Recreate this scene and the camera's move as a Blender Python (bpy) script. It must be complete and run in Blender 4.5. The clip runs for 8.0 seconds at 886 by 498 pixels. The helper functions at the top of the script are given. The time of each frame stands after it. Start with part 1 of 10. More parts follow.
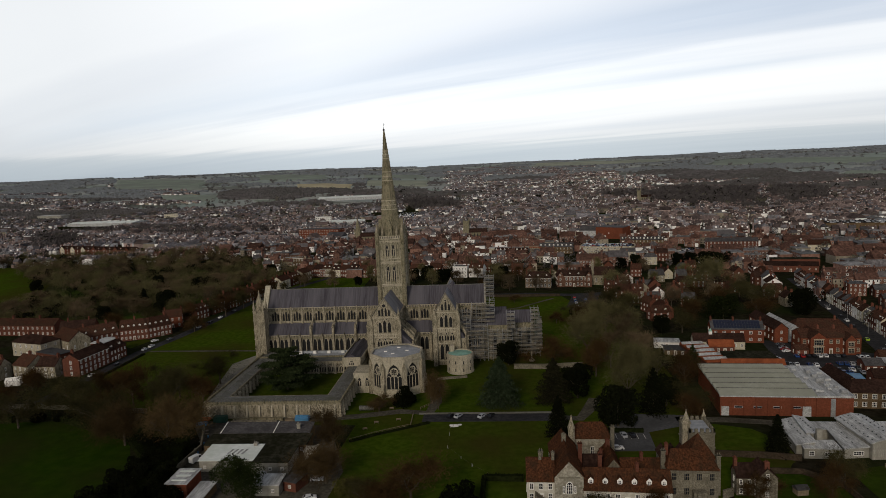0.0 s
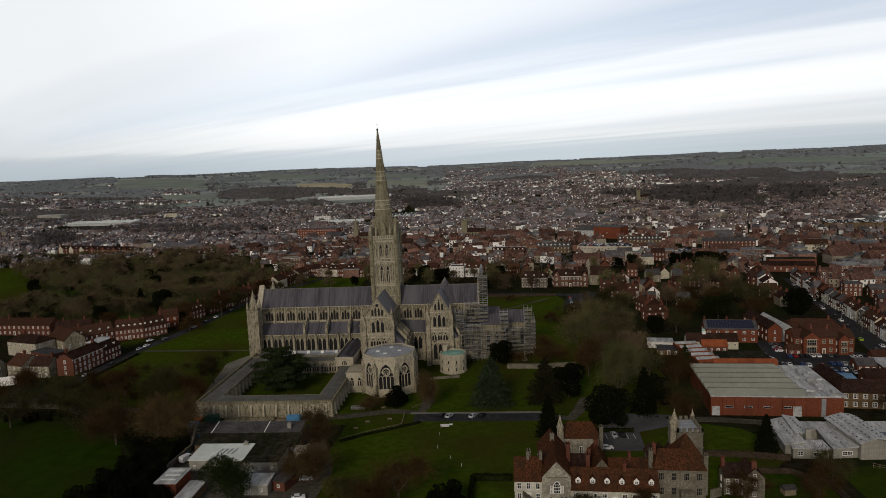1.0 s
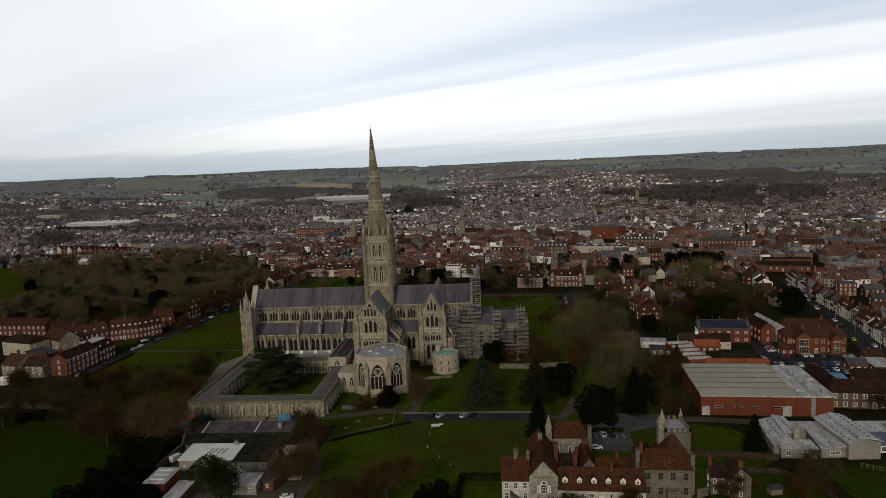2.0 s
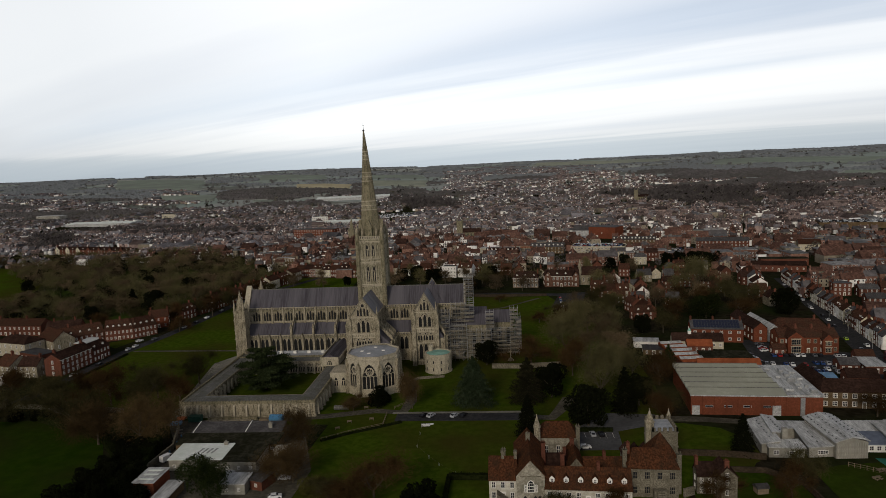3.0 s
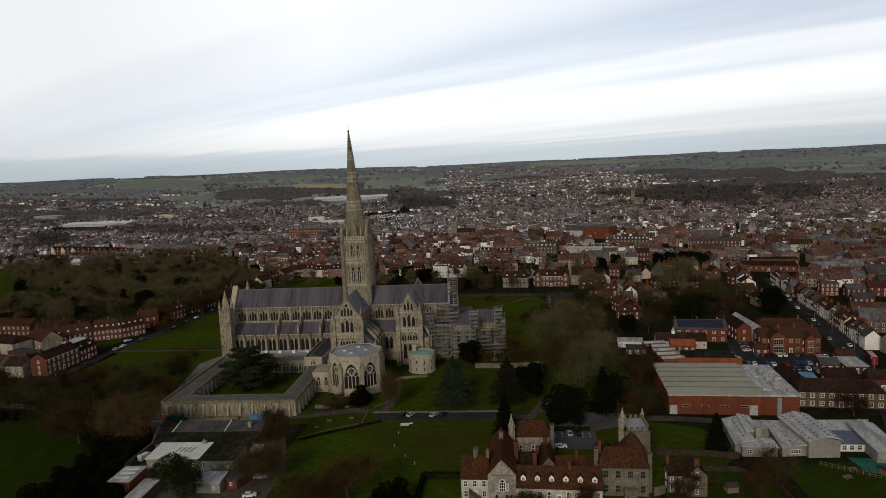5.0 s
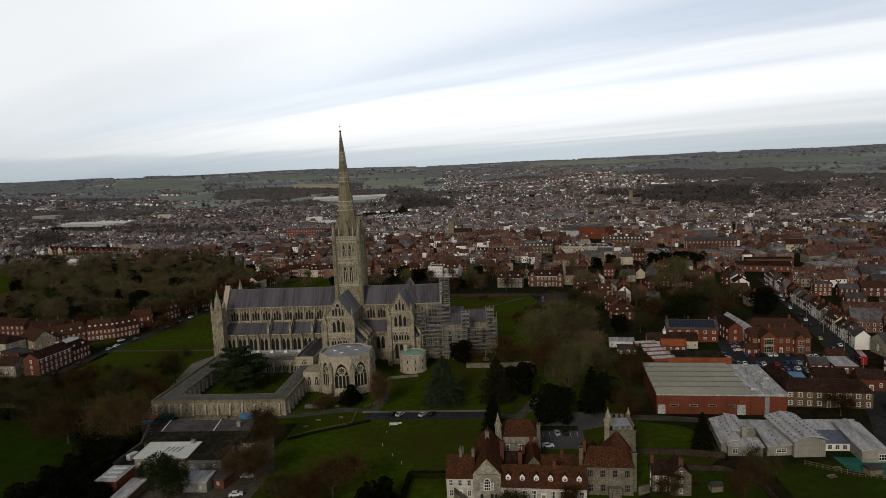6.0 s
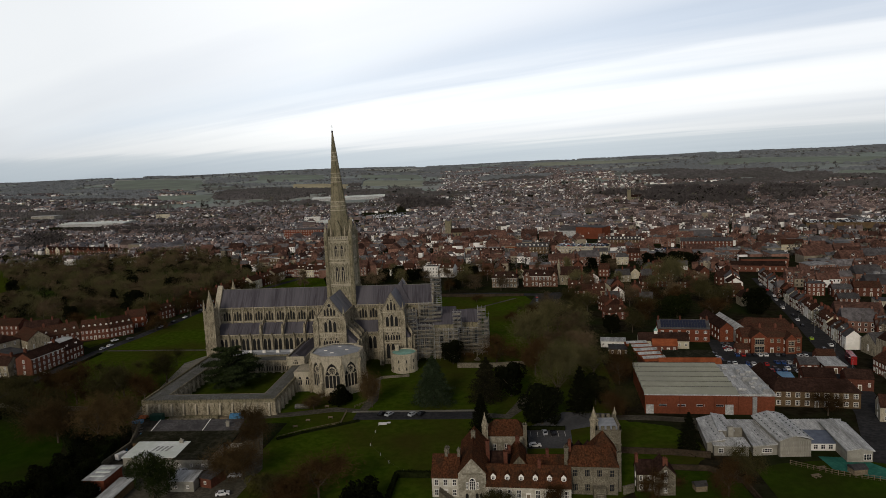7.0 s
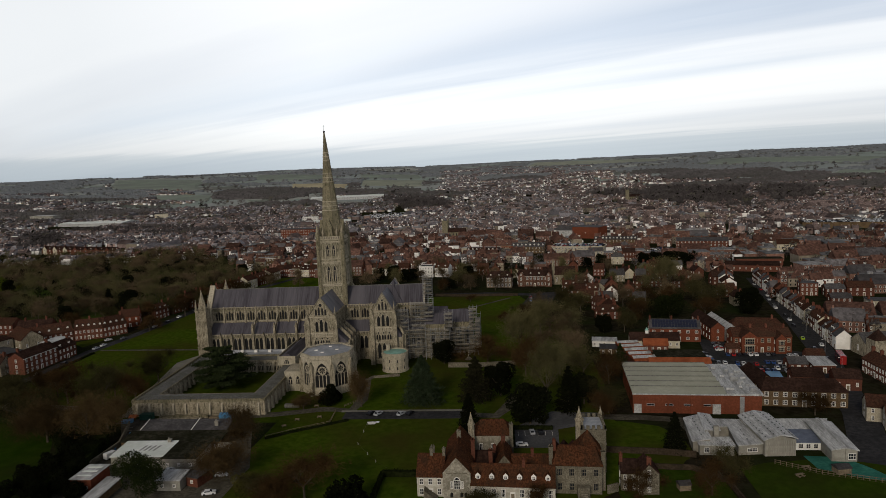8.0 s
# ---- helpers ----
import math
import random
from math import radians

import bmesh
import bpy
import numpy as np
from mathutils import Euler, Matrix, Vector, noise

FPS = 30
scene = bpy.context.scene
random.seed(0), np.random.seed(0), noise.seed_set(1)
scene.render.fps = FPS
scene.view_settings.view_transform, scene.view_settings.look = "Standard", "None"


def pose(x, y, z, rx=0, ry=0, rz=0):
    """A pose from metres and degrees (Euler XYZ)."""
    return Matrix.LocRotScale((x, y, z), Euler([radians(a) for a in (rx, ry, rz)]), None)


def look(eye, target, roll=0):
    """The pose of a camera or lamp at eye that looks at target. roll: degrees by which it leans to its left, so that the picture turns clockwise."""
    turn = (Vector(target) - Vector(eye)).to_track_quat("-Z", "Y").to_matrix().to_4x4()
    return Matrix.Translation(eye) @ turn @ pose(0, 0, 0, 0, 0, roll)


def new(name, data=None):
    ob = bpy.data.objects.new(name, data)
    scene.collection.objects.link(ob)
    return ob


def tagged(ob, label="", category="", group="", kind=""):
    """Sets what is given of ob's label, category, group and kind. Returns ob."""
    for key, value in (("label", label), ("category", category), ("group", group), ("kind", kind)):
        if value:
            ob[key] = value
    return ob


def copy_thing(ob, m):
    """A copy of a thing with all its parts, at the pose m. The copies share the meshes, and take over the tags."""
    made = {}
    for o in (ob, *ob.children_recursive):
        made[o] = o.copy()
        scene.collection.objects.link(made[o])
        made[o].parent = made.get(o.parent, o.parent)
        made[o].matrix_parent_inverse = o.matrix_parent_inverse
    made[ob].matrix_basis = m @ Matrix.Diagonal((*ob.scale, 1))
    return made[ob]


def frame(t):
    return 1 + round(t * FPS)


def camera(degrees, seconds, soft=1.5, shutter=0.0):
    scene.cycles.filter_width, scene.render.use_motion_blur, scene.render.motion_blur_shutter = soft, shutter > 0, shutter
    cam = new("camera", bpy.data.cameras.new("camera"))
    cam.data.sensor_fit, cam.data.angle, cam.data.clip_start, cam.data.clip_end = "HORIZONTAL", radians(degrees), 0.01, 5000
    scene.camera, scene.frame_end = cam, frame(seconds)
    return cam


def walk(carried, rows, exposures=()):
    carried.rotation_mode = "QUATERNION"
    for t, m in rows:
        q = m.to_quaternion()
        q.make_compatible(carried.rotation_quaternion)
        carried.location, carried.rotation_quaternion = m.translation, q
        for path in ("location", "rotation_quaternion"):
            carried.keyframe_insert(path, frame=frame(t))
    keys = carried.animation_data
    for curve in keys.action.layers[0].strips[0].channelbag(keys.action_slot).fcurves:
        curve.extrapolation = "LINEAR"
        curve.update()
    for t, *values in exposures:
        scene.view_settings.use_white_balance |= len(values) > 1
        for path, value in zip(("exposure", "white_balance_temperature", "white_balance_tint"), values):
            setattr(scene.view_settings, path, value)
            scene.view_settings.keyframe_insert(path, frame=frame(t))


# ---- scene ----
cam = camera(67.7, 8.0, soft=0.45)
PATH = [
    (0, (54.469, -346.386, 99.596), (54.316, -344.407, 99.349), -2.4),
    (0.5, (56.419, -346.372, 99.585), (56.263, -344.394, 99.338), -2.4),
    (1, (58.385, -346.368, 99.583), (58.229, -344.39, 99.335), -2.4),
    (1.5, (60.358, -346.453, 99.573), (60.201, -344.475, 99.325), -2.4),
    (3, (66.443, -346.85, 99.393), (66.283, -344.872, 99.146), -2.5),
    (3.5, (68.539, -346.967, 99.36), (68.377, -344.989, 99.113), -2.5),
    (4, (70.661, -347.118, 99.342), (70.498, -345.139, 99.095), -2.5),
    (4.5, (72.81, -347.277, 99.316), (72.648, -345.299, 99.069), -2.5),
    (6, (79.418, -347.819, 99.17), (79.256, -345.841, 98.923), -2.5),
    (6.5, (81.686, -348.007, 99.156), (81.524, -346.029, 98.909), -2.5),
    (7, (83.956, -348.124, 99.14), (83.793, -346.146, 98.893), -2.5),
    (7.5, (86.294, -348.268, 99.12), (86.131, -346.29, 98.872), -2.5),
    (8, (88.649, -348.391, 99.11), (88.485, -346.413, 98.862), -2.5),
]
walk(cam, [(t, look(eye, target, roll)) for t, eye, target, roll in PATH])

# ---- world, sun and exposure ----
SUN_EL, SUN_AZ = 27.0, 196.0      # degrees above the horizon; compass bearing
world = bpy.data.worlds.new("overcast")
scene.world = world
world.use_nodes = True
wt = world.node_tree
for n in list(wt.nodes):
    wt.nodes.remove(n)


def wmath(op, a, b=0.0):
    n = wt.nodes.new("ShaderNodeMath")
    n.operation = op
    for i, v in enumerate((a, b)):
        if isinstance(v, (int, float)):
            n.inputs[i].default_value = v
        else:
            wt.links.new(v, n.inputs[i])
    return n.outputs[0]


def ramp_node(tree, fac, stops, mode="LINEAR"):
    n = tree.nodes.new("ShaderNodeValToRGB")
    n.color_ramp.interpolation = mode
    el = n.color_ramp.elements
    while len(el) < len(stops):
        el.new(0.5)
    for e, (p, c) in zip(el, stops):
        e.position = p
        e.color = (*c, 1) if len(c) == 3 else c
    tree.links.new(fac, n.inputs[0])
    return n.outputs[0]


def rgb_mix(tree, fac, a, b, mode="MIX"):
    n = tree.nodes.new("ShaderNodeMix")
    n.data_type, n.blend_type = "RGBA", mode
    for sock, v in ((0, fac), (6, a), (7, b)):
        if isinstance(v, (int, float)):
            n.inputs[sock].default_value = v
        elif isinstance(v, tuple):
            n.inputs[sock].default_value = (*v, 1)
        else:
            tree.links.new(v, n.inputs[sock])
    return n.outputs[2]


tc = wt.nodes.new("ShaderNodeTexCoord")
sep = wt.nodes.new("ShaderNodeSeparateXYZ")
wt.links.new(tc.outputs["Generated"], sep.inputs[0])
up = wmath("MAXIMUM", sep.outputs[2], 0.0)
den = wmath("ADD", up, 0.06)
comb = wt.nodes.new("ShaderNodeCombineXYZ")
sep_c = (wmath("DIVIDE", sep.outputs[0], den), wmath("DIVIDE", sep.outputs[1], den))
wt.links.new(sep_c[0], comb.inputs[0])
wt.links.new(sep_c[1], comb.inputs[1])


def clouds(angle, along, across, detail, rough, off):
    """Noise drawn out along a compass direction, as on a level cloud sheet."""
    mp = wt.nodes.new("ShaderNodeMapping")
    mp.vector_type = "TEXTURE"
    mp.inputs["Rotation"].default_value = (0, 0, radians(angle))
    mp.inputs["Scale"].default_value = (along, across, 1)
    mp.inputs["Location"].default_value = (off, off * 0.7, 0)
    wt.links.new(comb.outputs[0], mp.inputs[0])
    nz = wt.nodes.new("ShaderNodeTexNoise")
    nz.inputs["Scale"].default_value = 1.0
    nz.inputs["Detail"].default_value = detail
    nz.inputs["Roughness"].default_value = rough
    wt.links.new(mp.outputs[0], nz.inputs["Vector"])
    return nz.outputs[0]


big = clouds(-36, 14.0, 2.6, 3, 0.45, 2.2)
fine = clouds(-30, 5.0, 0.7, 6, 0.55, 1.3)
mixn = wmath("ADD", wmath("MULTIPLY", big, 0.82), wmath("MULTIPLY", fine, 0.18))
# a broad grey-blue sheet of cloud lying across the sky, with a sharp lower edge, and fainter streaks beyond it
dist = wmath("ADD", wmath("MULTIPLY", sep_c[0], 0.513), wmath("MULTIPLY", sep_c[1], 0.8585))
dist = wmath("ADD", dist, wmath("ADD", wmath("MULTIPLY", wmath("SUBTRACT", big, 0.5), 1.1), wmath("MULTIPLY", wmath("SUBTRACT", fine, 0.5), 1.5)))
sheet_c = ramp_node(wt, wmath("DIVIDE", dist, 14.0), [(0.0, (1.08, 1.08, 1.08)), (0.15, (1.02, 1.03, 1.04)), (0.215, (0.93, 0.95, 0.98)), (0.275, (0.80, 0.855, 0.93)), (0.310, (0.86, 0.90, 0.955)), (0.340, (1.04, 1.05, 1.06)), (0.45, (1.10, 1.10, 1.09)), (0.56, (0.97, 0.98, 1.0)), (0.66, (0.82, 0.85, 0.89)), (0.76, (1.0, 1.0, 0.99)), (0.88, (0.84, 0.86, 0.88)), (1.0, (1.0, 1.0, 1.0))])
streak = ramp_node(wt, mixn, [(0.38, (0.74, 0.79, 0.86)), (0.46, (0.93, 0.94, 0.96)), (0.52, (1.02, 1.02, 1.02)), (0.70, (1.06, 1.06, 1.05))])
cloud = rgb_mix(wt, 1.0, sheet_c, streak, "MULTIPLY")
# a paler veil along the horizon; unseen sky overhead dimmed to darken the ground
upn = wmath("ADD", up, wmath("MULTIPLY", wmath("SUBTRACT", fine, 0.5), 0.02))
veil_and_dim = ramp_node(wt, upn, [(0.0, (0.54, 0.61, 0.66)), (0.018, (0.58, 0.645, 0.70)), (0.030, (0.66, 0.71, 0.75)), (0.036, (0.88, 0.89, 0.90)), (0.075, (1.02, 1.02, 1.02)), (0.25, (1, 1, 1)), (0.40, (0.30, 0.30, 0.32)), (0.6, (0.13, 0.13, 0.145)), (1.0, (0.085, 0.085, 0.095))])
calm = ramp_node(wt, up, [(0.03, (0.2, 0.2, 0.2)), (0.075, (1, 1, 1))])
cloud = rgb_mix(wt, calm, (0.97, 0.98, 1.0), cloud)
# the sheet is thinner ahead than at either side
span = ramp_node(wt, wmath("ADD", wmath("MULTIPLY", sep.outputs[0], 0.5), 0.5), [(0.12, (0.84, 0.85, 0.86)), (0.24, (0.88, 0.89, 0.90)), (0.38, (1.08, 1.08, 1.08)), (0.56, (1.08, 1.08, 1.08)), (0.70, (0.95, 0.955, 0.965)), (0.85, (0.90, 0.905, 0.915))])
cloud = rgb_mix(wt, 1.0, cloud, span, "MULTIPLY")
lit = rgb_mix(wt, 1.0, cloud, veil_and_dim, "MULTIPLY")
sky = wt.nodes.new("ShaderNodeTexSky")
sky.sky_type, sky.sun_disc = "NISHITA", False
sky.sun_elevation, sky.sun_rotation = radians(SUN_EL), radians(SUN_AZ)
skyc = rgb_mix(wt, 1.0, sky.outputs[0], (0.1, 0.1, 0.1), "MULTIPLY")
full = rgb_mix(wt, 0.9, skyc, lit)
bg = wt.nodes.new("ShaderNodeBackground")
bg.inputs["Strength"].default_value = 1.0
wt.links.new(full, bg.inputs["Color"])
wo = wt.nodes.new("ShaderNodeOutputWorld")
wt.links.new(bg.outputs[0], wo.inputs[0])

sun = new("sun", bpy.data.lights.new("sun", "SUN"))
sun.data.energy, sun.data.angle, sun.data.color = 1.5, radians(14), (1.0, 0.895, 0.745)
az = radians(SUN_AZ)
sun.matrix_world = look((300 * math.sin(az), 300 * math.cos(az), 300 * math.tan(radians(SUN_EL))), (0, 0, 0))

# ---- materials ----
MATS = {}


def mat(name, a, b, rough=0.8, grain=1.0, stain=0.08, spec=0.3, bump=0.0, vary=0.0, metal=0.0, third=None, stretch=None, island=False, thr=(0.40, 0.62)):
    """A surface of two colours mixed by a fine grain, a broad stain and, between pieces, by chance."""
    m = bpy.data.materials.new(name)
    m.use_nodes = True
    t = m.node_tree
    bsdf = t.nodes["Principled BSDF"]
    co = t.nodes.new("ShaderNodeTexCoord")
    vec = co.outputs["Object"]
    if stretch:
        mp = t.nodes.new("ShaderNodeMapping")
        mp.inputs["Scale"].default_value = stretch
        t.links.new(vec, mp.inputs[0])
        vec = mp.outputs[0]

    def nz(scale, detail):
        n = t.nodes.new("ShaderNodeTexNoise")
        n.inputs["Scale"].default_value = scale
        n.inputs["Detail"].default_value = detail
        n.inputs["Roughness"].default_value = 0.62
        t.links.new(vec, n.inputs["Vector"])
        return n.outputs[0]

    g = nz(grain, 5)
    f = ramp_node(t, g, [(thr[0], (0, 0, 0)), (thr[1], (1, 1, 1))])
    col = rgb_mix(t, f, a, b)
    s = nz(stain, 4)
    c2 = third or tuple(v * 0.62 for v in a)
    fs = ramp_node(t, s, [(0.42, (0, 0, 0)), (0.66, (0.75, 0.75, 0.75))])
    col = rgb_mix(t, fs, col, c2)
    if vary:
        if island:
            rnd = t.nodes.new("ShaderNodeNewGeometry").outputs["Random Per Island"]
        else:
            rnd = t.nodes.new("ShaderNodeObjectInfo").outputs["Random"]
        lo, hi = 1 - vary, 1 + vary
        k = ramp_node(t, rnd, [(0.0, (lo, lo, lo)), (0.5, (1.0, 0.97, 0.95)), (1.0, (hi, hi * 0.98, hi * 0.96))])
        col = rgb_mix(t, 1.0, col, k, "MULTIPLY")
    t.links.new(col, bsdf.inputs["Base Color"])
    bsdf.inputs["Roughness"].default_value = rough
    bsdf.inputs["Metallic"].default_value = metal
    bsdf.inputs["Specular IOR Level"].default_value = spec
    if bump:
        b_ = t.nodes.new("ShaderNodeBump")
        b_.inputs["Strength"].default_value = bump
        b_.inputs["Distance"].default_value = 0.2
        t.links.new(g, b_.inputs["Height"])
        t.links.new(b_.outputs[0], bsdf.inputs["Normal"])
    MATS[name] = m
    return m


def stone(name, pale, mid, dark, soot=0.5):
    """Weathered ashlar: fine block to block change, sooty streaks running down the wall, lichen in patches."""
    m = bpy.data.materials.new(name)
    m.use_nodes = True
    t = m.node_tree
    bsdf = t.nodes["Principled BSDF"]
    co = t.nodes.new("ShaderNodeTexCoord").outputs["Object"]

    def nz(scale, detail, stretch):
        mp = t.nodes.new("ShaderNodeMapping")
        mp.inputs["Scale"].default_value = stretch
        t.links.new(co, mp.inputs[0])
        n = t.nodes.new("ShaderNodeTexNoise")
        n.inputs["Scale"].default_value = scale
        n.inputs["Detail"].default_value = detail
        n.inputs["Roughness"].default_value = 0.65
        t.links.new(mp.outputs[0], n.inputs["Vector"])
        return n.outputs[0]

    grain = nz(2.4, 6, (1, 1, 1.5))
    col = rgb_mix(t, ramp_node(t, grain, [(0.40, (0, 0, 0)), (0.60, (1, 1, 1))]), mid, pale)
    col = rgb_mix(t, ramp_node(t, nz(1.3, 6, (1, 1, 0.34)), [(0.47, (0, 0, 0)), (0.68, (soot, soot, soot))]), col, dark)
    col = rgb_mix(t, ramp_node(t, nz(0.16, 3, (1, 1, 1)), [(0.50, (0, 0, 0)), (0.70, (0.35, 0.35, 0.35))]), col, (dark[0] * 1.3, dark[1] * 1.4, dark[2] * 1.1))
    t.links.new(col, bsdf.inputs["Base Color"])
    bsdf.inputs["Roughness"].default_value = 0.92
    bsdf.inputs["Specular IOR Level"].default_value = 0.0
    b_ = t.nodes.new("ShaderNodeBump")
    b_.inputs["Strength"].default_value = 0.4
    b_.inputs["Distance"].default_value = 0.15
    t.links.new(grain, b_.inputs["Height"])
    t.links.new(b_.outputs[0], bsdf.inputs["Normal"])
    MATS[name] = m
    return m


STONE = stone("limestone", (0.365, 0.320, 0.236), (0.200, 0.171, 0.120), (0.040, 0.035, 0.023), 0.85)
STONE_PALE = stone("pale_limestone", (0.44, 0.393, 0.303), (0.315, 0.277, 0.206), (0.105, 0.092, 0.064), 0.55)
STONE_TOWER = stone("tower_limestone", (0.350, 0.314, 0.226), (0.180, 0.160, 0.110), (0.040, 0.037, 0.023), 0.9)
# weathered stone, also used where shade is put into the colour
STONE_DARK = stone("weathered_shade_limestone", (0.26, 0.228, 0.156), (0.145, 0.126, 0.082), (0.048, 0.047, 0.027), 0.9)
LEAD = mat("lead_sheet", (0.038, 0.034, 0.041), (0.076, 0.070, 0.082), 0.75, 1.0, 0.07, 0.15, 0.15, third=(0.115, 0.108, 0.120), stretch=(1.6, 0.10, 0.10))
# lead of the transept roofs, paler with the sky's light put into the colour
LEAD_MID = mat("sky_lit_lead", (0.080, 0.078, 0.090), (0.140, 0.137, 0.152), 0.65, 1.0, 0.10, 0.25, 0.15, third=(0.19, 0.187, 0.20), stretch=(0.3, 1.4, 0.3))
LEAD_PALE = mat("pale_lead", (0.24, 0.25, 0.27), (0.34, 0.35, 0.37), 0.6, 0.8, 0.12, 0.35, 0.15, third=(0.17, 0.18, 0.19))
LEAD_OLD = mat("mossy_lead", (0.066, 0.063, 0.057), (0.150, 0.145, 0.136), 0.7, 1.6, 0.3, 0.3, 0.2, third=(0.058, 0.060, 0.036))
COPPER = mat("verdigris_copper", (0.17, 0.33, 0.27), (0.24, 0.42, 0.35), 0.7, 0.8, 0.3, 0.3, third=(0.12, 0.22, 0.18))
SLATE = mat("slate", (0.045, 0.043, 0.044), (0.078, 0.075, 0.076), 0.75, 1.0, 0.2, 0.08, 0.2, vary=0.3)
TILE = mat("clay_tile", (0.034, 0.017, 0.012), (0.076, 0.035, 0.023), 0.85, 1.3, 0.25, 0.0, 0.35, vary=0.25, third=(0.045, 0.03, 0.02))
TILE_OLD = mat("old_clay_tile", (0.036, 0.016, 0.009), (0.098, 0.038, 0.018), 0.85, 2.0, 0.35, 0.0, 0.4, third=(0.028, 0.019, 0.012), stretch=(1, 1, .45))
RUBBLE = mat("rubble_stone", (0.105, 0.093, 0.068), (0.215, 0.191, 0.146), 0.9, 2.2, 0.3, 0.0, 0.5, third=(0.076, 0.067, 0.048))
LIMEWASH = mat("limewash", (0.40, 0.375, 0.315), (0.52, 0.49, 0.42), 0.9, 1.0, 0.3, 0.0, 0.2, third=(0.25, 0.228, 0.18))
RUBBLE_PALE = mat("limewashed_stone", (0.215, 0.195, 0.152), (0.350, 0.322, 0.262), 0.9, 1.6, 0.45, 0.0, 0.3, third=(0.105, 0.093, 0.068))
TILE_DARK = mat("dark_tile", (0.024, 0.014, 0.011), (0.046, 0.026, 0.020), 0.85, 1.2, 0.2, 0.0, 0.3, vary=0.2)
TILE_ORANGE = mat("new_clay_tile", (0.21, 0.060, 0.026), (0.28, 0.084, 0.036), 0.8, 1.2, 0.3, 0.0, 0.2)
BRICK = mat("red_brick", (0.082, 0.032, 0.021), (0.135, 0.055, 0.036), 0.9, 1.5, 0.2, 0.0, 0.3, vary=0.22, third=(0.095, 0.042, 0.030))
BRICK_HALL = mat("hall_brick", (0.122, 0.038, 0.020), (0.170, 0.054, 0.030), 0.9, 1.2, 0.12, 0.0, 0.2, third=(0.100, 0.033, 0.019))
BRICK_BROWN = mat("brown_brick", (0.098, 0.066, 0.036), (0.145, 0.100, 0.058), 0.9, 1.5, 0.15, 0.0, 0.2)
CREAM_BRICK = mat("buff_brick", (0.150, 0.112, 0.078), (0.220, 0.170, 0.122), 0.9, 1.2, 0.12, 0.0, 0.2)
BRICK_MUTED = mat("muted_red_brick", (0.100, 0.050, 0.034), (0.150, 0.082, 0.056), 0.9, 1.2, 0.12, 0.0, 0.2)
BRICK_OLD = mat("old_garden_brick", (0.036, 0.026, 0.018), (0.066, 0.049, 0.034), 0.9, 1.5, 0.3, 0.0, 0.3, third=(0.024, 0.021, 0.014))
WHITE = mat("white_paint", (0.66, 0.65, 0.61), (0.76, 0.75, 0.72), 0.7, 0.8, 0.2, 0.3, vary=0.1, third=(0.5, 0.49, 0.45))
CREAM = mat("cream_render", (0.42, 0.38, 0.28), (0.54, 0.50, 0.38), 0.8, 0.7, 0.2, 0.3, vary=0.15, third=(0.36, 0.33, 0.25))
GLASS = mat("window_glass", (0.012, 0.013, 0.016), (0.022, 0.024, 0.028), 0.12, 0.6, 0.3, 0.5)
LEADED = mat("leaded_glass", (0.006, 0.006, 0.006), (0.016, 0.016, 0.016), 0.45, 2.0, 0.4, 0.25)
GRASS = mat("lawn", (0.029, 0.050, 0.003), (0.046, 0.070, 0.006), 1.0, 0.35, 0.022, 0.0, 0.2, third=(0.038, 0.030, 0.008))
MEADOW = mat("meadow", (0.013, 0.029, 0.002), (0.020, 0.039, 0.003), 1.0, 0.2, 0.02, 0.0, 0.2, third=(0.022, 0.022, 0.007))
SOIL = mat("garden_ground", (0.012, 0.0105, 0.006), (0.026, 0.022, 0.014), 1.0, 0.25, 0.03, 0.0, 0.3, third=(0.015, 0.024, 0.006))
ASPHALT = mat("asphalt", (0.030, 0.030, 0.032), (0.050, 0.049, 0.050), 0.9, 0.6, 0.06, 0.0, 0.1, third=(0.022, 0.022, 0.023))
TARMAC = mat("worn_tarmac", (0.066, 0.066, 0.068), (0.098, 0.097, 0.098), 0.9, 0.8, 0.1, 0.0, 0.1, third=(0.05, 0.05, 0.05))
PAVING = mat("pale_paving", (0.16, 0.15, 0.125), (0.23, 0.215, 0.185), 0.9, 0.8, 0.1, 0.0, 0.1, third=(0.11, 0.105, 0.085))
GRAVEL = mat("gravel", (0.062, 0.056, 0.043), (0.110, 0.100, 0.078), 0.95, 0.8, 0.08, 0.0, 0.2, third=(0.036, 0.032, 0.024))
FELT = mat("pale_sheet_roof", (0.275, 0.275, 0.215), (0.32, 0.32, 0.255), 0.6, 0.5, 0.05, 0.3, third=(0.24, 0.24, 0.19))
SHEET = mat("grey_sheet_roof", (0.29, 0.29, 0.285), (0.52, 0.52, 0.51), 0.6, 1.6, 0.25, 0.3, third=(0.13, 0.13, 0.12), stretch=(1.4, 0.25, 1))
SHEET_WHITE = mat("white_sheet_roof", (0.58, 0.61, 0.57), (0.68, 0.70, 0.67), 0.55, 0.5, 0.15, 0.3, third=(0.48, 0.52, 0.46))
MOSS = mat("mossy_felt", (0.018, 0.019, 0.011), (0.044, 0.040, 0.029), 0.95, 0.6, 0.12, 0.0, 0.2)
CONCRETE = mat("concrete", (0.22, 0.205, 0.17), (0.30, 0.285, 0.245), 0.9, 0.6, 0.1, 0.2, 0.1)
WOOD = mat("weathered_wood", (0.14, 0.11, 0.075), (0.22, 0.175, 0.12), 0.85, 1.5, 0.2, 0.0, 0.2)
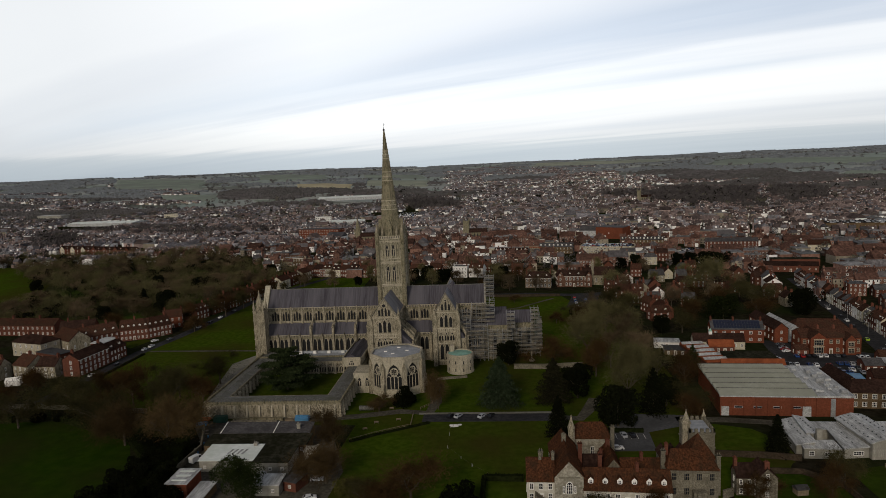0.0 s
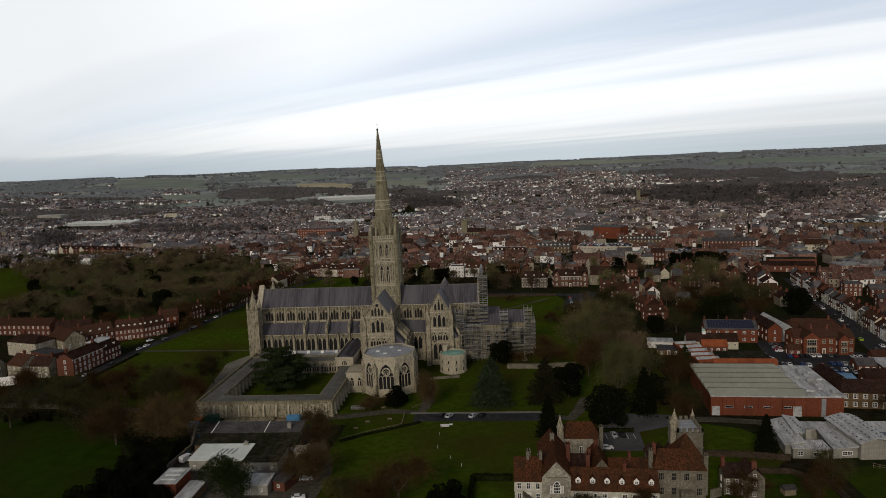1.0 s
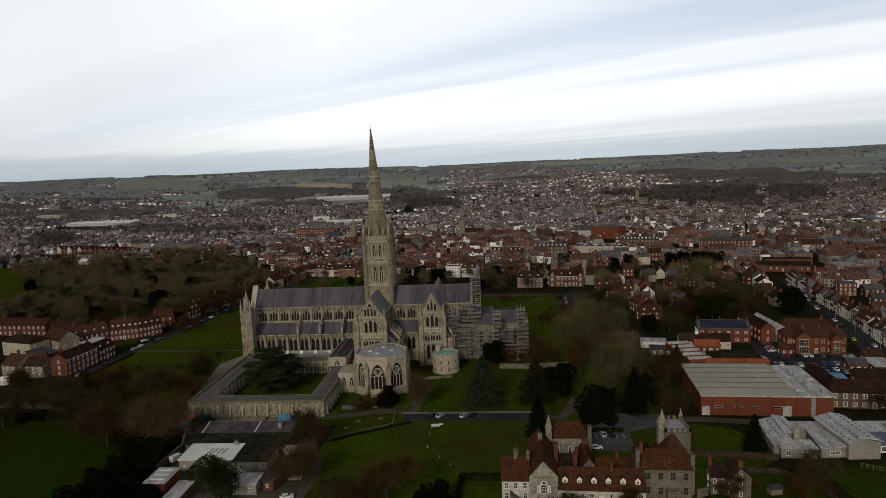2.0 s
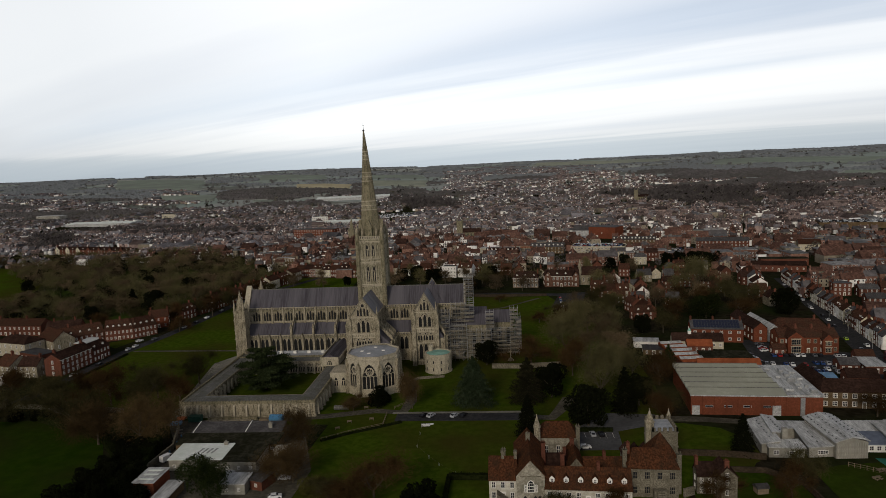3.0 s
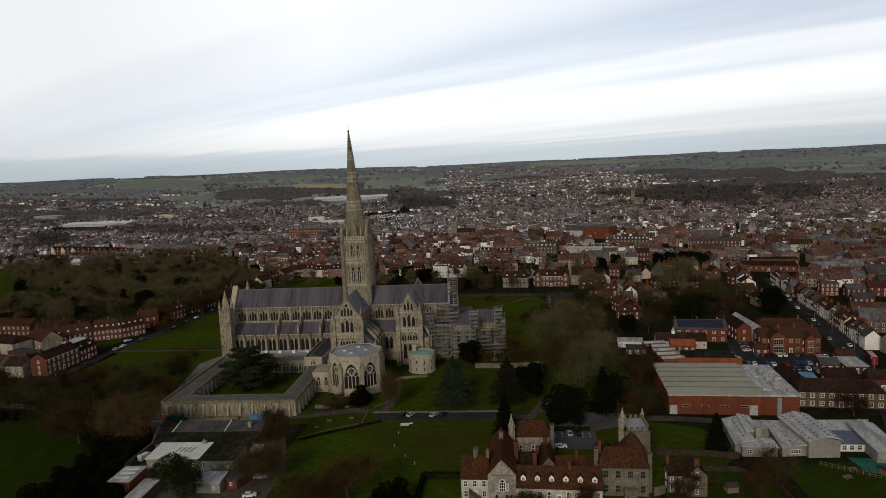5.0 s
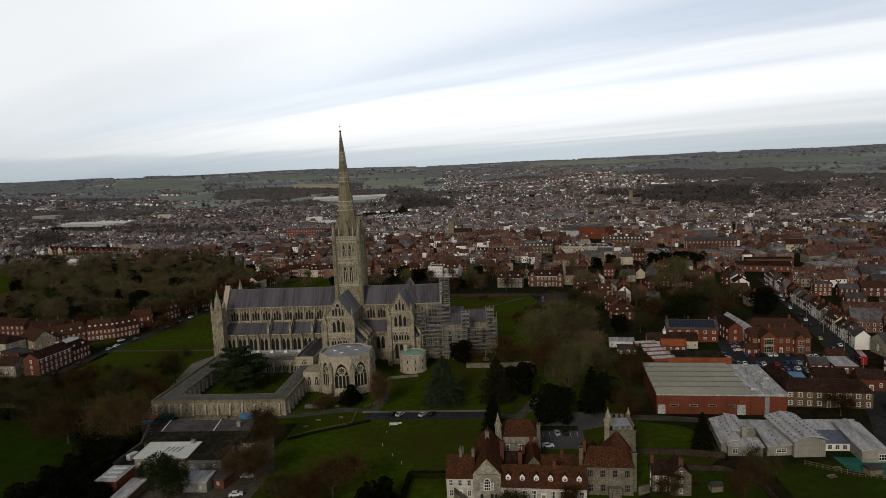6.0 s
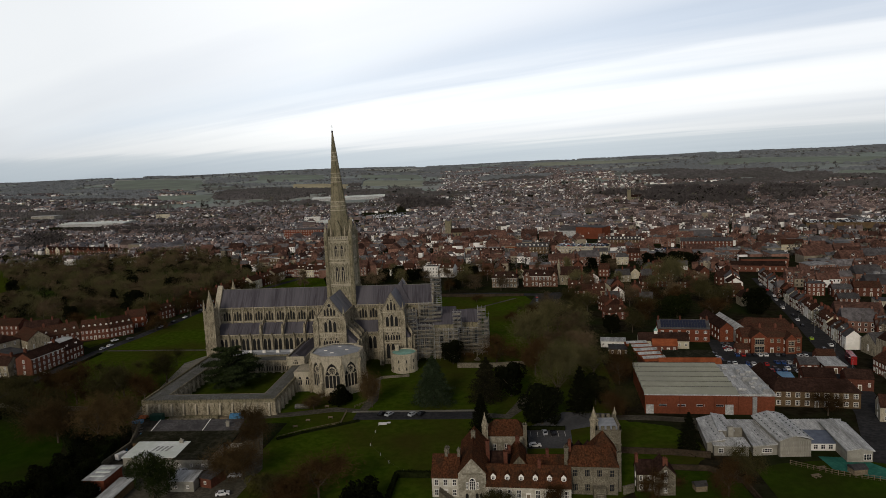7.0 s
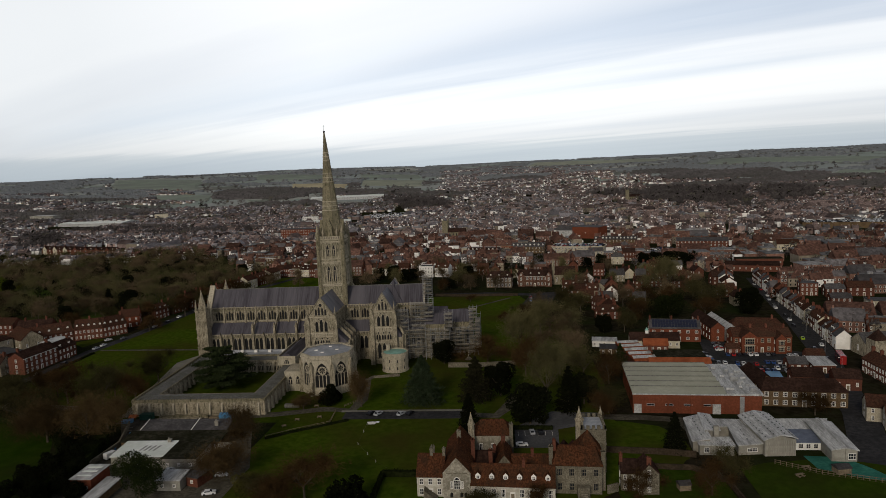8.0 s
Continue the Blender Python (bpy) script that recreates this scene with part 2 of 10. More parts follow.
PLANK = mat("scaffold_board", (0.17, 0.154, 0.122), (0.30, 0.278, 0.232), 0.85, 1.5, 0.3, 0.2, vary=0.3)
STEEL = mat("galvanised_steel", (0.27, 0.27, 0.265), (0.38, 0.38, 0.375), 0.5, 2.0, 0.4, 0.4, metal=0.4)
BARK = mat("bark", (0.055, 0.045, 0.032), (0.09, 0.075, 0.055), 0.95, 1.5, 0.3, 0.0, 0.4)
TWIG = mat("bare_twigs", (0.034, 0.020, 0.008), (0.066, 0.040, 0.017), 0.95, 0.6, 0.12, 0.0, vary=0.25)
TWIG_RUSSET = mat("russet_twigs", (0.048, 0.032, 0.014), (0.086, 0.058, 0.027), 0.95, 0.6, 0.12, 0.0, vary=0.2)
TWIG_GREEN = mat("ivied_twigs", (0.036, 0.033, 0.013), (0.062, 0.055, 0.023), 0.95, 0.6, 0.12, 0.0, vary=0.3)
TWIG_PARK = mat("pale_twigs", (0.086, 0.063, 0.037), (0.136, 0.101, 0.060), 0.95, 0.5, 0.1, 0.0, vary=0.3)
TWIG_OLIVE = mat("olive_twigs", (0.076, 0.070, 0.031), (0.122, 0.109, 0.050), 0.95, 0.5, 0.1, 0.0, vary=0.25)
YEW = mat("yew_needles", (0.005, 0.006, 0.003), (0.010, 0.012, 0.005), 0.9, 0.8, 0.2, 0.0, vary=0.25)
CEDAR = mat("cedar_needles", (0.017, 0.025, 0.010), (0.040, 0.052, 0.022), 0.9, 0.7, 0.2, 0.0, vary=0.2)
LEAF = mat("evergreen_leaves", (0.014, 0.021, 0.006), (0.030, 0.040, 0.011), 0.8, 0.8, 0.2, 0.0, vary=0.2)
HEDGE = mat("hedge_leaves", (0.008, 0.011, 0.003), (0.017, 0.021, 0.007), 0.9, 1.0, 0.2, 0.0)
RUBBER = mat("rubber", (0.012, 0.012, 0.012), (0.02, 0.02, 0.02), 0.8, 3.0, 0.5, 0.2)
STREETBLUE = mat("blue_sheet", (0.05, 0.16, 0.30), (0.07, 0.22, 0.38), 0.5, 0.8, 0.2, 0.4)
FIELD_NEAR = mat("playing_field", (0.020, 0.037, 0.003), (0.030, 0.051, 0.005), 1.0, 0.35, 0.03, 0.0, 0.2, third=(0.022, 0.024, 0.006))
TEAL = mat("play_surface", (0.03, 0.13, 0.10), (0.045, 0.17, 0.13), 0.9, 0.8, 0.15, 0.0)
PAINTS = [mat("paint_" + n, c, tuple(v * 1.1 + 0.004 for v in c), 0.25, 0.5, 0.2, 0.5, third=tuple(v * 0.9 for v in c))
          for n, c in (("white", (0.62, 0.62, 0.62)), ("silver", (0.33, 0.34, 0.36)), ("black", (0.012, 0.012, 0.014)), ("blue", (0.02, 0.05, 0.15)), ("red", (0.25, 0.015, 0.015)), ("grey", (0.09, 0.095, 0.10)), ("lime", (0.25, 0.38, 0.03)))]


# ---- mesh tools ----
class Geo:
    """Collects faces with a material index, in a local frame."""

    def __init__(self):
        self.v, self.f, self.m, self.M = [], [], [], None

    def poly(self, pts, m=0):
        k = len(self.v)
        if self.M is not None:
            pts = [tuple(self.M @ Vector(p)) for p in pts]
        self.v.extend(pts)
        self.f.append(tuple(range(k, k + len(pts))))
        self.m.append(m)

    def solid(self, pts, faces, m=0):
        k = len(self.v)
        if self.M is not None:
            pts = [tuple(self.M @ Vector(p)) for p in pts]
        self.v.extend(pts)
        for fc in faces:
            self.f.append(tuple(k + i for i in fc))
            self.m.append(m)

    def box(self, x0, y0, z0, x1, y1, z1, m=0):
        self.solid([(x0, y0, z0), (x1, y0, z0), (x1, y1, z0), (x0, y1, z0), (x0, y0, z1), (x1, y0, z1), (x1, y1, z1), (x0, y1, z1)],
                   [(0, 3, 2, 1), (4, 5, 6, 7), (0, 1, 5, 4), (1, 2, 6, 5), (2, 3, 7, 6), (3, 0, 4, 7)], m)

    def frustum(self, cx, cy, z0, z1, r0, r1, n=8, m=0, tx=None, ty=None, turn=0.5):
        tx, ty = cx if tx is None else tx, cy if ty is None else ty
        an = [2 * math.pi * (i + turn) / n for i in range(n)]
        lo = [(cx + r0 * math.cos(a), cy + r0 * math.sin(a), z0) for a in an]
        if r1 <= 0:
            self.solid(lo + [(tx, ty, z1)], [(i, (i + 1) % n, n) for i in range(n)] + [tuple(range(n - 1, -1, -1))], m)
        else:
            hi = [(tx + r1 * math.cos(a), ty + r1 * math.sin(a), z1) for a in an]
            self.solid(lo + hi, [(i, (i + 1) % n, n + (i + 1) % n, n + i) for i in range(n)] + [tuple(range(n - 1, -1, -1)), tuple(range(n, 2 * n))], m)

    def open_roof(self, x0, x1, y0, y1, ze, zr, m=0, t=0.3):
        """Two sloping slabs over gable walls, ridge along x."""
        ym = (y0 + y1) / 2
        p = [(x, y, z) for x in (x0, x1) for y, z in ((y0, ze), (ym, zr), (y1, ze), (y0, ze - t), (ym, zr - t), (y1, ze - t))]
        self.solid(p, [(0, 6, 7, 1), (1, 7, 8, 2), (4, 10, 9, 3), (5, 11, 10, 4), (3, 9, 6, 0), (2, 8, 11, 5), (0, 1, 4, 3), (1, 2, 5, 4), (9, 10, 7, 6), (10, 11, 8, 7)], m)

    def roof(self, x0, x1, y0, y1, ze, zr, m=0, t=0.35, hip0=0.0, hip1=0.0):
        """Ridge along x; a closed slab body with eaves edge t thick."""
        ym = (y0 + y1) / 2
        a, b = (x0 + hip0, ym, zr), (x1 - hip1, ym, zr)
        p = [(x0, y0, ze), (x1, y0, ze), (x1, y1, ze), (x0, y1, ze), a, b, (x0, y0, ze - t), (x1, y0, ze - t), (x1, y1, ze - t), (x0, y1, ze - t)]
        self.solid(p, [(0, 1, 5, 4), (2, 3, 4, 5), (1, 2, 5), (3, 0, 4), (6, 7, 1, 0), (7, 8, 2, 1), (8, 9, 3, 2), (9, 6, 0, 3), (9, 8, 7, 6)], m)

    def tube(self, p, q, r0, r1=None, n=5, m=0):
        p, q = Vector(p), Vector(q)
        r1 = r0 if r1 is None else r1
        d = (q - p)
        if d.length < 1e-6:
            return
        d.normalize()
        s = d.cross(Vector((0, 0, 1)) if abs(d.z) < 0.9 else Vector((1, 0, 0))).normalized()
        u = d.cross(s)
        lo = [tuple(p + (s * math.cos(6.2832 * i / n) + u * math.sin(6.2832 * i / n)) * r0) for i in range(n)]
        hi = [tuple(q + (s * math.cos(6.2832 * i / n) + u * math.sin(6.2832 * i / n)) * r1) for i in range(n)]
        self.solid(lo + hi, [(i, n + i, n + (i + 1) % n, (i + 1) % n) for i in range(n)] + [tuple(range(n)), tuple(range(2 * n - 1, n - 1, -1))], m)

    def mesh(self, name, mats):
        me = bpy.data.meshes.new(name)
        me.from_pydata(self.v, [], self.f)
        for mt in (mats if isinstance(mats, (list, tuple)) else [mats]):
            me.materials.append(mt)
        if any(self.m):
            me.polygons.foreach_set("material_index", self.m)
        me.update()
        return me


def plate(g, xs, zs, deep, y_of, m_of, back=0.02):
    """One connected sheet of cells at several depths, facing -y: deep(i, j) gives a cell's kind."""
    idx = {}

    def vt(i, j, y):
        k = (i, j, y)
        if k not in idx:
            idx[k] = len(g.v)
            g.v.append((xs[i], y, zs[j]))
        return idx[k]

    def face(a, m):
        g.f.append(tuple(a))
        g.m.append(m)

    nx, nz = len(xs) - 1, len(zs) - 1

    def yy(i, j):
        return y_of[deep(i, j)] if 0 <= i < nx and 0 <= j < nz else back

    for i in range(nx):
        for j in range(nz):
            y = yy(i, j)
            face([vt(i, j, y), vt(i + 1, j, y), vt(i + 1, j + 1, y), vt(i, j + 1, y)], m_of[deep(i, j)])
    for i in range(nx + 1):
        for j in range(nz):
            a, b = yy(i - 1, j), yy(i, j)
            if a != b:
                face([vt(i, j, a), vt(i, j, b), vt(i, j + 1, b), vt(i, j + 1, a)], 1)
    for i in range(nx):
        for j in range(nz + 1):
            a, b = yy(i, j - 1), yy(i, j)
            if a != b:
                face([vt(i, j, a), vt(i + 1, j, a), vt(i + 1, j, b), vt(i, j, b)], 1)


def thing(name, label, category, group="", at=None, kind=""):
    e = new(name)
    e.empty_display_size = 0.5
    if at is not None:
        e.matrix_world = at
    return tagged(e, label, category, group, kind)


def part(name, geo, mats, parent, label="", m=None):
    """Links a mesh as one object under a thing or a part; geo may be a shared mesh."""
    ob = new(name, geo if isinstance(geo, bpy.types.Mesh) else geo.mesh(name, mats))
    ob.parent = parent
    if m is not None:
        ob.matrix_basis = m
    return tagged(ob, label)


def lone(name, geo, mats, label, category, group="", kind="", m=None):
    ob = new(name, geo.mesh(name, mats) if isinstance(geo, Geo) else geo)
    if m is not None:
        ob.matrix_basis = m
    return tagged(ob, label, category, group, kind)


def rot(x, y, z, deg):
    return pose(x, y, z, 0, 0, deg)


def arch_pts(c, w, spring, apex, n=4):
    """Points of a pointed arch from its left springing over the apex to its right."""
    out = []
    for i in range(n + 1):
        x = -w / 2 + w / 2 * i / n
        out.append((c + x, spring + (apex - spring) * math.sqrt(max(0.0, w * w - (w / 2 - x) ** 2)) / (0.866 * w)))
    return out + [(2 * c - x, z) for x, z in reversed(out[:-1])]


def pierced_wall(g, p0, p1, z0, z1, holes, depth=0.7, m=0):
    """A wall face from p0 to p1 (outside on its right hand) with pointed openings cut through: (centre, width, sill, springing, apex)."""
    d = Vector((p1[0] - p0[0], p1[1] - p0[1], 0))
    length = d.length
    d.normalize()
    inn = Vector((-d.y, d.x, 0)) * depth

    def at(s, z, k=0):
        return (p0[0] + d.x * s + inn.x * k, p0[1] + d.y * s + inn.y * k, z)

    s = 0.0
    for c, w, sill, spring, apex in sorted(holes):
        a, b = c - w / 2, c + w / 2
        if a > s:
            g.poly([at(s, z0), at(a, z0), at(a, z1), at(s, z1)], m)
        g.poly([at(a, z0), at(b, z0), at(b, sill), at(a, sill)], m)
        ap = arch_pts(c, w, spring, apex)
        for (xa, za), (xb, zb) in zip(ap, ap[1:]):
            g.poly([at(xa, za), at(xb, zb), at(xb, z1), at(xa, z1)], m)
        rim = [(a, sill)] + ap + [(b, sill)]
        for (xa, za), (xb, zb) in zip(rim, rim[1:] + rim[:1]):
            g.poly([at(xa, za), at(xa, za, 1), at(xb, zb, 1), at(xb, zb)], m)
        s = b
    if s < length:
        g.poly([at(s, z0), at(length, z0), at(length, z1), at(s, z1)], m)


WINDOW_MESH = {}


def lancet(w, h_spring, h_apex, lights=1, rose=False):
    """The glazing of a pointed window: pane and stone bars; the origin is at the middle of its sill, facing -y."""
    key = (round(w, 2), round(h_spring, 2), round(h_apex, 2), lights, rose)
    if key in WINDOW_MESH:
        return WINDOW_MESH[key]
    g = Geo()
    pts = [(-w / 2, 0)] + arch_pts(0, w, h_spring, h_apex) + [(w / 2, 0)]
    g.poly([(x, 0, z) for x, z in reversed(pts)][::-1], 0)
    bar = 0.07 if lights == 1 else 0.16
    for i in range(1, lights):
        x = -w / 2 + w * i / lights
        g.box(x - bar, -0.22, 0, x + bar, -0.02, h_spring * (0.98 if rose else 1.0), 1)
    if lights > 1:
        lw = w / lights
        for i in range(lights):
            c = -w / 2 + lw * (i + 0.5)
            ap = arch_pts(c, lw, h_spring * 0.86, h_spring, 2)
            for (xa, za), (xb, zb) in zip(ap, ap[1:]):
                g.solid([(xa, -0.22, za), (xb, -0.22, zb), (xb, -0.22, zb + 0.26), (xa, -0.22, za + 0.26), (xa, -0.03, za), (xb, -0.03, zb), (xb, -0.03, zb + 0.26), (xa, -0.03, za + 0.26)],
                        [(0, 1, 2, 3), (4, 7, 6, 5), (0, 4, 5, 1), (3, 2, 6, 7)], 1)
    if rose:
        r, zc = w * 0.235, h_spring + (h_apex - h_spring) * 0.36
        z_low = h_spring * 0.93
        arch = arch_pts(0, w, h_spring, h_apex, 8)

        def edge(a):
            """How far the pierced head reaches from the rose's centre."""
            dx, dz = math.cos(a), math.sin(a)
            best = (zc - z_low) / -dz if dz < -0.05 else 99.0
            best = min(best, w / 2 / max(abs(dx), 1e-3))
            for (xa, za), (xb, zb) in zip(arch, arch[1:]):
                ex, ez = xb - xa, zb - za
                den_ = dx * ez - dz * ex
                if abs(den_) > 1e-6:
                    k = (xa * ez - (za - zc) * ex) / den_
                    u_ = (xa * dz - (za - zc) * dx) / den_
                    if k > 0 and -0.02 <= u_ <= 1.02:
                        best = min(best, k)
            return best

        N = 48
        for k in range(N):
            q = []
            for a in (6.28319 * k / N, 6.28319 * (k + 1) / N):
                foil = r * (0.62 + 0.38 * abs(math.cos(4 * a)))
                q.append((math.cos(a), math.sin(a), foil, max(min(edge(a), r * 1.22), foil + 0.05)))
            (c0, s0, f0, e0), (c1, s1, f1, e1) = q
            g.poly([(c0 * f0, -.16, zc + s0 * f0), (c1 * f1, -.16, zc + s1 * f1), (c1 * e1, -.16, zc + s1 * e1), (c0 * e0, -.16, zc + s0 * e0)][::-1], 1)
            g.poly([(c0 * f0, -.16, zc + s0 * f0), (c0 * f0, -.02, zc + s0 * f0), (c1 * f1, -.02, zc + s1 * f1), (c1 * f1, -.16, zc + s1 * f1)], 1)
        for k in range(8):
            a = 6.28319 * (k + .5) / 8
            g.tube((r * .16 * math.cos(a), -.10, zc + r * .16 * math.sin(a)), (r * .66 * math.cos(a), -.10, zc + r * .66 * math.sin(a)), .05, n=4, m=1)
        for sx in (-1, 1):
            ap = arch_pts(sx * w / 4, w / 2, h_spring * .95, h_spring + (h_apex - h_spring) * .40, 4)
            for (xa, za), (xb, zb) in zip(ap, ap[1:]):
                g.tube((xa, -.2, za), (xb, -.2, zb), .12, n=4, m=1)
    WINDOW_MESH[key] = g.mesh("window", [LEADED, STONE_PALE])
    return WINDOW_MESH[key]


SPLIT = {}


def split_window(me):
    """The same window as two meshes: leaded pane and stone bars."""
    if me.name not in SPLIT:
        out = []
        for k, mt in ((0, LEADED), (1, STONE_PALE)):
            g = Geo()
            for p in me.polygons:
                if p.material_index == k:
                    g.poly([tuple(me.vertices[i].co) for i in p.vertices])
            out.append(g.mesh(("pane", "window")[k], mt))
        SPLIT[me.name] = out
    return SPLIT[me.name]


def ring(g, cx, cz, r, t, n, m):
    for i in range(n):
        a, b = 6.2832 * i / n, 6.2832 * (i + 1) / n
        q = [(cx + math.cos(k) * rr, y, cz + math.sin(k) * rr) for y in (-0.24, -0.03) for k, rr in ((a, r), (b, r), (b, r + t), (a, r + t))]
        g.solid(q, [(0, 1, 2, 3), (4, 7, 6, 5), (0, 4, 5, 1), (3, 2, 6, 7)], m)


def glaze(parent, p0, p1, holes, depth=0.55, lights=1, rose=False):
    d = Vector((p1[0] - p0[0], p1[1] - p0[1], 0)).normalized()
    ang = math.degrees(math.atan2(d.y, d.x))
    for c, w, sill, spring, apex in holes:
        x, y = p0[0] + d.x * c - d.y * depth, p0[1] + d.y * c + d.x * depth
        if rose:
            # stone tracery with the pane behind it
            pane, bars = split_window(lancet(w, spring - sill, apex - sill, lights, rose))
            part("pane", pane, None, part("window", bars, None, parent, "", rot(x, y, sill, ang)))
        else:
            part("window", lancet(w, spring - sill, apex - sill, lights, rose), None, parent, "", rot(x, y, sill, ang))


def band(g, p0, p1, z0, z1, out, thick=0.5, m=0):
    """A projecting course or parapet along a wall line."""
    d = Vector((p1[0] - p0[0], p1[1] - p0[1], 0)).normalized()
    o, i = Vector((d.y, -d.x, 0)) * out, Vector((-d.y, d.x, 0)) * thick
    a, b = Vector((*p0, 0)), Vector((*p1, 0))
    q = [a + o, b + o, b + i, a + i]
    g.solid([(*v.xy, z0) for v in q] + [(*v.xy, z1) for v in q], [(0, 3, 2, 1), (4, 5, 6, 7), (0, 1, 5, 4), (1, 2, 6, 5), (2, 3, 7, 6), (3, 0, 4, 7)], m)


def crest(g, p0, p1, z0, z1, out, step=0.85, fill=0.55, thick=0.3, m=0, cap=None):
    """A pierced parapet: a coping on a row of small blocks."""
    ln = math.dist(p0, p1)
    n = max(1, int(ln / step))
    dx, dy = (p1[0] - p0[0]) / ln, (p1[1] - p0[1]) / ln
    for k in range(n):
        s0, s1 = ln * (k + .5 - fill / 2) / n, ln * (k + .5 + fill / 2) / n
        band(g, (p0[0] + dx * s0, p0[1] + dy * s0), (p0[0] + dx * s1, p0[1] + dy * s1), z0, z1 - .25, out, thick, m)
    band(g, p0, p1, z1 - .25, z1, out + .06, thick, m if cap is None else cap)


def blind(g, p0, p1, holes, depth, m=0):
    """Stone backing inside blind openings."""
    d = Vector((p1[0] - p0[0], p1[1] - p0[1], 0)).normalized()
    i = Vector((-d.y, d.x, 0)) * (depth - .05)
    for c, w, sill, spring, apex in holes:
        e = [(p0[0] + d.x * s + i.x, p0[1] + d.y * s + i.y) for s in (c - w / 2, c + w / 2)]
        g.poly([(*e[0], sill), (*e[1], sill), (*e[1], apex), (*e[0], apex)], m)


def hoods(g, p0, p1, holes, m=0):
    """Moulded stone hoods over pointed openings."""
    d = Vector((p1[0] - p0[0], p1[1] - p0[1], 0)).normalized()
    o = Vector((d.y, -d.x, 0)) * 0.06
    for c, w, sill, spring, apex in holes:
        ap = arch_pts(c, w + .3, spring, apex + .22, 2)
        for (xa, za), (xb, zb) in zip(ap, ap[1:]):
            g.tube((p0[0] + d.x * xa + o.x, p0[1] + d.y * xa + o.y, za), (p0[0] + d.x * xb + o.x, p0[1] + d.y * xb + o.y, zb), .12, n=4, m=m)
        for e in (-1, 1):
            x, y = p0[0] + d.x * (c + e * (w / 2 + .16)) + o.x, p0[1] + d.y * (c + e * (w / 2 + .16)) + o.y
            g.tube((x, y, sill), (x, y, spring), .11, n=4, m=m)


def buttress_mesh(w, d, h, cap=2.2, steps=2):
    """A stepped buttress against y = 0, standing out towards -y, with a gabled head."""
    g = Geo()
    for k in range(steps):
        z0, z1 = h * k / steps, h * (k + 1) / steps
        dd, dn = d * (1 - 0.28 * k), d * (1 - 0.28 * (k + 1))
        g.box(-w / 2, -dd, z0, w / 2, 0.2, z1 - (0.8 if k < steps - 1 else 0))
        if k < steps - 1:
            g.solid([(-w / 2, -dd, z1 - 0.8), (w / 2, -dd, z1 - 0.8), (w / 2, 0, z1 - 0.8), (-w / 2, 0, z1 - 0.8), (-w / 2, -dn, z1), (w / 2, -dn, z1), (w / 2, 0, z1), (-w / 2, 0, z1)],
                    [(0, 1, 5, 4), (1, 2, 6, 5), (3, 0, 4, 7), (4, 5, 6, 7)])
        last = dd
    g.solid([(-w / 2 - .1, -last - .1, h), (w / 2 + .1, -last - .1, h), (w / 2 + .1, 0, h), (-w / 2 - .1, 0, h), (0, -last - .1, h + cap), (0, 0, h + cap)],
            [(0, 1, 4), (1, 2, 5, 4), (3, 0, 4, 5), (2, 3, 5)])
    return g.mesh("buttress", STONE)


def pinnacle_mesh(r, h0, h1, n=8):
    """A shaft with a stone spirelet and finial."""
    g = Geo()
    g.frustum(0, 0, 0, h0, r, r, n)
    g.frustum(0, 0, h0, h0 + 0.4, r * 1.18, r * 1.18, n)
    g.frustum(0, 0, h0 + 0.4, h0 + h1, r * 0.98, 0.08, n)
    g.frustum(0, 0, h0 + h1, h0 + h1 + 0.5, 0.22, 0.0, 6)
    return g.mesh("pinnacle", STONE)

# ---- the ground ----
def smooth(a, b, v):
    t = min(1.0, max(0.0, (v - a) / (b - a)))
    return t * t * (3 - 2 * t)


def terrain(x, y):
    d = math.hypot(x - 70, y + 350)
    th = math.degrees(math.atan2(x - 70, y + 350))
    n1 = noise.noise((x / 900, y / 900, 3.1))
    n2 = noise.noise((x / 330, y / 330, 7.7))
    crest = 112 + 8 * noise.noise((th / 9, 0.3, 0)) + 3.5 * noise.noise((th / 2.2, 4.1, 0)) + 1.4 * noise.noise((th / 0.6, 2.1, 0))
    crest -= 8 * smooth(-16, -8, th) * (1 - smooth(4, 12, th))
    return crest * smooth(1250, 4500, d) + (16 * n1 + 5 * n2) * smooth(1400, 2300, d) * (1 - smooth(3600, 4400, d))


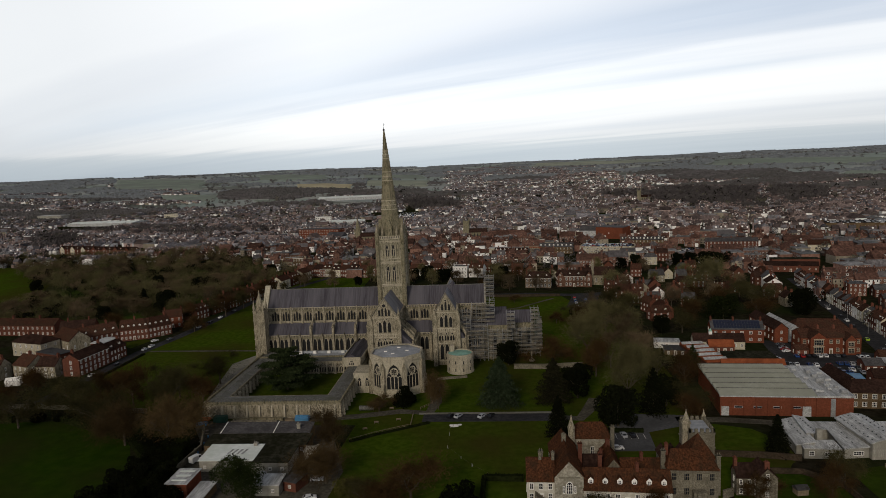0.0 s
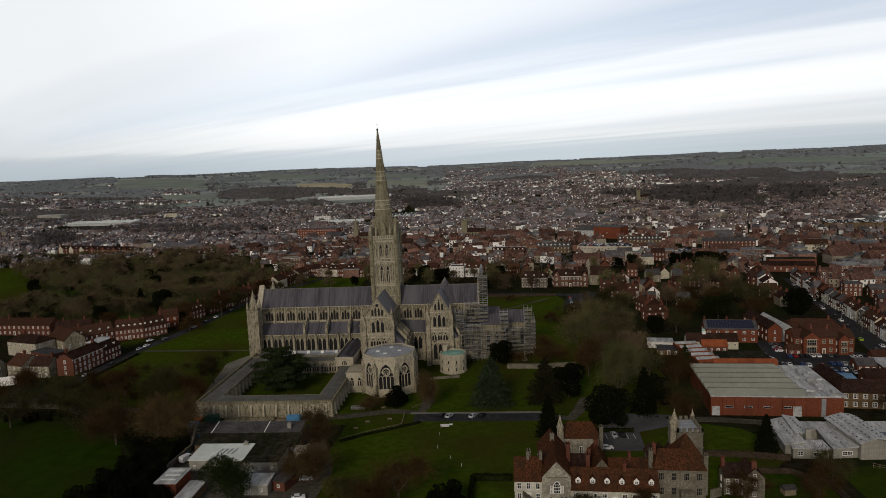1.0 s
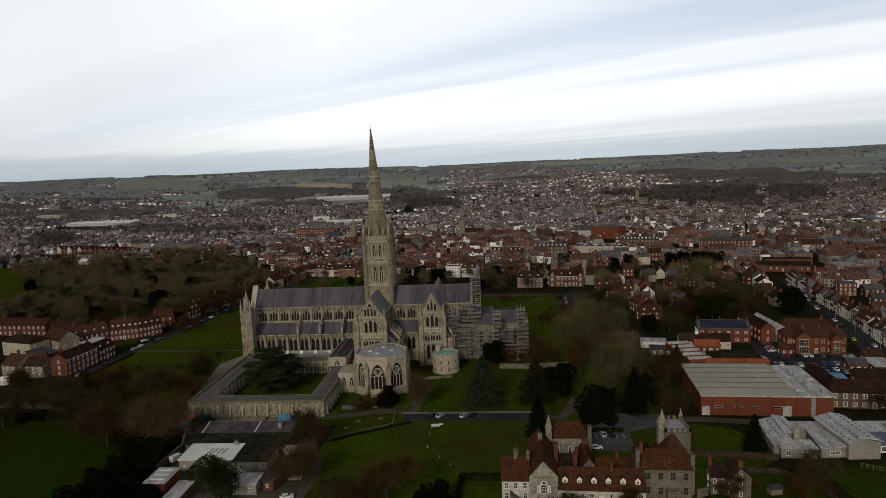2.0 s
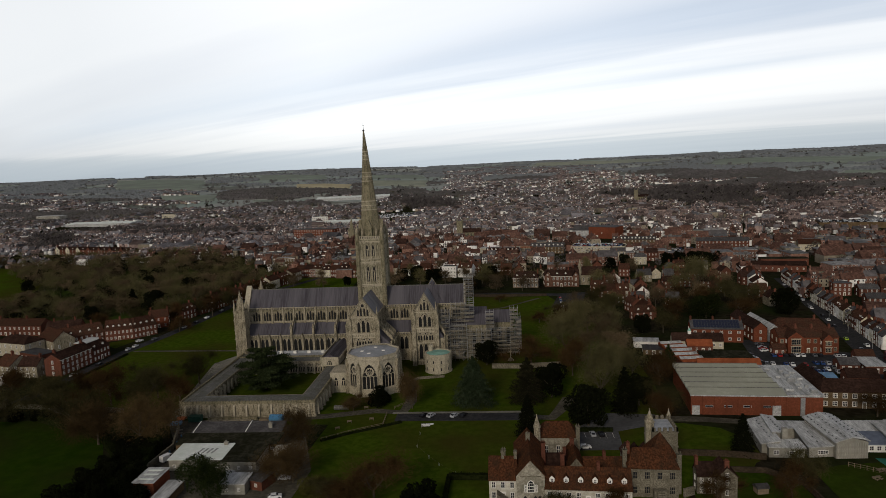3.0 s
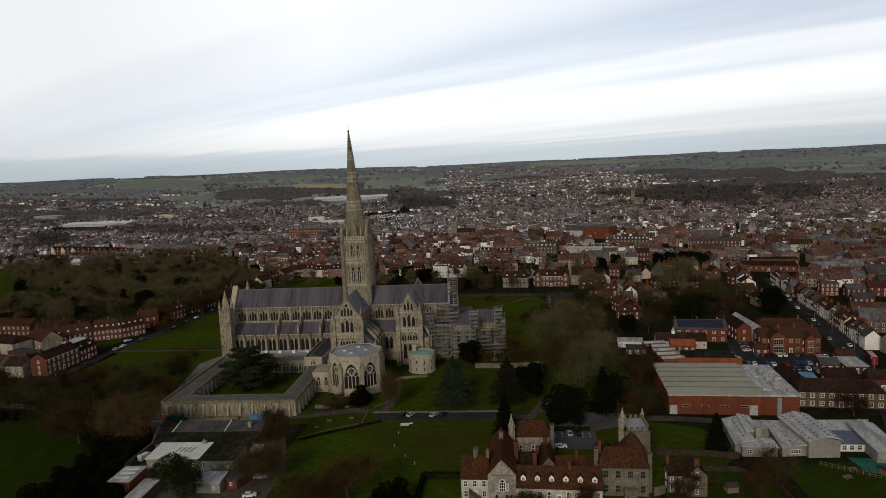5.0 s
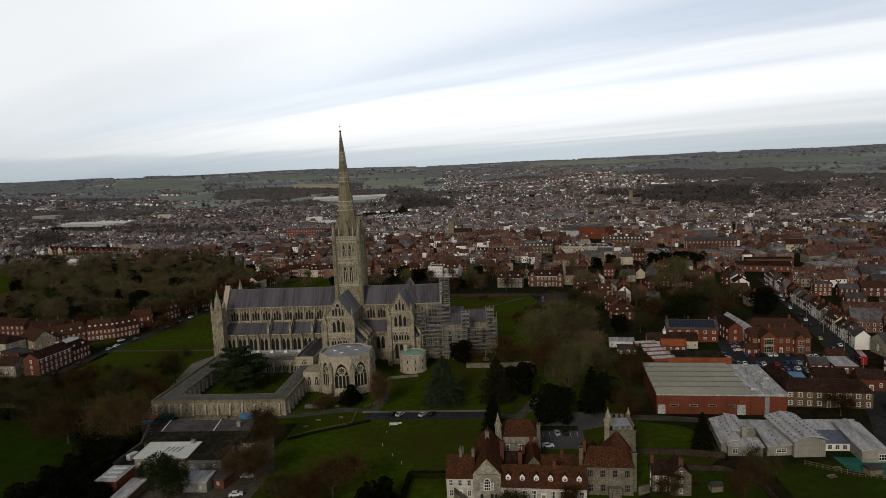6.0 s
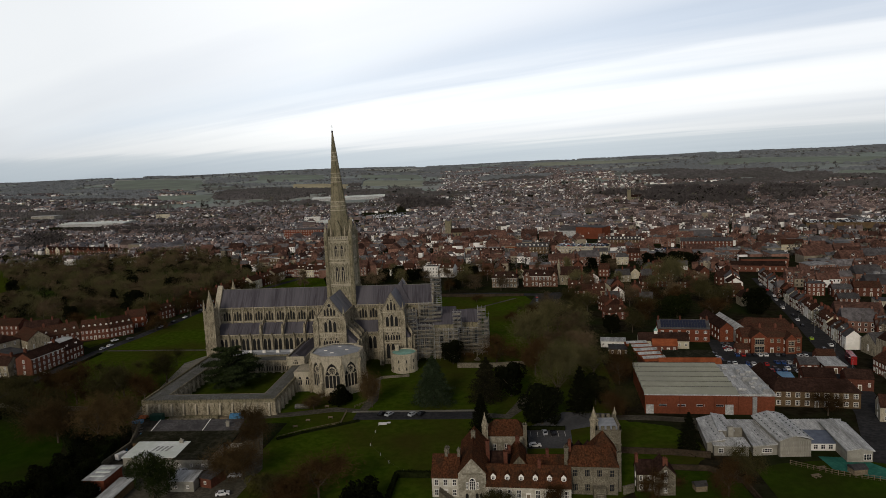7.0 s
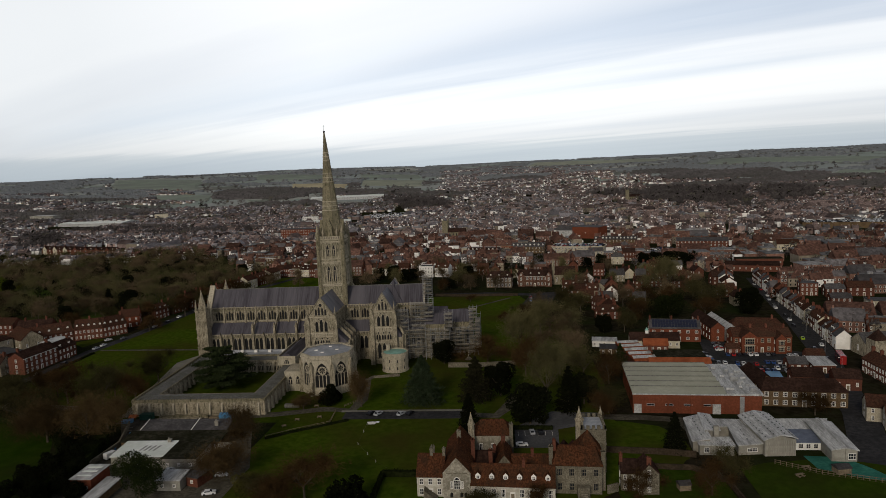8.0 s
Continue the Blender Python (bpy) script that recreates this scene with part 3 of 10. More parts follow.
def field_material():
    m = bpy.data.materials.new("hazed_fields")
    m.use_nodes = True
    t = m.node_tree
    bsdf = t.nodes["Principled BSDF"]
    co = t.nodes.new("ShaderNodeTexCoord").outputs["Object"]
    vo = t.nodes.new("ShaderNodeTexVoronoi")
    vo.inputs["Scale"].default_value = 1 / 210
    t.links.new(co, vo.inputs["Vector"])
    sp_ = t.nodes.new("ShaderNodeSeparateColor")
    t.links.new(vo.outputs["Color"], sp_.inputs[0])
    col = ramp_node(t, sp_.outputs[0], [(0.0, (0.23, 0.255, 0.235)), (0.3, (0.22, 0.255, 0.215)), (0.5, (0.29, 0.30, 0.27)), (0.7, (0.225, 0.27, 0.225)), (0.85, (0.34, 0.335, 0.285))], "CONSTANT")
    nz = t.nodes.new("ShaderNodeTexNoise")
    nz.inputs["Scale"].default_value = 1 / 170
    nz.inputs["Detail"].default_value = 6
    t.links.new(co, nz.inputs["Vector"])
    # distance haze mixed into the fields' own colours
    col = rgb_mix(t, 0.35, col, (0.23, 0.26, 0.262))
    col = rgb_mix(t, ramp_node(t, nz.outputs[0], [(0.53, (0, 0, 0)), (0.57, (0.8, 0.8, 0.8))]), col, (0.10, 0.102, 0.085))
    t.links.new(col, bsdf.inputs["Base Color"])
    bsdf.inputs["Roughness"].default_value = 1.0
    bsdf.inputs["Specular IOR Level"].default_value = 0.05
    return m


FIELDS = field_material()
verts, faces, fm = [(40, -100, -0.02)], [], []
NS = 144
radii = [250, 500, 800, 1100, 1300, 1450] + [1550 + 110 * i for i in range(30)] + [4800]
for r in radii:
    for i in range(NS):
        a = 2 * math.pi * i / NS
        x, y = 40 + r * math.cos(a), -100 + r * math.sin(a)
        verts.append((x, y, terrain(x, y) - 0.02))
for i in range(NS):
    faces.append((0, 1 + i, 1 + (i + 1) % NS))
    fm.append(0)
for k in range(len(radii) - 1):
    for i in range(NS):
        a, b = 1 + k * NS + i, 1 + k * NS + (i + 1) % NS
        faces.append((a, a + NS, b + NS, b))
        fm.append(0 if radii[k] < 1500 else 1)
me = bpy.data.meshes.new("ground")
me.from_pydata(verts, [], faces)
me.materials.append(SOIL)
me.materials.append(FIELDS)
me.polygons.foreach_set("material_index", fm)
for p in me.polygons:
    p.use_smooth = True
tagged(new("ground", me), "dark winter ground rising to distant green hills", "ground", kind="structure")


def sheet(name, pts, z, mt, label, category):
    g = Geo()
    n = len(pts)
    g.solid([(x, y, z) for x, y in pts] + [(x, y, z - 0.3) for x, y in pts], [tuple(range(n))] + [(i, n + i, n + (i + 1) % n, (i + 1) % n) for i in range(n)])
    return lone(name, g, mt, label, category, kind="structure")


def ribbon(name, line, width, z, mt, label, category="road"):
    g = Geo()
    pts = [Vector((x, y, 0)) for x, y in line]
    left, right = [], []
    for i, p in enumerate(pts):
        d = (pts[min(i + 1, len(pts) - 1)] - pts[max(i - 1, 0)]).normalized()
        nrm = Vector((-d.y, d.x, 0)) * width / 2
        left.append(p + nrm)
        right.append(p - nrm)
    for i in range(len(pts) - 1):
        q = [right[i], right[i + 1], left[i + 1], left[i]]
        g.solid([(v.x, v.y, z) for v in q] + [(v.x, v.y, z - 0.2) for v in q], [(0, 1, 2, 3), (0, 4, 5, 1), (2, 6, 7, 3), (3, 7, 4, 0), (1, 5, 6, 2)])
    return lone(name, g, mt, label, category, kind="structure")


sheet("lawn_close", [(-149, -60), (-148, 20), (-141, 60), (-136, 140), (-118, 196), (20, 150), (104, 143), (124, 62), (134, 0), (134, -60), (130, -100), (150, -135), (100, -175), (-6, -175), (-2, -100), (-70, -98), (-100, -82)], 0.03, GRASS, "mown winter lawn of the cathedral close", "lawn")
sheet("lawn_choristers", [(-125, 205), (-58, 200), (-60, 252), (-122, 262)], 0.03, GRASS, "small green lawn before a terrace", "lawn")
sheet("meadow_south", [(-200, -230), (-75, -200), (-66, -150), (-88, -112), (-130, -92), (-190, -95)], 0.03, MEADOW, "dark green meadow beside the trees", "meadow")
sheet("meadow_west", [(-640, 330), (-480, 165), (-353, 160), (-351, 207), (-393, 283), (-444, 327), (-519, 397), (-600, 430)], 0.06, GRASS, "green water meadow beyond the trees", "meadow")
PARK_FLOOR = mat("park_floor", (0.030, 0.030, 0.012), (0.050, 0.050, 0.020), 1.0, 0.12, 0.02, 0.0, 0.2, third=(0.026, 0.050, 0.006))
sheet("meadow_park", [(-560, 40), (-300, 70), (-200, 92), (-165, 100), (-140, 190), (-135, 300), (-160, 420), (-420, 450), (-640, 330)], 0.02, PARK_FLOOR, "rough park grass beneath the trees", "meadow")
sheet("lawn_palace", [(121.5, -152), (121.5, -104), (134, -103), (146, -108), (152, -118), (152, -130), (146, -140), (128, -148)], 0.07, GRASS, "lawn between the palace and the brick hall", "lawn")
sheet("field_school", [(162, -178), (262, -178), (232, -140), (206, -134), (172, -139), (163, -143)], 0.05, FIELD_NEAR, "school playing field", "lawn")
sheet("lawn_garden", [(122.5, -178), (156, -178), (155.5, -152), (148, -144), (136, -143), (122.5, -150)], 0.05, FIELD_NEAR, "rough grass of the palace garden", "lawn")
sheet("yard_gate", [(103, 104), (124, 108), (132, 146), (112, 146)], 0.05, ASPHALT, "asphalt yard beside the lane", "car park")
WALK_LINE = [(-156, -75), (-153, -33), (-152, 13), (-146, 46), (-141, 88), (-137, 145), (-122, 205), (-100, 262)]
sheet("lawn_forecourt", [(-177, 33), (-166, 43), (-159, 40), (-163, 22)], 0.05, GRASS, "small lawn before the brick range", "lawn")
ribbon("road_west", WALK_LINE, 7, 0.07, ASPHALT, "narrow asphalt road beside the lawn")
ribbon("path_west", [(-147, 14.5), (-88, 11.5), (-74, 10)], 2.4, 0.06, GRAVEL, "straight gravel path across the lawn", "path")
sheet("paving_cloister", [(-74, 12), (-71, 12), (-68, -92), (-72, -94), (-86, -14)], 0.07, PAVING, "pale paving along the cloister", "pavement")
ribbon("road_south", [(24, -93.5), (60, -94), (78, -94)], 8, 0.08, ASPHALT, "asphalt drive with parked cars")
ribbon("pavement_south", [(22, -88.8), (76, -89.2)], 1.8, 0.10, PAVING, "pale pavement along the drive", "pavement")
ribbon("path_fork", [(74, -94), (86, -96), (90, -88), (95, -74)], 5, 0.09, GRAVEL, "gravel drive forking between dark trees", "path")
ribbon("path_chapter", [(-70, -97), (-30, -95), (-4, -91), (14, -86), (26, -88), (28, -76), (26, -60), (24, -46)], 5, 0.09, GRAVEL, "worn gravel path round the chapter house", "path")
ribbon("path_north", [(50, 98), (70, 107), (97, 137)], 2.4, 0.07, GRAVEL, "gravel path over the north lawn", "path")
ribbon("road_north", [(40, 156), (80, 156), (112, 148), (128, 150), (140, 152)], 8, 0.08, ASPHALT, "asphalt road north of the lawn")
ribbon("road_gate", [(108, 95), (114, 141), (112, 150)], 6, 0.09, ASPHALT, "asphalt lane with parked cars")
sheet("yard_palace", [(91, -126), (108, -126), (109, -110), (124, -104), (126, -94), (108, -92), (100, -100), (91, -110)], 0.08, TARMAC, "small asphalt car park behind the palace", "car park")
for k in range(6):
    g = Geo()
    g.box(94 + k * 2.5, -116, 0.085, 94.1 + k * 2.5, -111.5, 0.10)
    lone("bay_line", g, WHITE, "white painted parking bay line", "bay line", "parking bay lines")
sheet("yard_school", [(188, -45), (236, -48), (242, -20), (205, 6), (196, 12), (190, -20)], 0.08, ASPHALT, "school car park full of cars", "car park")
ribbon("road_street", [(292, 190), (276, 114), (262, 45), (249, -10), (238, -45), (222, -100), (205, -140)], 12, 0.08, ASPHALT, "long straight town street")
ribbon("path_hall", [(122, -98), (140, -99), (155, -102), (157, -112)], 5, 0.08, GRAVEL, "gravel path before the brick hall", "path")
sheet("yard_works", [(-70, -96), (-12, -100), (2, -140), (0, -175), (-60, -175), (-62, -140), (-54, -122)], 0.06, GRAVEL, "gravel works yard", "yard")

# ---- trees ----
rng = random.Random(4)


def leaf_quad(g, c, size, r, m=0, flat=0.5):
    n = Vector((r.gauss(0, 1), r.gauss(0, 1), r.gauss(0, 1) * flat + 0.2)).normalized()
    s = n.orthogonal().normalized() * size * (0.6 + 0.8 * r.random())
    u = n.cross(s) * (0.5 + 0.5 * r.random())
    c = Vector(c)
    g.poly([tuple(c - s), tuple(c + u * 0.6), tuple(c + s), tuple(c - u * 0.6)], m)


def bare_tree(seed, h, r, twigs=5200, mt=None, wid=0.075):
    """A leafless tree: trunk, forking limbs and a haze of twigs."""
    q = random.Random(seed)
    wood, crown = Geo(), Geo()
    zc = h * 0.60
    wood.tube((0, 0, -0.3), (0, 0, h * 0.3), h * 0.024, h * 0.018, 7)
    tips = []

    def limb(p, d, ln, rad, depth):
        e = p + d * ln
        wood.tube(p, e, rad, rad * 0.6, 5 if depth < 2 else 3)
        if depth == 3:
            tips.append((e, d))
            return
        for k in range(3 if depth < 2 else 2):
            nd = (d + Vector((q.gauss(0, 0.5), q.gauss(0, 0.5), q.gauss(0.12, 0.3)))).normalized()
            limb(e, nd, ln * q.uniform(0.55, 0.8), rad * 0.55, depth + 1)

    n0 = 6
    for i in range(n0):
        a = 6.283 * (i + q.random() * 0.6) / n0
        d = Vector((math.cos(a) * r * 0.062, math.sin(a) * r * 0.062, 0.62 + 0.3 * q.random())).normalized()
        limb(Vector((0, 0, h * (0.22 + 0.09 * q.random()))), d, h * 0.2, h * 0.010, 0)
    lobes = [(Vector((q.gauss(0, r * 0.42), q.gauss(0, r * 0.42), zc + q.gauss(0, h * 0.16))), r * q.uniform(0.4, 0.62)) for _ in range(9)]
    for i in range(twigs):
        c, lr = lobes[q.randrange(9)]
        d = Vector((q.gauss(0, 1), q.gauss(0, 1), q.gauss(0, 1))).normalized()
        p = c + d * lr * min(1.5, abs(q.gauss(0, 0.72)))
        if p.z > h * 1.04 or p.z < h * 0.18:
            continue
        g_dir = (d + Vector((q.gauss(0, 0.5), q.gauss(0, 0.5), q.gauss(0.3, 0.5)))).normalized()
        ln = q.uniform(0.6, 1.4)
        w = g_dir.orthogonal().normalized() * wid
        e = p + g_dir * ln
        crown.poly([tuple(p - w), tuple(p + w), tuple(e)])
        sd = (g_dir + Vector((q.gauss(0, 0.7), q.gauss(0, 0.7), q.gauss(0, 0.7)))).normalized()
        b = p + g_dir * ln * 0.4
        crown.poly([tuple(b - w * 0.7), tuple(b + w * 0.7), tuple(b + sd * ln * 0.6)])
    return wood.mesh("trunk", BARK), crown.mesh("crown", mt or TWIG)


def round_tree(seed, h, r, leaves=5200, mt=None, size=0.55):
    """A dense evergreen with a broken, lobed outline."""
    q = random.Random(seed)
    wood, crown = Geo(), Geo()
    wood.tube((0, 0, -0.3), (0, 0, h * 0.6), h * 0.03, h * 0.012, 7)
    for k in range(5):
        a = 6.283 * k / 5
        wood.tube((0, 0, h * 0.25), (math.cos(a) * r * 0.6, math.sin(a) * r * 0.6, h * 0.6), h * 0.012, h * 0.005, 4)
    lobes = []
    for _ in range(16):
        a, k = q.random() * 6.283, q.random() ** 0.5
        zz = q.uniform(0.18, 0.86)
        w = r * 0.72 * math.sqrt(max(0.05, 1 - ((zz - 0.42) / 0.58) ** 2))
        lobes.append((Vector((math.cos(a) * w * k, math.sin(a) * w * k, zz * h)), r * q.uniform(0.30, 0.46)))
    for i in range(leaves):
        c, lr = lobes[q.randrange(16)]
        d = Vector((q.gauss(0, 1), q.gauss(0, 1), q.gauss(0.15, 1))).normalized()
        p = c + d * lr * (0.72 + 0.34 * q.random())
        if 0.1 < p.z < h * 1.02:
            leaf_quad(crown, p, size, q)
    return wood.mesh("trunk", BARK), crown.mesh("crown", mt or YEW)


def cone_tree(seed, h, r, leaves=3000, mt=None, tiers=13):
    """A conifer of drooping boughs in tiers."""
    q = random.Random(seed)
    wood, crown = Geo(), Geo()
    wood.tube((0, 0, -0.3), (0, 0, h * 0.97), h * 0.02, 0.05, 6)
    per = leaves // (tiers * 9)
    for t in range(tiers):
        k = t / (tiers - 1)
        z = h * (0.07 + 0.9 * k)
        rr = r * (1 - k) ** 0.8 + 0.35
        nb = 9
        for b in range(nb):
            a = 6.283 * (b + q.random() * 0.7) / nb + t
            ln = rr * q.uniform(0.72, 1.12)
            tip = Vector((math.cos(a) * ln, math.sin(a) * ln, z - ln * 0.20))
            wood.tube((0, 0, z), tip, 0.06, 0.02, 3)
            for i in range(per):
                f = q.random() ** 0.6
                p = Vector((0, 0, z)).lerp(tip, f) + Vector((q.gauss(0, 0.10 * rr + 0.1), q.gauss(0, 0.10 * rr + 0.1), q.gauss(-0.1, 0.22)))
                leaf_quad(crown, p, 0.33, q, flat=1.6)
    return wood.mesh("trunk", BARK), crown.mesh("crown", mt or CEDAR)


def plate_tree(seed, h, r, leaves=5200):
    """A wide cedar with level plates of foliage."""
    q = random.Random(seed)
    wood, crown = Geo(), Geo()
    wood.tube((0, 0, -0.3), (0, 0, h * 0.85), h * 0.04, 0.15, 7)
    nb = 34
    for b in range(nb):
        k = b / (nb - 1)
        z = h * (0.16 + 0.78 * k)
        a = b * 2.4 + q.random()
        ln = r * (1.0 - 0.66 * k ** 2.2) * q.uniform(0.7, 1.05)
        tip = Vector((math.cos(a) * ln, math.sin(a) * ln, z + 0.6 - ln * 0.04))
        wood.tube((0, 0, z - ln * 0.12), tip, 0.2, 0.05, 4)
        for i in range(leaves // nb):
            f = 0.25 + 0.8 * q.random() ** 0.7
            wd = ln * 0.30 * (1.15 - f * 0.5)
            p = Vector((0, 0, z)).lerp(tip, f) + Vector((q.gauss(0, wd * 0.6), q.gauss(0, wd * 0.6), q.gauss(0, 0.25)))
            leaf_quad(crown, p, 0.40, q, flat=3.0)
    return wood.mesh("trunk", BARK), crown.mesh("crown", CEDAR)


def plant(name, meshes, x, y, label, group="", scale=1.0, turn=None, sz=None):
    e = thing(name, label, "tree", group, Matrix.Translation((x, y, 0)))
    m = Matrix.LocRotScale((0, 0, 0), Euler((0, 0, rng.random() * 6.283 if turn is None else turn)), (scale, scale, sz or scale))
    for nm, me_ in zip(("trunk", "crown"), meshes):
        part(nm, me_, None, e, "", m)
    return e


plant("cedar", plate_tree(1, 20.5, 14.2, 62000), -43, -56, "wide dark cedar on the cloister lawn")
plant("cedar", cone_tree(2, 20.5, 9.6, 30000, mat("blue_cedar_needles", (0.020, 0.030, 0.014), (0.044, 0.059, 0.032), 0.9, 0.7, 0.2, 0.0), 15), 55, -79, "tall blue-green cedar on the lawn")
CON_A, CON_B = cone_tree(3, 16, 5.8, 11000, YEW, 13), cone_tree(5, 16, 4.8, 10000, YEW)
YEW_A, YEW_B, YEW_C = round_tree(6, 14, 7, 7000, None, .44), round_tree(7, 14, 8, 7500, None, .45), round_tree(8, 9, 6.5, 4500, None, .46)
for ms, x, y, s, lab in ((YEW_A, 60, -25, 0.9, "dark yew beside the chapel"), (cone_tree(12, 19, 8.6, 17000, mat("brown_yew_needles", (0.012, 0.012, 0.006), (0.026, 0.024, 0.012), 0.9, 0.7, 0.2, 0.0), 13), 77.5, -77, 1.0, "broad dark fir on the lawn"), (CON_B, 76, -112, 0.95, "narrow dark fir beside the drive"), (YEW_A, 88, -73, 1.08, "dark yew on the lawn"),
                          (YEW_B, 99, -104, 1.15, "dark yew beside the car park"), (CON_B, 115, -91, 1.15, "tall dark fir behind the palace"), (YEW_A, 148, 28, 0.8, "dark round evergreen beside the cabin"),
                          (YEW_C, 15.5, -79, 0.85, "dark shrub before the chapter house"), (YEW_C, 42, -168, 1.05, "dark yew on the south lawn"), (CON_B, 146.4, -129, 0.85, "narrow fir beside the school"),
                          (YEW_B, -192, 125, 1.2, "dark evergreen in the park"), (YEW_A, -226, 99, 0.8, "dark evergreen in the park"), (YEW_B, 244, 70, 1.15, "dark evergreen beside the street"), (YEW_A, 122, -84, 0.9, "dark evergreen behind the palace")):
    plant("evergreen", ms, x, y, lab, "dark evergreens of the close", s)
for x, y, k in ((-70, -152, .75), (-69, -142, .7), (-68, -133, .72), (-62, -150, .8), (-61, -138, .78), (-56, -146, .7), (-55, -156, .8), (-63, -160, .8), (-48, -160, .6), (-72, -124, .6), (-78, -118, .55), (-66, -126, .65), (-60, -128, .6), (-57, -166, .8), (-70, -164, .8), (-66, -172, .8),
                (-140, -92, .55), (-131, -91, .5), (-122, -92, .55), (-112, -94, .5), (-103, -97, .6), (-96, -101, .55)):
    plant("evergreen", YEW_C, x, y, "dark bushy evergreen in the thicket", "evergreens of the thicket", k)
HOLM = round_tree(9, 15.5, 12.5, 4200, HEDGE, 0.6)
plant("evergreen", HOLM, 193, 60, "broad holm oak beside the school", "dark evergreens of the close")
plant("shrub", round_tree(14, 6.5, 5.2, 2600, mat("olive_leaves", (0.045, 0.042, 0.010), (0.085, 0.078, 0.020), 0.9, 0.8, 0.2, 0.0), 0.3), 7.5, -158, "olive green leafy shrub on the south lawn")
GREEN = round_tree(10, 15, 8.8, 11000, LEAF, 0.26)
plant("evergreen", GREEN, -26, -160, "leafy green evergreen in the works yard", "dark evergreens of the close")
plant("evergreen", cone_tree(11, 14, 6.0, 3000, LEAF), 144, -44, "green conifer beside the hall", "dark evergreens of the close")
BARE = [bare_tree(20 + i, 20, 9.5, 10000, TWIG if i % 3 else TWIG_GREEN, 0.075) for i in range(6)]
BARE_FINE = [bare_tree(80 + i, 20, 9.5, 20000, TWIG_RUSSET, 0.05) for i in range(2)]
BARE_LITE = [bare_tree(60 + i, 20, 9.5, 5600, TWIG_PARK if i % 3 else TWIG_OLIVE, 0.11) for i in range(5)]
BARE_BIG = bare_tree(40, 24, 11, 14000, TWIG_OLIVE, 0.07)
for i, (x, y, h, r) in enumerate(((-4.6, -125, 16, 8), (-1.7, -148, 14, 9), (27.5, -162, 15, 9), (29.5, -84, 17, 4.8), (82, -27, 14, 10), (107, -82, 21, 7.5), (130, -94, 12, 7.5), (-79, -47, 17, 9.5), (-68, -121, 20, 9.6), (-87, -117, 19, 9.5), (-104, -106, 20, 10.5), (149, -160, 11, 5), (20, -168, 9, 8), (14, -163, 9, 5.5), (5, -86, 6, 5.5), (127, -101, 11, 6), (206, -99, 10, 6), (158, -149, 10, 5), (129, -160, 8, 5.5), (98, -167, 7, 4), (82, -168, 6.5, 4.4), (-86, -82, 20, 9.6), (-107, -75, 19, 8.7), (-106, -100, 16, 8.2), (-143, -99, 17, 10), (-146, 72, 8, 5.5), (-138, 104, 15, 8.5), (-151, 134, 14, 9), (-125, -85, 18, 9), (-160, -85, 16, 9), (-175, -95, 17, 9), (-70, -105, 15, 8), (105, 40, 15, 8), (120, -20, 17, 9), (130, 60, 13, 7), (160, 30, 13, 7), (172, 55, 14, 8), (215, 62, 13, 8), (225, 100, 15, 9), (-132, 165, 14, 8), (-158, 92, 13, 7), (-150, 110, 14, 7), (-134, 128, 14, 7), (-147, 150, 13, 7), (-131, 185, 13, 7), (-121, 178, 12, 6), (-141, 60, 10, 5), (-163, 60, 11, 6), (-170, 100, 13, 8), (-185, 85, 13, 8), (-200, 70, 12, 7), (-165, -60, 14, 8), (-140, -70, 13, 7), (-130, -62, 12, 6), (-118, -66, 13, 7), (-98, -60, 14, 7), (-90, -66, 15, 8), (-75, -75, 14, 7), (100, -45, 17, 8), (108, 70, 13, 7), (136, -60, 15, 7), (200, 90, 14, 8), (180, 75, 12, 7), (226, 125, 14, 9), (190, 110, 12, 7), (-118, 222, 12, 6), (60, 190, 12, 7), (75, 215, 13, 8), (45, 170, 10, 5), (135, 110, 14, 8), (142, 85, 13, 7), (92, 60, 7, 4.5), (68, 125, 6, 4))):
    ms = BARE_LITE[3 * (i % 2)] if 95 < x < 150 and -60 < y < 90 and i % 3 == 0 else BARE[(i * 5 + i // 7) % 6]
    if i in (0, 1, 3, 8, 9, 14):
        ms = BARE_FINE[i % 2]
    elif i == 5:
        ms = BARE_BIG
    plant("bare_tree", ms, x, y, "leafless winter tree with brown twigs", "bare trees of the close", r / 9.5, None, h / 20)
for i, (x, y) in enumerate(((-118, 288), (-96, 284), (-70, 280), (-52, 276), (-30, 282), (-12, 250), (14, 256), (36, 268), (58, 250), (72, 262), (-58, 240), (-84, 208), (-112, 214), (-44, 215), (-20, 205), (2, 200), (22, 210), (40, 222), (54, 205), (88, 200), (100, 205), (66, 172), (86, 168), (144, 170), (158, 172), (176, 168), (150, 142), (172, 98), (142, 100), (184, 104), (196, 144), (222, 172), (238, 160), (208, 205), (182, 232), (146, 238), (120, 240), (206, 118), (238, 105))):
    plant("bare_tree", BARE_LITE[i % 5], x, y, "leafless winter tree among the houses", "bare trees of the close", 0.62 + 0.05 * (i % 5), None, 0.55 + 0.06 * (i % 4))
for x, y, k in ((-16, 222, .9), (-4, 228, 1.0), (8, 218, .85), (14, 232, .7), (62, 230, .8), (50, 178, .6), (-64, 212, .6), (170, 260, .8), (184, 268, .9), (232, 262, 1.0), (244, 258, 1.05), (256, 262, .95), (222, 268, .9)):
    plant("evergreen", YEW_A, x, y, "dark evergreen among the houses", "dark evergreens of the close", k)
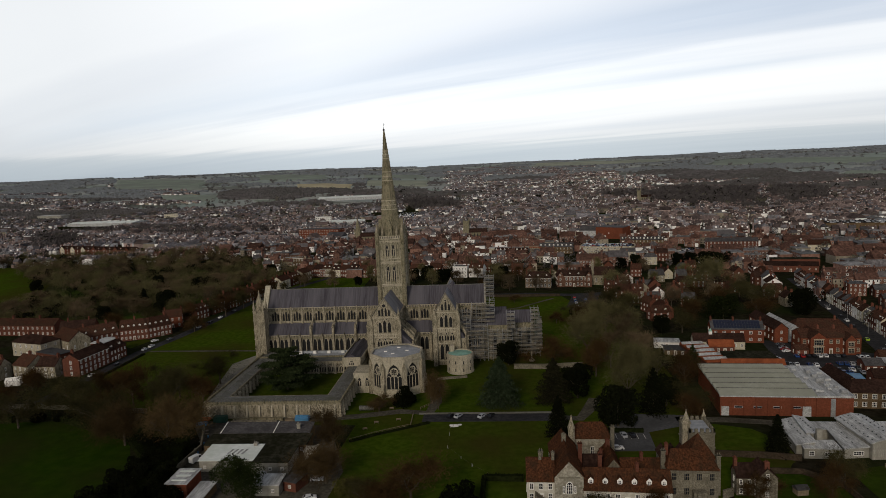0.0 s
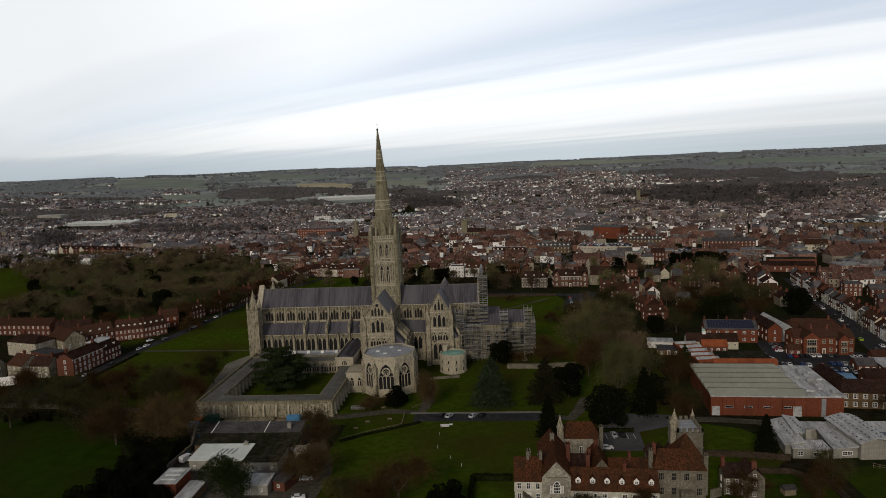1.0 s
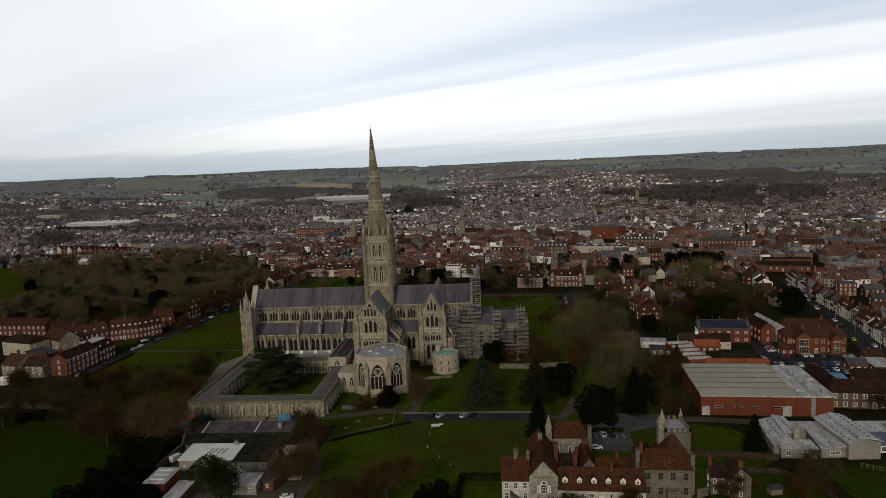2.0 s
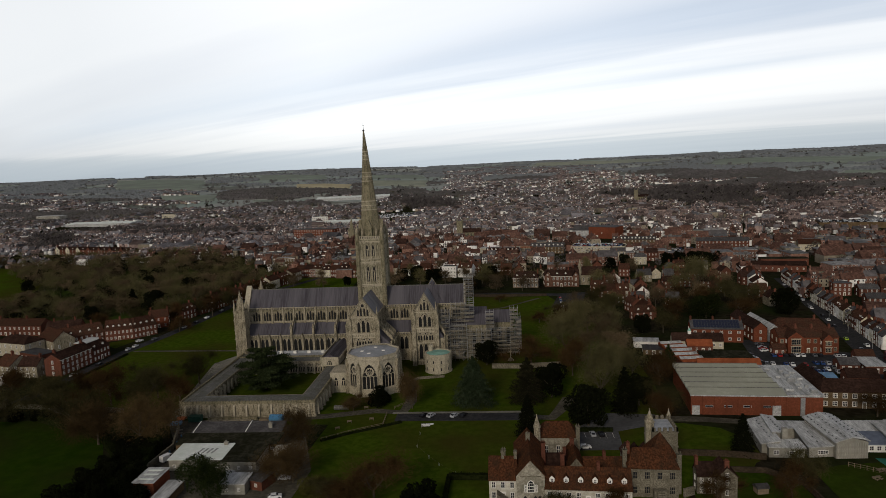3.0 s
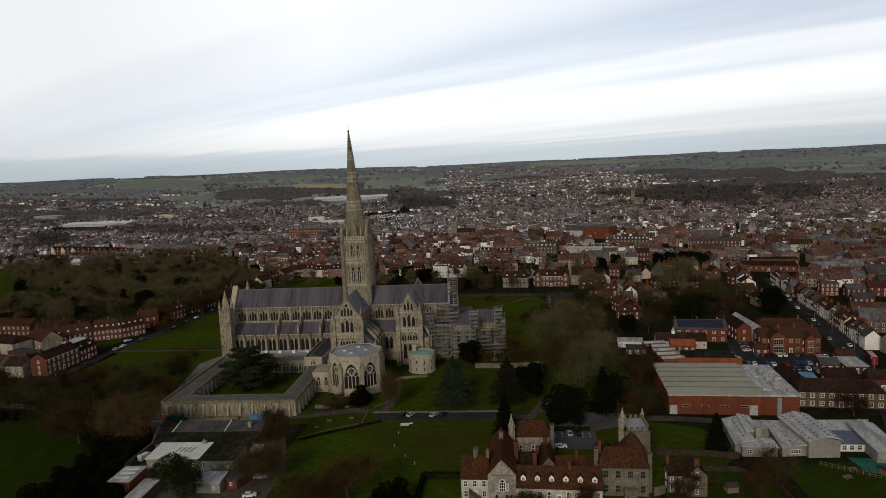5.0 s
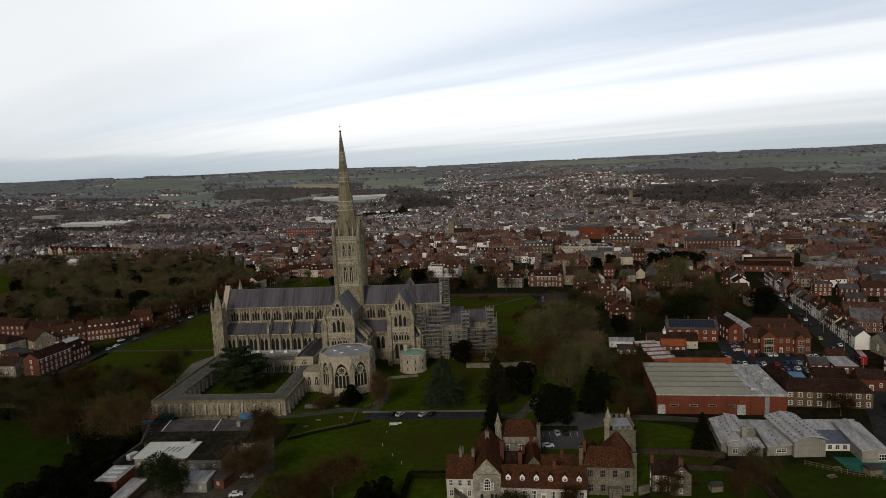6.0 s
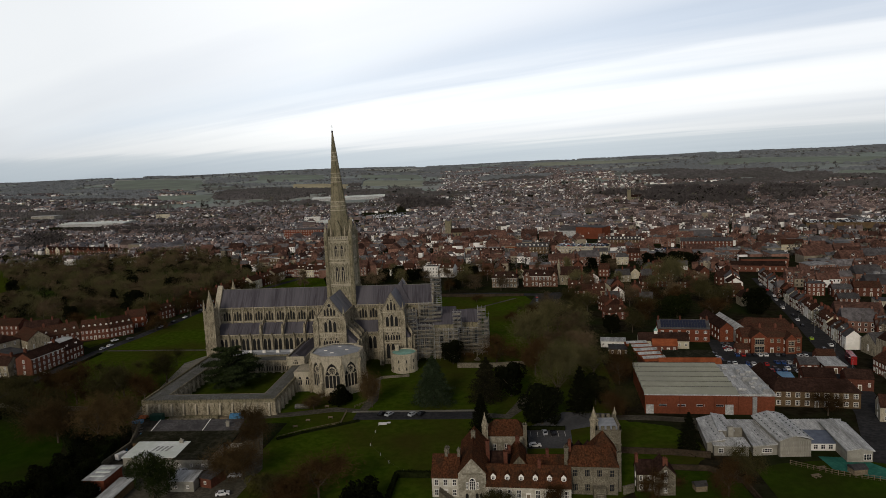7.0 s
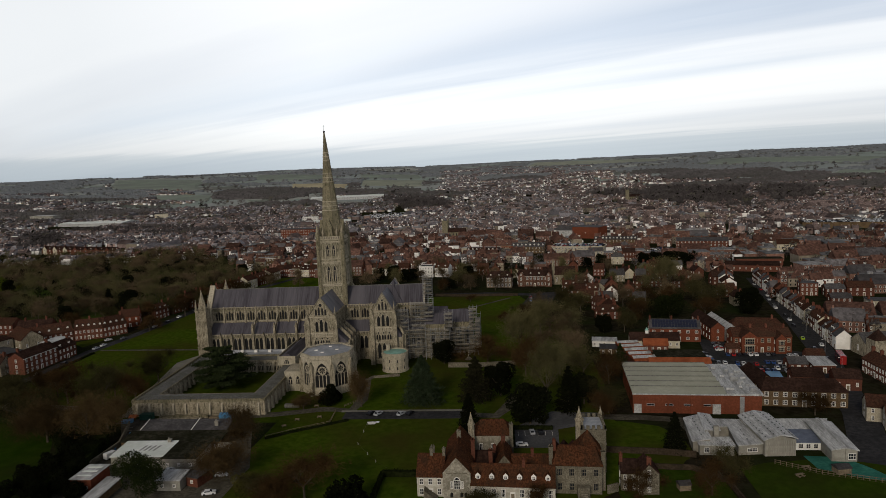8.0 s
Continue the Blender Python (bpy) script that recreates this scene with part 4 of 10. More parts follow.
for i, (x, y) in enumerate(((116, -45), (124, -30), (120, 0), (128, 15), (118, 35), (126, -52), (109, -32), (112, 52))):
    plant("bare_tree", BARE_LITE[i % 5], x, y, "leafless winter tree east of the cathedral", "bare trees of the close", 0.8 + .05 * (i % 3), None, 0.75 + .06 * (i % 4))
for x, y, s in ((100, -16, 1.0), (112, 30, 0.8), (208, 136, 1.1)):
    plant("bare_tree", BARE_BIG, x, y, "tall leafless winter tree with brown twigs", "bare trees of the close", s)

# ---- park trees, woods and distant trees ----
def fan(x, y, lo=-43, hi=35):
    th = math.degrees(math.atan2(x - 70, y + 350))
    return lo < th < hi


def clump(g, x, y, z, h, r, n, size, q, m, upright=False):
    ph = q.random() * 6.28
    for i in range(n):
        a, k = q.random() * 6.283, q.random() ** 0.5
        zz = q.random()
        w = r * math.sqrt(max(0.02, 1 - (1.9 * zz - 0.9) ** 2)) * (1 + 0.25 * math.sin(3 * a + ph))
        leaf_quad(g, (x + math.cos(a) * w * k, y + math.sin(a) * w * k, z + h * (0.12 + 0.88 * zz)), size * q.uniform(0.7, 1.3), q, m, 1.0)
    g.tube((x, y, z - 0.3), (x, y, z + h * 0.6), 0.25, 0.1, 3, 3)


def twig_clump(g, x, y, z, h, r, n, wid, q, m):
    """A leafless crown as a haze of fine upright slivers on a short trunk, lobed and open."""
    lobes = [(q.gauss(0, r * .42), q.gauss(0, r * .42), h * q.uniform(.45, .78), r * q.uniform(.42, .65)) for _ in range(6)]
    for i in range(n):
        cx, cy, cz, lr = lobes[i % 6]
        dx, dy, dz = q.gauss(0, 1), q.gauss(0, 1), q.gauss(0, 1)
        k = lr * q.random() ** .4 / math.sqrt(dx * dx + dy * dy + dz * dz + 1e-6)
        px, py, pz = x + cx + dx * k, y + cy + dy * k, z + min(h, max(h * .15, cz + dz * k))
        ln = q.uniform(.8, 1.9)
        ex, ey, ez = px + (dx * .35 + q.gauss(0, .4)) * ln * .5, py + (dy * .35 + q.gauss(0, .4)) * ln * .5, pz + ln * q.uniform(.3, .9)
        a = q.random() * 6.283
        wx, wy = wid * math.cos(a), wid * math.sin(a)
        g.poly([(px - wx, py - wy, pz), (px + wx, py + wy, pz), (ex, ey, ez)], m)
    g.tube((x, y, z - .3), (x, y, z + h * .6), .28, .1, 4, 3)


q = random.Random(12)
g = Geo()
count, planted = 0, 0
while count < 810:
    x, y = q.uniform(-560, -100), q.uniform(50, 470)
    if not fan(x, y) or x > -165 and y < 190 or x > -135 or noise.noise((x / 60, y / 60, 1.5)) < -0.42:
        continue
    if 160 < y < 400 and x < min(-345, -351 - (y - 207) * .884) or -128 < x < -50 and 195 < y < 268 or y < 95 and x > -290 or y > 300 and x > -188 - 0.55 * (y - 320):
        continue
    count += 1
    dark = q.random() < 0.2
    h = q.uniform(7, 14)
    if planted < 160:
        planted += 1
        if dark:
            plant("evergreen", q.choice((YEW_A, YEW_B, CON_A)), x, y, "dark evergreen in the western park", "trees of the park", h / 15)
        else:
            plant("bare_tree", q.choice(BARE_LITE), x, y, "leafless winter tree in the western park", "trees of the park", h * 0.5 / 9.5 * q.uniform(0.9, 1.3), None, h / 20)
    else:
        if dark:
            clump(g, x, y, 0, h, h * q.uniform(0.4, 0.6), 420, 0.45, q, 2)
        else:
            twig_clump(g, x, y, 0, h, h * q.uniform(0.5, 0.7), 900, 0.10, q, q.choice((0, 1, 1)))
lone("park_trees", g, [TWIG_PARK, TWIG_OLIVE, YEW, BARK], "belt of bare and evergreen trees in the park", "trees", kind="stuff")

RESERVED = [(-160, 346, 17), (-140, 925, 62), (-330, 1440, 70), (-760, 930, 60), (-343, 1556, 110), (-480, 505, 75), (200, 500, 38), (174, 355, 36), (122, 380, 28), (70, 385, 34), (382, 342, 17), (-48, 565, 20), (268, 614, 24), (-204, 622, 42), (223, 416, 32), (305, 370, 42), (302, 222, 28), (320, 248, 26), (-690, 1136, 26), (-785, 1020, 100), (-220, 855, 55), (-277, 930, 25), (-1020, 1190, 50), (530, 520, 60), (-132, 553, 24), (24, 560, 24), (389, 1195, 28), (202, 290, 26), (-155, 1065, 85), (270, 362, 30), (318, 90, 46), (278, 140, 22), (268, 60, 24), (285, 180, 22)]


def in_wood(x, y):
    return wooded(x, y) or any(((x - a) / rx) ** 2 + ((y - b) / ry) ** 2 < 0.9 for a, b, rx, ry in WOODS)


def in_town(x, y):
    if any((x - a) ** 2 + (y - b) ** 2 < r * r for a, b, r in RESERVED):
        return False
    if x < 262 and y < 265 or x > 262 and y < -70:
        return False
    if x < -120 and y < 440 + 0.12 * (x + 120) and not (y > 305 and x > -182 - 0.55 * (y - 320)):
        return False
    return True


# fields on the far slopes: four corners and a kind (0 pasture, 1 stubble, 2 straw)
FAR_FIELDS = [((-1472, 2230), (-1040, 2110), (-1311, 2781), (-1900, 2980), 0), ((-1020, 1722), (-809, 1701), (-871, 1849), (-1135, 1944), 0), ((-653, 1574), (-576, 1538), (-613, 1647), (-694, 1687), 0),
              ((-658, 2030), (-430, 1975), (-486, 2230), (-740, 2300), 2), ((-423, 2108), (-173, 2035), (-205, 2380), (-480, 2480), 1), ((-500, 2560), (-210, 2450), (-260, 2760), (-600, 2900), 0),
              ((900, 2350), (1350, 2050), (1600, 2300), (1050, 2700), 0), ((1100, 1760), (1350, 1560), (1440, 1680), (1180, 1880), 0), ((250, 3300), (900, 3000), (1000, 3300), (300, 3650), 1), ((-1000, 2600), (-640, 2450), (-760, 2950), (-1200, 3150), 0)]
# woods on the slopes and in the valley: four corners
WOOD_LOTS = [((394, 1068), (569, 968), (741, 1440), (515, 1560)), ((615, 1010), (691, 954), (900, 1420), (800, 1500)), ((560, 2130), (930, 1800), (1086, 2073), (690, 2500)), ((-1240, 1810), (-1058, 1770), (-1270, 2140), (-1440, 2200)),
             ((-1608, 2108), (-1900, 2155), (-2300, 2900), (-1950, 2800)), ((-130, 1180), (-10, 1140), (-70, 1480), (-230, 1560)), ((-460, 1700), (-150, 1620), (-160, 1900), (-430, 1930)), ((-800, 1750), (-520, 1700), (-640, 1960), (-960, 2040)),
             ((1000, 1250), (1200, 1120), (1400, 1450), (1150, 1620)), ((20, 2150), (260, 2080), (330, 2400), (40, 2520)), ((-640, 600), (-560, 580), (-700, 800), (-790, 820)), ((330, 1330), (470, 1290), (480, 1420), (340, 1480))]


def in_quad(x, y, p):
    """Whether a point lies inside four corners given anticlockwise."""
    return all((p[(i + 1) % 4][0] - p[i][0]) * (y - p[i][1]) - (p[(i + 1) % 4][1] - p[i][1]) * (x - p[i][0]) > 0 for i in range(4))


def anticlockwise(p):
    area = sum(p[i][0] * p[(i + 1) % 4][1] - p[(i + 1) % 4][0] * p[i][1] for i in range(4))
    return p if area > 0 else p[::-1]


FIELD_QUADS = [anticlockwise(f[:4]) for f in FAR_FIELDS]
WOOD_QUADS = [anticlockwise(f) for f in WOOD_LOTS]


def in_field(x, y):
    return any(in_quad(x, y, p) for p in FIELD_QUADS)


def bearing(x, y):
    return math.hypot(x - 70, y + 350), math.degrees(math.atan2(x - 70, y + 350))


def wooded(x, y):
    """Where the valley and the far slopes carry woods and tree belts."""
    jx, jy = x + 40 * noise.noise((x / 90, y / 90, 6.0)), y + 60 * noise.noise((x / 90, y / 90, 8.0))
    if any(in_quad(jx, jy, p) for p in WOOD_QUADS):
        return True
    d, th = bearing(x, y)
    if d < 1750 or in_field(x, y):
        return False
    if d > 2750:
        # belts and hedgerow woods along the contours
        return noise.noise((th / 5.5, d / 210, 3.0)) + 0.3 * noise.noise((th / 1.3, d / 90, 4.0)) > 0.03
    v = noise.noise((x / 420, y / 190, 9.0)) + 0.35 * noise.noise((x / 130, y / 80, 4.0))
    suburb = smooth(-4, 0, th) * (1 - smooth(10, 15, th))
    return v > 0.08 + 0.32 * suburb - 0.16 * smooth(12, 18, th)


# twigs of distant trees, greyed and lightened by haze put into the colour
TWIG_FAR = mat("hazed_twigs", (0.082, 0.072, 0.068), (0.130, 0.116, 0.110), 1.0, 0.05, 0.01, 0.0)
TWIG_FAR2 = mat("hazed_olive_twigs", (0.085, 0.080, 0.058), (0.135, 0.125, 0.095), 1.0, 0.05, 0.01, 0.0)
TWIG_FAR3 = mat("hazed_grey_twigs", (0.105, 0.100, 0.098), (0.150, 0.145, 0.140), 1.0, 0.02, 0.004, 0.0)
TWIG_WOOD = mat("hazed_wood_twigs", (0.066, 0.058, 0.057), (0.108, 0.095, 0.093), 1.0, 0.05, 0.01, 0.0)
WOODS = [(-420, 760, 120, 45), (-620, 860, 130, 40), (560, 900, 70, 30), (250, 262, 26, 9)]
g = Geo()


def far_tree(x, y, d, dark):
    h = q.uniform(6, 12) * (1 if d < 2400 else 0.75)
    k = 1 if d < 1300 else 1.5 if d < 2400 else 2.2
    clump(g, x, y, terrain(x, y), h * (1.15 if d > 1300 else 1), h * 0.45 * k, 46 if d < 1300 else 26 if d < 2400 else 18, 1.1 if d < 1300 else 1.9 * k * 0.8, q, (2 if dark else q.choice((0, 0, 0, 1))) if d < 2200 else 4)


for i in range(9600):
    d = 420 + 4200 * q.random() ** 1.15
    th = math.radians(q.uniform(-43, 34))
    x, y = 70 + d * math.sin(th), -350 + d * math.cos(th)
    if not in_town(x, y) or d > 3900 or (d < 1500 and q.random() < 0.15) or (d > 1900 and (in_field(x, y) or q.random() < 0.55)):
        continue
    far_tree(x, y, d, q.random() < 0.07)
for wx, wy, rx, ry in WOODS:
    for i in range(int(rx * ry / 22)):
        a_, k_ = q.random() * 6.283, q.random() ** 0.5
        x, y = wx + rx * k_ * math.cos(a_), wy + ry * k_ * math.sin(a_)
        clump(g, x, y, terrain(x, y), q.uniform(9, 14), q.uniform(5, 7), 30, 1.5, q, 5 if rx > 30 else 2)
# the wooded lots of the valley, tree by tree
x0_, x1_, y0_, y1_ = -900, 1400, 560, 1760
for i in range(26000):
    x, y = q.uniform(x0_, x1_), q.uniform(y0_, y1_)
    if math.hypot(x - 70, y + 350) < 1900 and any(in_quad(x + 30 * noise.noise((x / 60, y / 60, 6.0)), y + 40 * noise.noise((x / 60, y / 60, 8.0)), p) for p in WOOD_QUADS):
        clump(g, x, y, terrain(x, y), q.uniform(9, 16), q.uniform(5, 8), 34, 1.5, q, 5 if q.random() < .86 else q.choice((0, 2)))
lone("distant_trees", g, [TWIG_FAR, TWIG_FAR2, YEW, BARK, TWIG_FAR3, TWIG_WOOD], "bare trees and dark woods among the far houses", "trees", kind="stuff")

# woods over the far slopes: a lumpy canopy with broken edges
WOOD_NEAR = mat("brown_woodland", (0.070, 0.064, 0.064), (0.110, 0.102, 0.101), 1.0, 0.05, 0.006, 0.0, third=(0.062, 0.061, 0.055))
# the farther woods are paler and bluer, with haze put into their colour
WOODLAND_HAZED = mat("hazed_woodland", (0.125, 0.133, 0.142), (0.175, 0.185, 0.194), 1.0, 0.05, 0.006, 0.0, third=(0.145, 0.158, 0.160))
g = Geo()
d = 1780.0
row = 0
while d < 4350:
    dr, da = 12 + d * 0.005, 0.13
    for k in range(int(78 / da)):
        th = radians(-43 + da * (k + q.random()))
        dj = d + q.uniform(-.7, .7) * dr
        x, y = 70 + dj * math.sin(th), -350 + dj * math.cos(th)
        if not wooded(x, y):
            continue
        z = terrain(x, y)
        w = d * radians(da) * q.uniform(1.2, 1.8)
        h = q.uniform(6.0, 8.5)
        rr = [(w * q.uniform(.8, 1.15), 6.2832 * (j + q.random() * .5) / 5) for j in range(5)]
        lo = [(x + a_ * math.cos(b_), y + a_ * .9 * math.sin(b_), z - 1) for a_, b_ in rr]
        mi = [(x + a_ * .9 * math.cos(b_), y + a_ * .8 * math.sin(b_), z + h * q.uniform(.45, .7)) for a_, b_ in rr]
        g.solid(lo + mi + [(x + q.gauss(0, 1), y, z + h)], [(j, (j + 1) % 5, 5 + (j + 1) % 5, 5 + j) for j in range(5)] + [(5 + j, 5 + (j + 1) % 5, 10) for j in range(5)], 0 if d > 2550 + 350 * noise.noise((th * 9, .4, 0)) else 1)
    d += dr
    row += 1
lone("distant_woods", g, [WOODLAND_HAZED, WOOD_NEAR], "grey-brown winter woods on the far hills", "woods", kind="stuff")
# pasture and stubble greyed: the haze of distance is in their colour
FIELD_GREEN = mat("hazed_pasture", (0.185, 0.215, 0.178), (0.235, 0.268, 0.222), 1.0, 0.012, 0.004, 0.0, third=(0.17, 0.185, 0.165))
FIELD_PALE = mat("hazed_stubble", (0.235, 0.25, 0.195), (0.30, 0.31, 0.245), 1.0, 0.012, 0.004, 0.0, third=(0.20, 0.215, 0.18))
FIELD_STRAW = mat("far_straw", (0.36, 0.315, 0.205), (0.44, 0.39, 0.265), 1.0, 0.012, 0.004, 0.0, third=(0.27, 0.24, 0.16))
for *p4, kind_ in FAR_FIELDS:
    g = Geo()
    n, m_ = 14, 9
    pts = []
    for j in range(m_ + 1):
        for i in range(n + 1):
            u, v = i / n, j / m_
            x, y = [(p4[0][k] * (1 - u) + p4[1][k] * u) * (1 - v) + (p4[3][k] * (1 - u) + p4[2][k] * u) * v for k in (0, 1)]
            x, y = x + 25 * noise.noise((x / 120, y / 120, 1.0)), y + 25 * noise.noise((x / 120, y / 120, 2.0))
            pts.append((x, y, terrain(x, y) + 2.5 - (5 if i in (0, n) or j in (0, m_) else 0)))
    g.solid(pts, [(j * (n + 1) + i, j * (n + 1) + i + 1, (j + 1) * (n + 1) + i + 1, (j + 1) * (n + 1) + i) for j in range(m_) for i in range(n)])
    lone("far_field", g, (FIELD_GREEN, FIELD_PALE, FIELD_STRAW)[kind_], ("green pasture on the far hills", "pale stubble field on the far hills", "straw coloured field before the hills")[kind_], "field", kind="structure")

# ---- the town ----
T_BRICK = mat("town_brick", (0.135, 0.074, 0.056), (0.235, 0.138, 0.108), 0.9, 0.5, 0.05, 0.0, vary=0.4, island=True)
T_WHITE = mat("town_render", (0.80, 0.80, 0.78), (0.87, 0.87, 0.86), 0.8, 0.4, 0.05, 0.2, vary=0.15, island=True)
T_STONE = mat("town_stone", (0.20, 0.175, 0.13), (0.30, 0.265, 0.205), 0.9, 0.4, 0.05, 0.2, vary=0.3, island=True)
T_SLATE = mat("town_slate", (0.072, 0.067, 0.069), (0.150, 0.142, 0.147), 0.8, 0.4, 0.05, 0.05, vary=0.45, island=True)
T_TILE = mat("town_tile", (0.062, 0.035, 0.028), (0.140, 0.078, 0.060), 0.85, 0.5, 0.06, 0.0, vary=0.5, island=True)
T_FLAT = mat("town_flat_roof", (0.11, 0.11, 0.112), (0.27, 0.27, 0.27), 0.8, 0.3, 0.05, 0.08, vary=0.5, island=True)
# far houses: haze put into paler, greyer copies of the town materials
F_BRICK = mat("hazed_brick", (0.22, 0.163, 0.147), (0.36, 0.282, 0.260), 0.9, 0.5, 0.05, 0.0, vary=0.45, island=True)
F_TILE = mat("hazed_tile", (0.086, 0.067, 0.064), (0.170, 0.134, 0.127), 0.85, 0.5, 0.06, 0.0, vary=0.6, island=True)
F_SLATE = mat("hazed_slate", (0.092, 0.088, 0.096), (0.205, 0.198, 0.213), 0.8, 0.4, 0.05, 0.05, vary=0.6, island=True)
TOWN = [T_BRICK, T_WHITE, T_STONE, T_SLATE, T_TILE, T_FLAT, GLASS, WHITE]


def town_house(g, x, y, z, ang, ln, dp, he, hr, wm, rm, q, detail=2, flat=False):
    g.M = rot(x, y, z, ang)
    g.solid([(-ln / 2, -dp / 2, -1.5), (ln / 2, -dp / 2, -1.5), (ln / 2, dp / 2, -1.5), (-ln / 2, dp / 2, -1.5), (-ln / 2, -dp / 2, he), (ln / 2, -dp / 2, he), (ln / 2, dp / 2, he), (-ln / 2, dp / 2, he)]
            + ([] if flat else [(-ln / 2, 0, hr), (ln / 2, 0, hr)]),
            [(0, 1, 5, 4), (2, 3, 7, 6)] + ([(1, 2, 6, 5), (3, 0, 4, 7)] if flat else [(1, 2, 6, 9, 5), (3, 0, 4, 8, 7)]), wm)
    if flat:
        g.box(-ln / 2 - .2, -dp / 2 - .2, he, ln / 2 + .2, dp / 2 + .2, he + 0.5, rm)
        if detail > 1 and q.random() < 0.6:
            a = q.uniform(-ln * .3, ln * .3)
            g.box(a - 1.5, -1.2, he + .5, a + 1.5, 1.4, he + 2.4, rm)
    else:
        e = 0.3
        a, b, c, d = (-ln / 2 - e, -dp / 2 - e, he - .15), (ln / 2 + e, -dp / 2 - e, he - .15), (ln / 2 + e, dp / 2 + e, he - .15), (-ln / 2 - e, dp / 2 + e, he - .15)
        r0, r1 = (-ln / 2 - e, 0, hr + .25), (ln / 2 + e, 0, hr + .25)
        g.solid([a, b, c, d, r0, r1], [(0, 1, 5, 4), (2, 3, 4, 5), (1, 2, 5), (3, 0, 4)], rm)
        if detail > 0:
            for cx in ((-ln / 2 + .5,) if q.random() < .6 else (-ln / 2 + .5, ln / 2 - .5)):
                g.box(cx - .45, -.5, hr - 1.0, cx + .45, .7, hr + 1.3, 0)
                g.box(cx - .2, -.25, hr + 1.3, cx + .2, .35, hr + 1.75, 4)
    if not flat and detail > 0 and q.random() < .75:
        # a low wing behind the house
        wx, wl_, wd, wh = q.uniform(-ln * .25, ln * .25), q.uniform(1.4, 2.4), q.uniform(2, 6), he * q.uniform(.45, .8)
        g.solid([(wx - wl_, dp / 2, -.5), (wx + wl_, dp / 2, -.5), (wx + wl_, dp / 2 + wd, -.5), (wx - wl_, dp / 2 + wd, -.5), (wx - wl_, dp / 2, wh), (wx + wl_, dp / 2, wh), (wx + wl_, dp / 2 + wd, wh), (wx - wl_, dp / 2 + wd, wh)], [(1, 2, 6, 5), (2, 3, 7, 6), (3, 0, 4, 7)], wm if q.random() < .8 else 1)
        g.solid([(wx - wl_ - .2, dp / 2, wh), (wx + wl_ + .2, dp / 2, wh), (wx + wl_ + .2, dp / 2 + wd + .2, wh), (wx - wl_ - .2, dp / 2 + wd + .2, wh), (wx, dp / 2, wh + 1.5), (wx, dp / 2 + wd + .2, wh + 1.5)], [(1, 2, 5, 4), (3, 0, 4, 5), (2, 3, 5)], rm)
    if not flat and q.random() < (.3 if detail > 1 else .65):
        # a whitewashed gable end
        sx = q.choice((-1, 1))
        ex = sx * (ln / 2 + .03)
        p5 = [(ex, -dp / 2, 0), (ex, dp / 2, 0), (ex, dp / 2, he), (ex, 0, hr - .1), (ex, -dp / 2, he)]
        g.poly(p5 if sx > 0 else p5[::-1], 1)
    if not flat and detail < 2 and q.random() < .4:
        # a white dormer or stair head on the roof
        zz = he + (hr - he) * .2
        g.box(-.9, -dp * .42, zz, .9, -dp * .05, zz + 1.7, 1)
    if q.random() < .5:
        # a pale lean-to, garage or van beside the house
        ax, ay, al, aw, ah_ = q.uniform(-ln * .6, ln * .6), (dp / 2 + q.uniform(2, 9)) * q.choice((-1, 1)), q.uniform(1.2, 2.6), q.uniform(1.0, 1.8), q.uniform(1.8, 3.0)
        g.box(ax - al, ay - aw, -.5, ax + al, ay + aw, ah_, 1 if q.random() < .6 else 5)
    if detail > 1:
        rows = max(1, int(he / 2.8))
        n = max(2, int(ln / 2.6))
        for s in (-1, 1):
            for r in range(rows):
                for i in range(n):
                    if q.random() < 0.12:
                        continue
                    cx, cz = -ln / 2 + ln * (i + .5) / n, 1.0 + r * 2.8
                    yy = s * (dp / 2 + 0.04)
                    w = 0.5
                    if wm == 0:
                        g.box(cx - w - .1, min(yy, yy - s * .1), cz - .1, cx + w + .1, max(yy, yy - s * .1), cz + 1.6, 7)
                    y2 = yy + s * .02
                    p = [(cx - w + .08, y2, cz + .05), (cx + w - .08, y2, cz + .05), (cx + w - .08, y2, cz + 1.45), (cx - w + .08, y2, cz + 1.45)]
                    g.poly(p if s < 0 else p[::-1], 6)
        if not flat and q.random() < .25:
            cz = he + (hr - he) * .35
            g.box(-.7, -dp / 2 + .3, cz - .4, .7, -dp * .2, cz + 1.2, 7)
            g.box(-.85, -dp / 2 + .2, cz + 1.2, .85, -dp * .15, cz + 1.45, rm)
            g.poly([(-.45, -dp / 2 + .28, cz), (.45, -dp / 2 + .28, cz), (.45, -dp / 2 + .28, cz + 1.0), (-.45, -dp / 2 + .28, cz + 1.0)], 6)
    g.M = None


q = random.Random(77)
near, far = Geo(), Geo()
single = 0


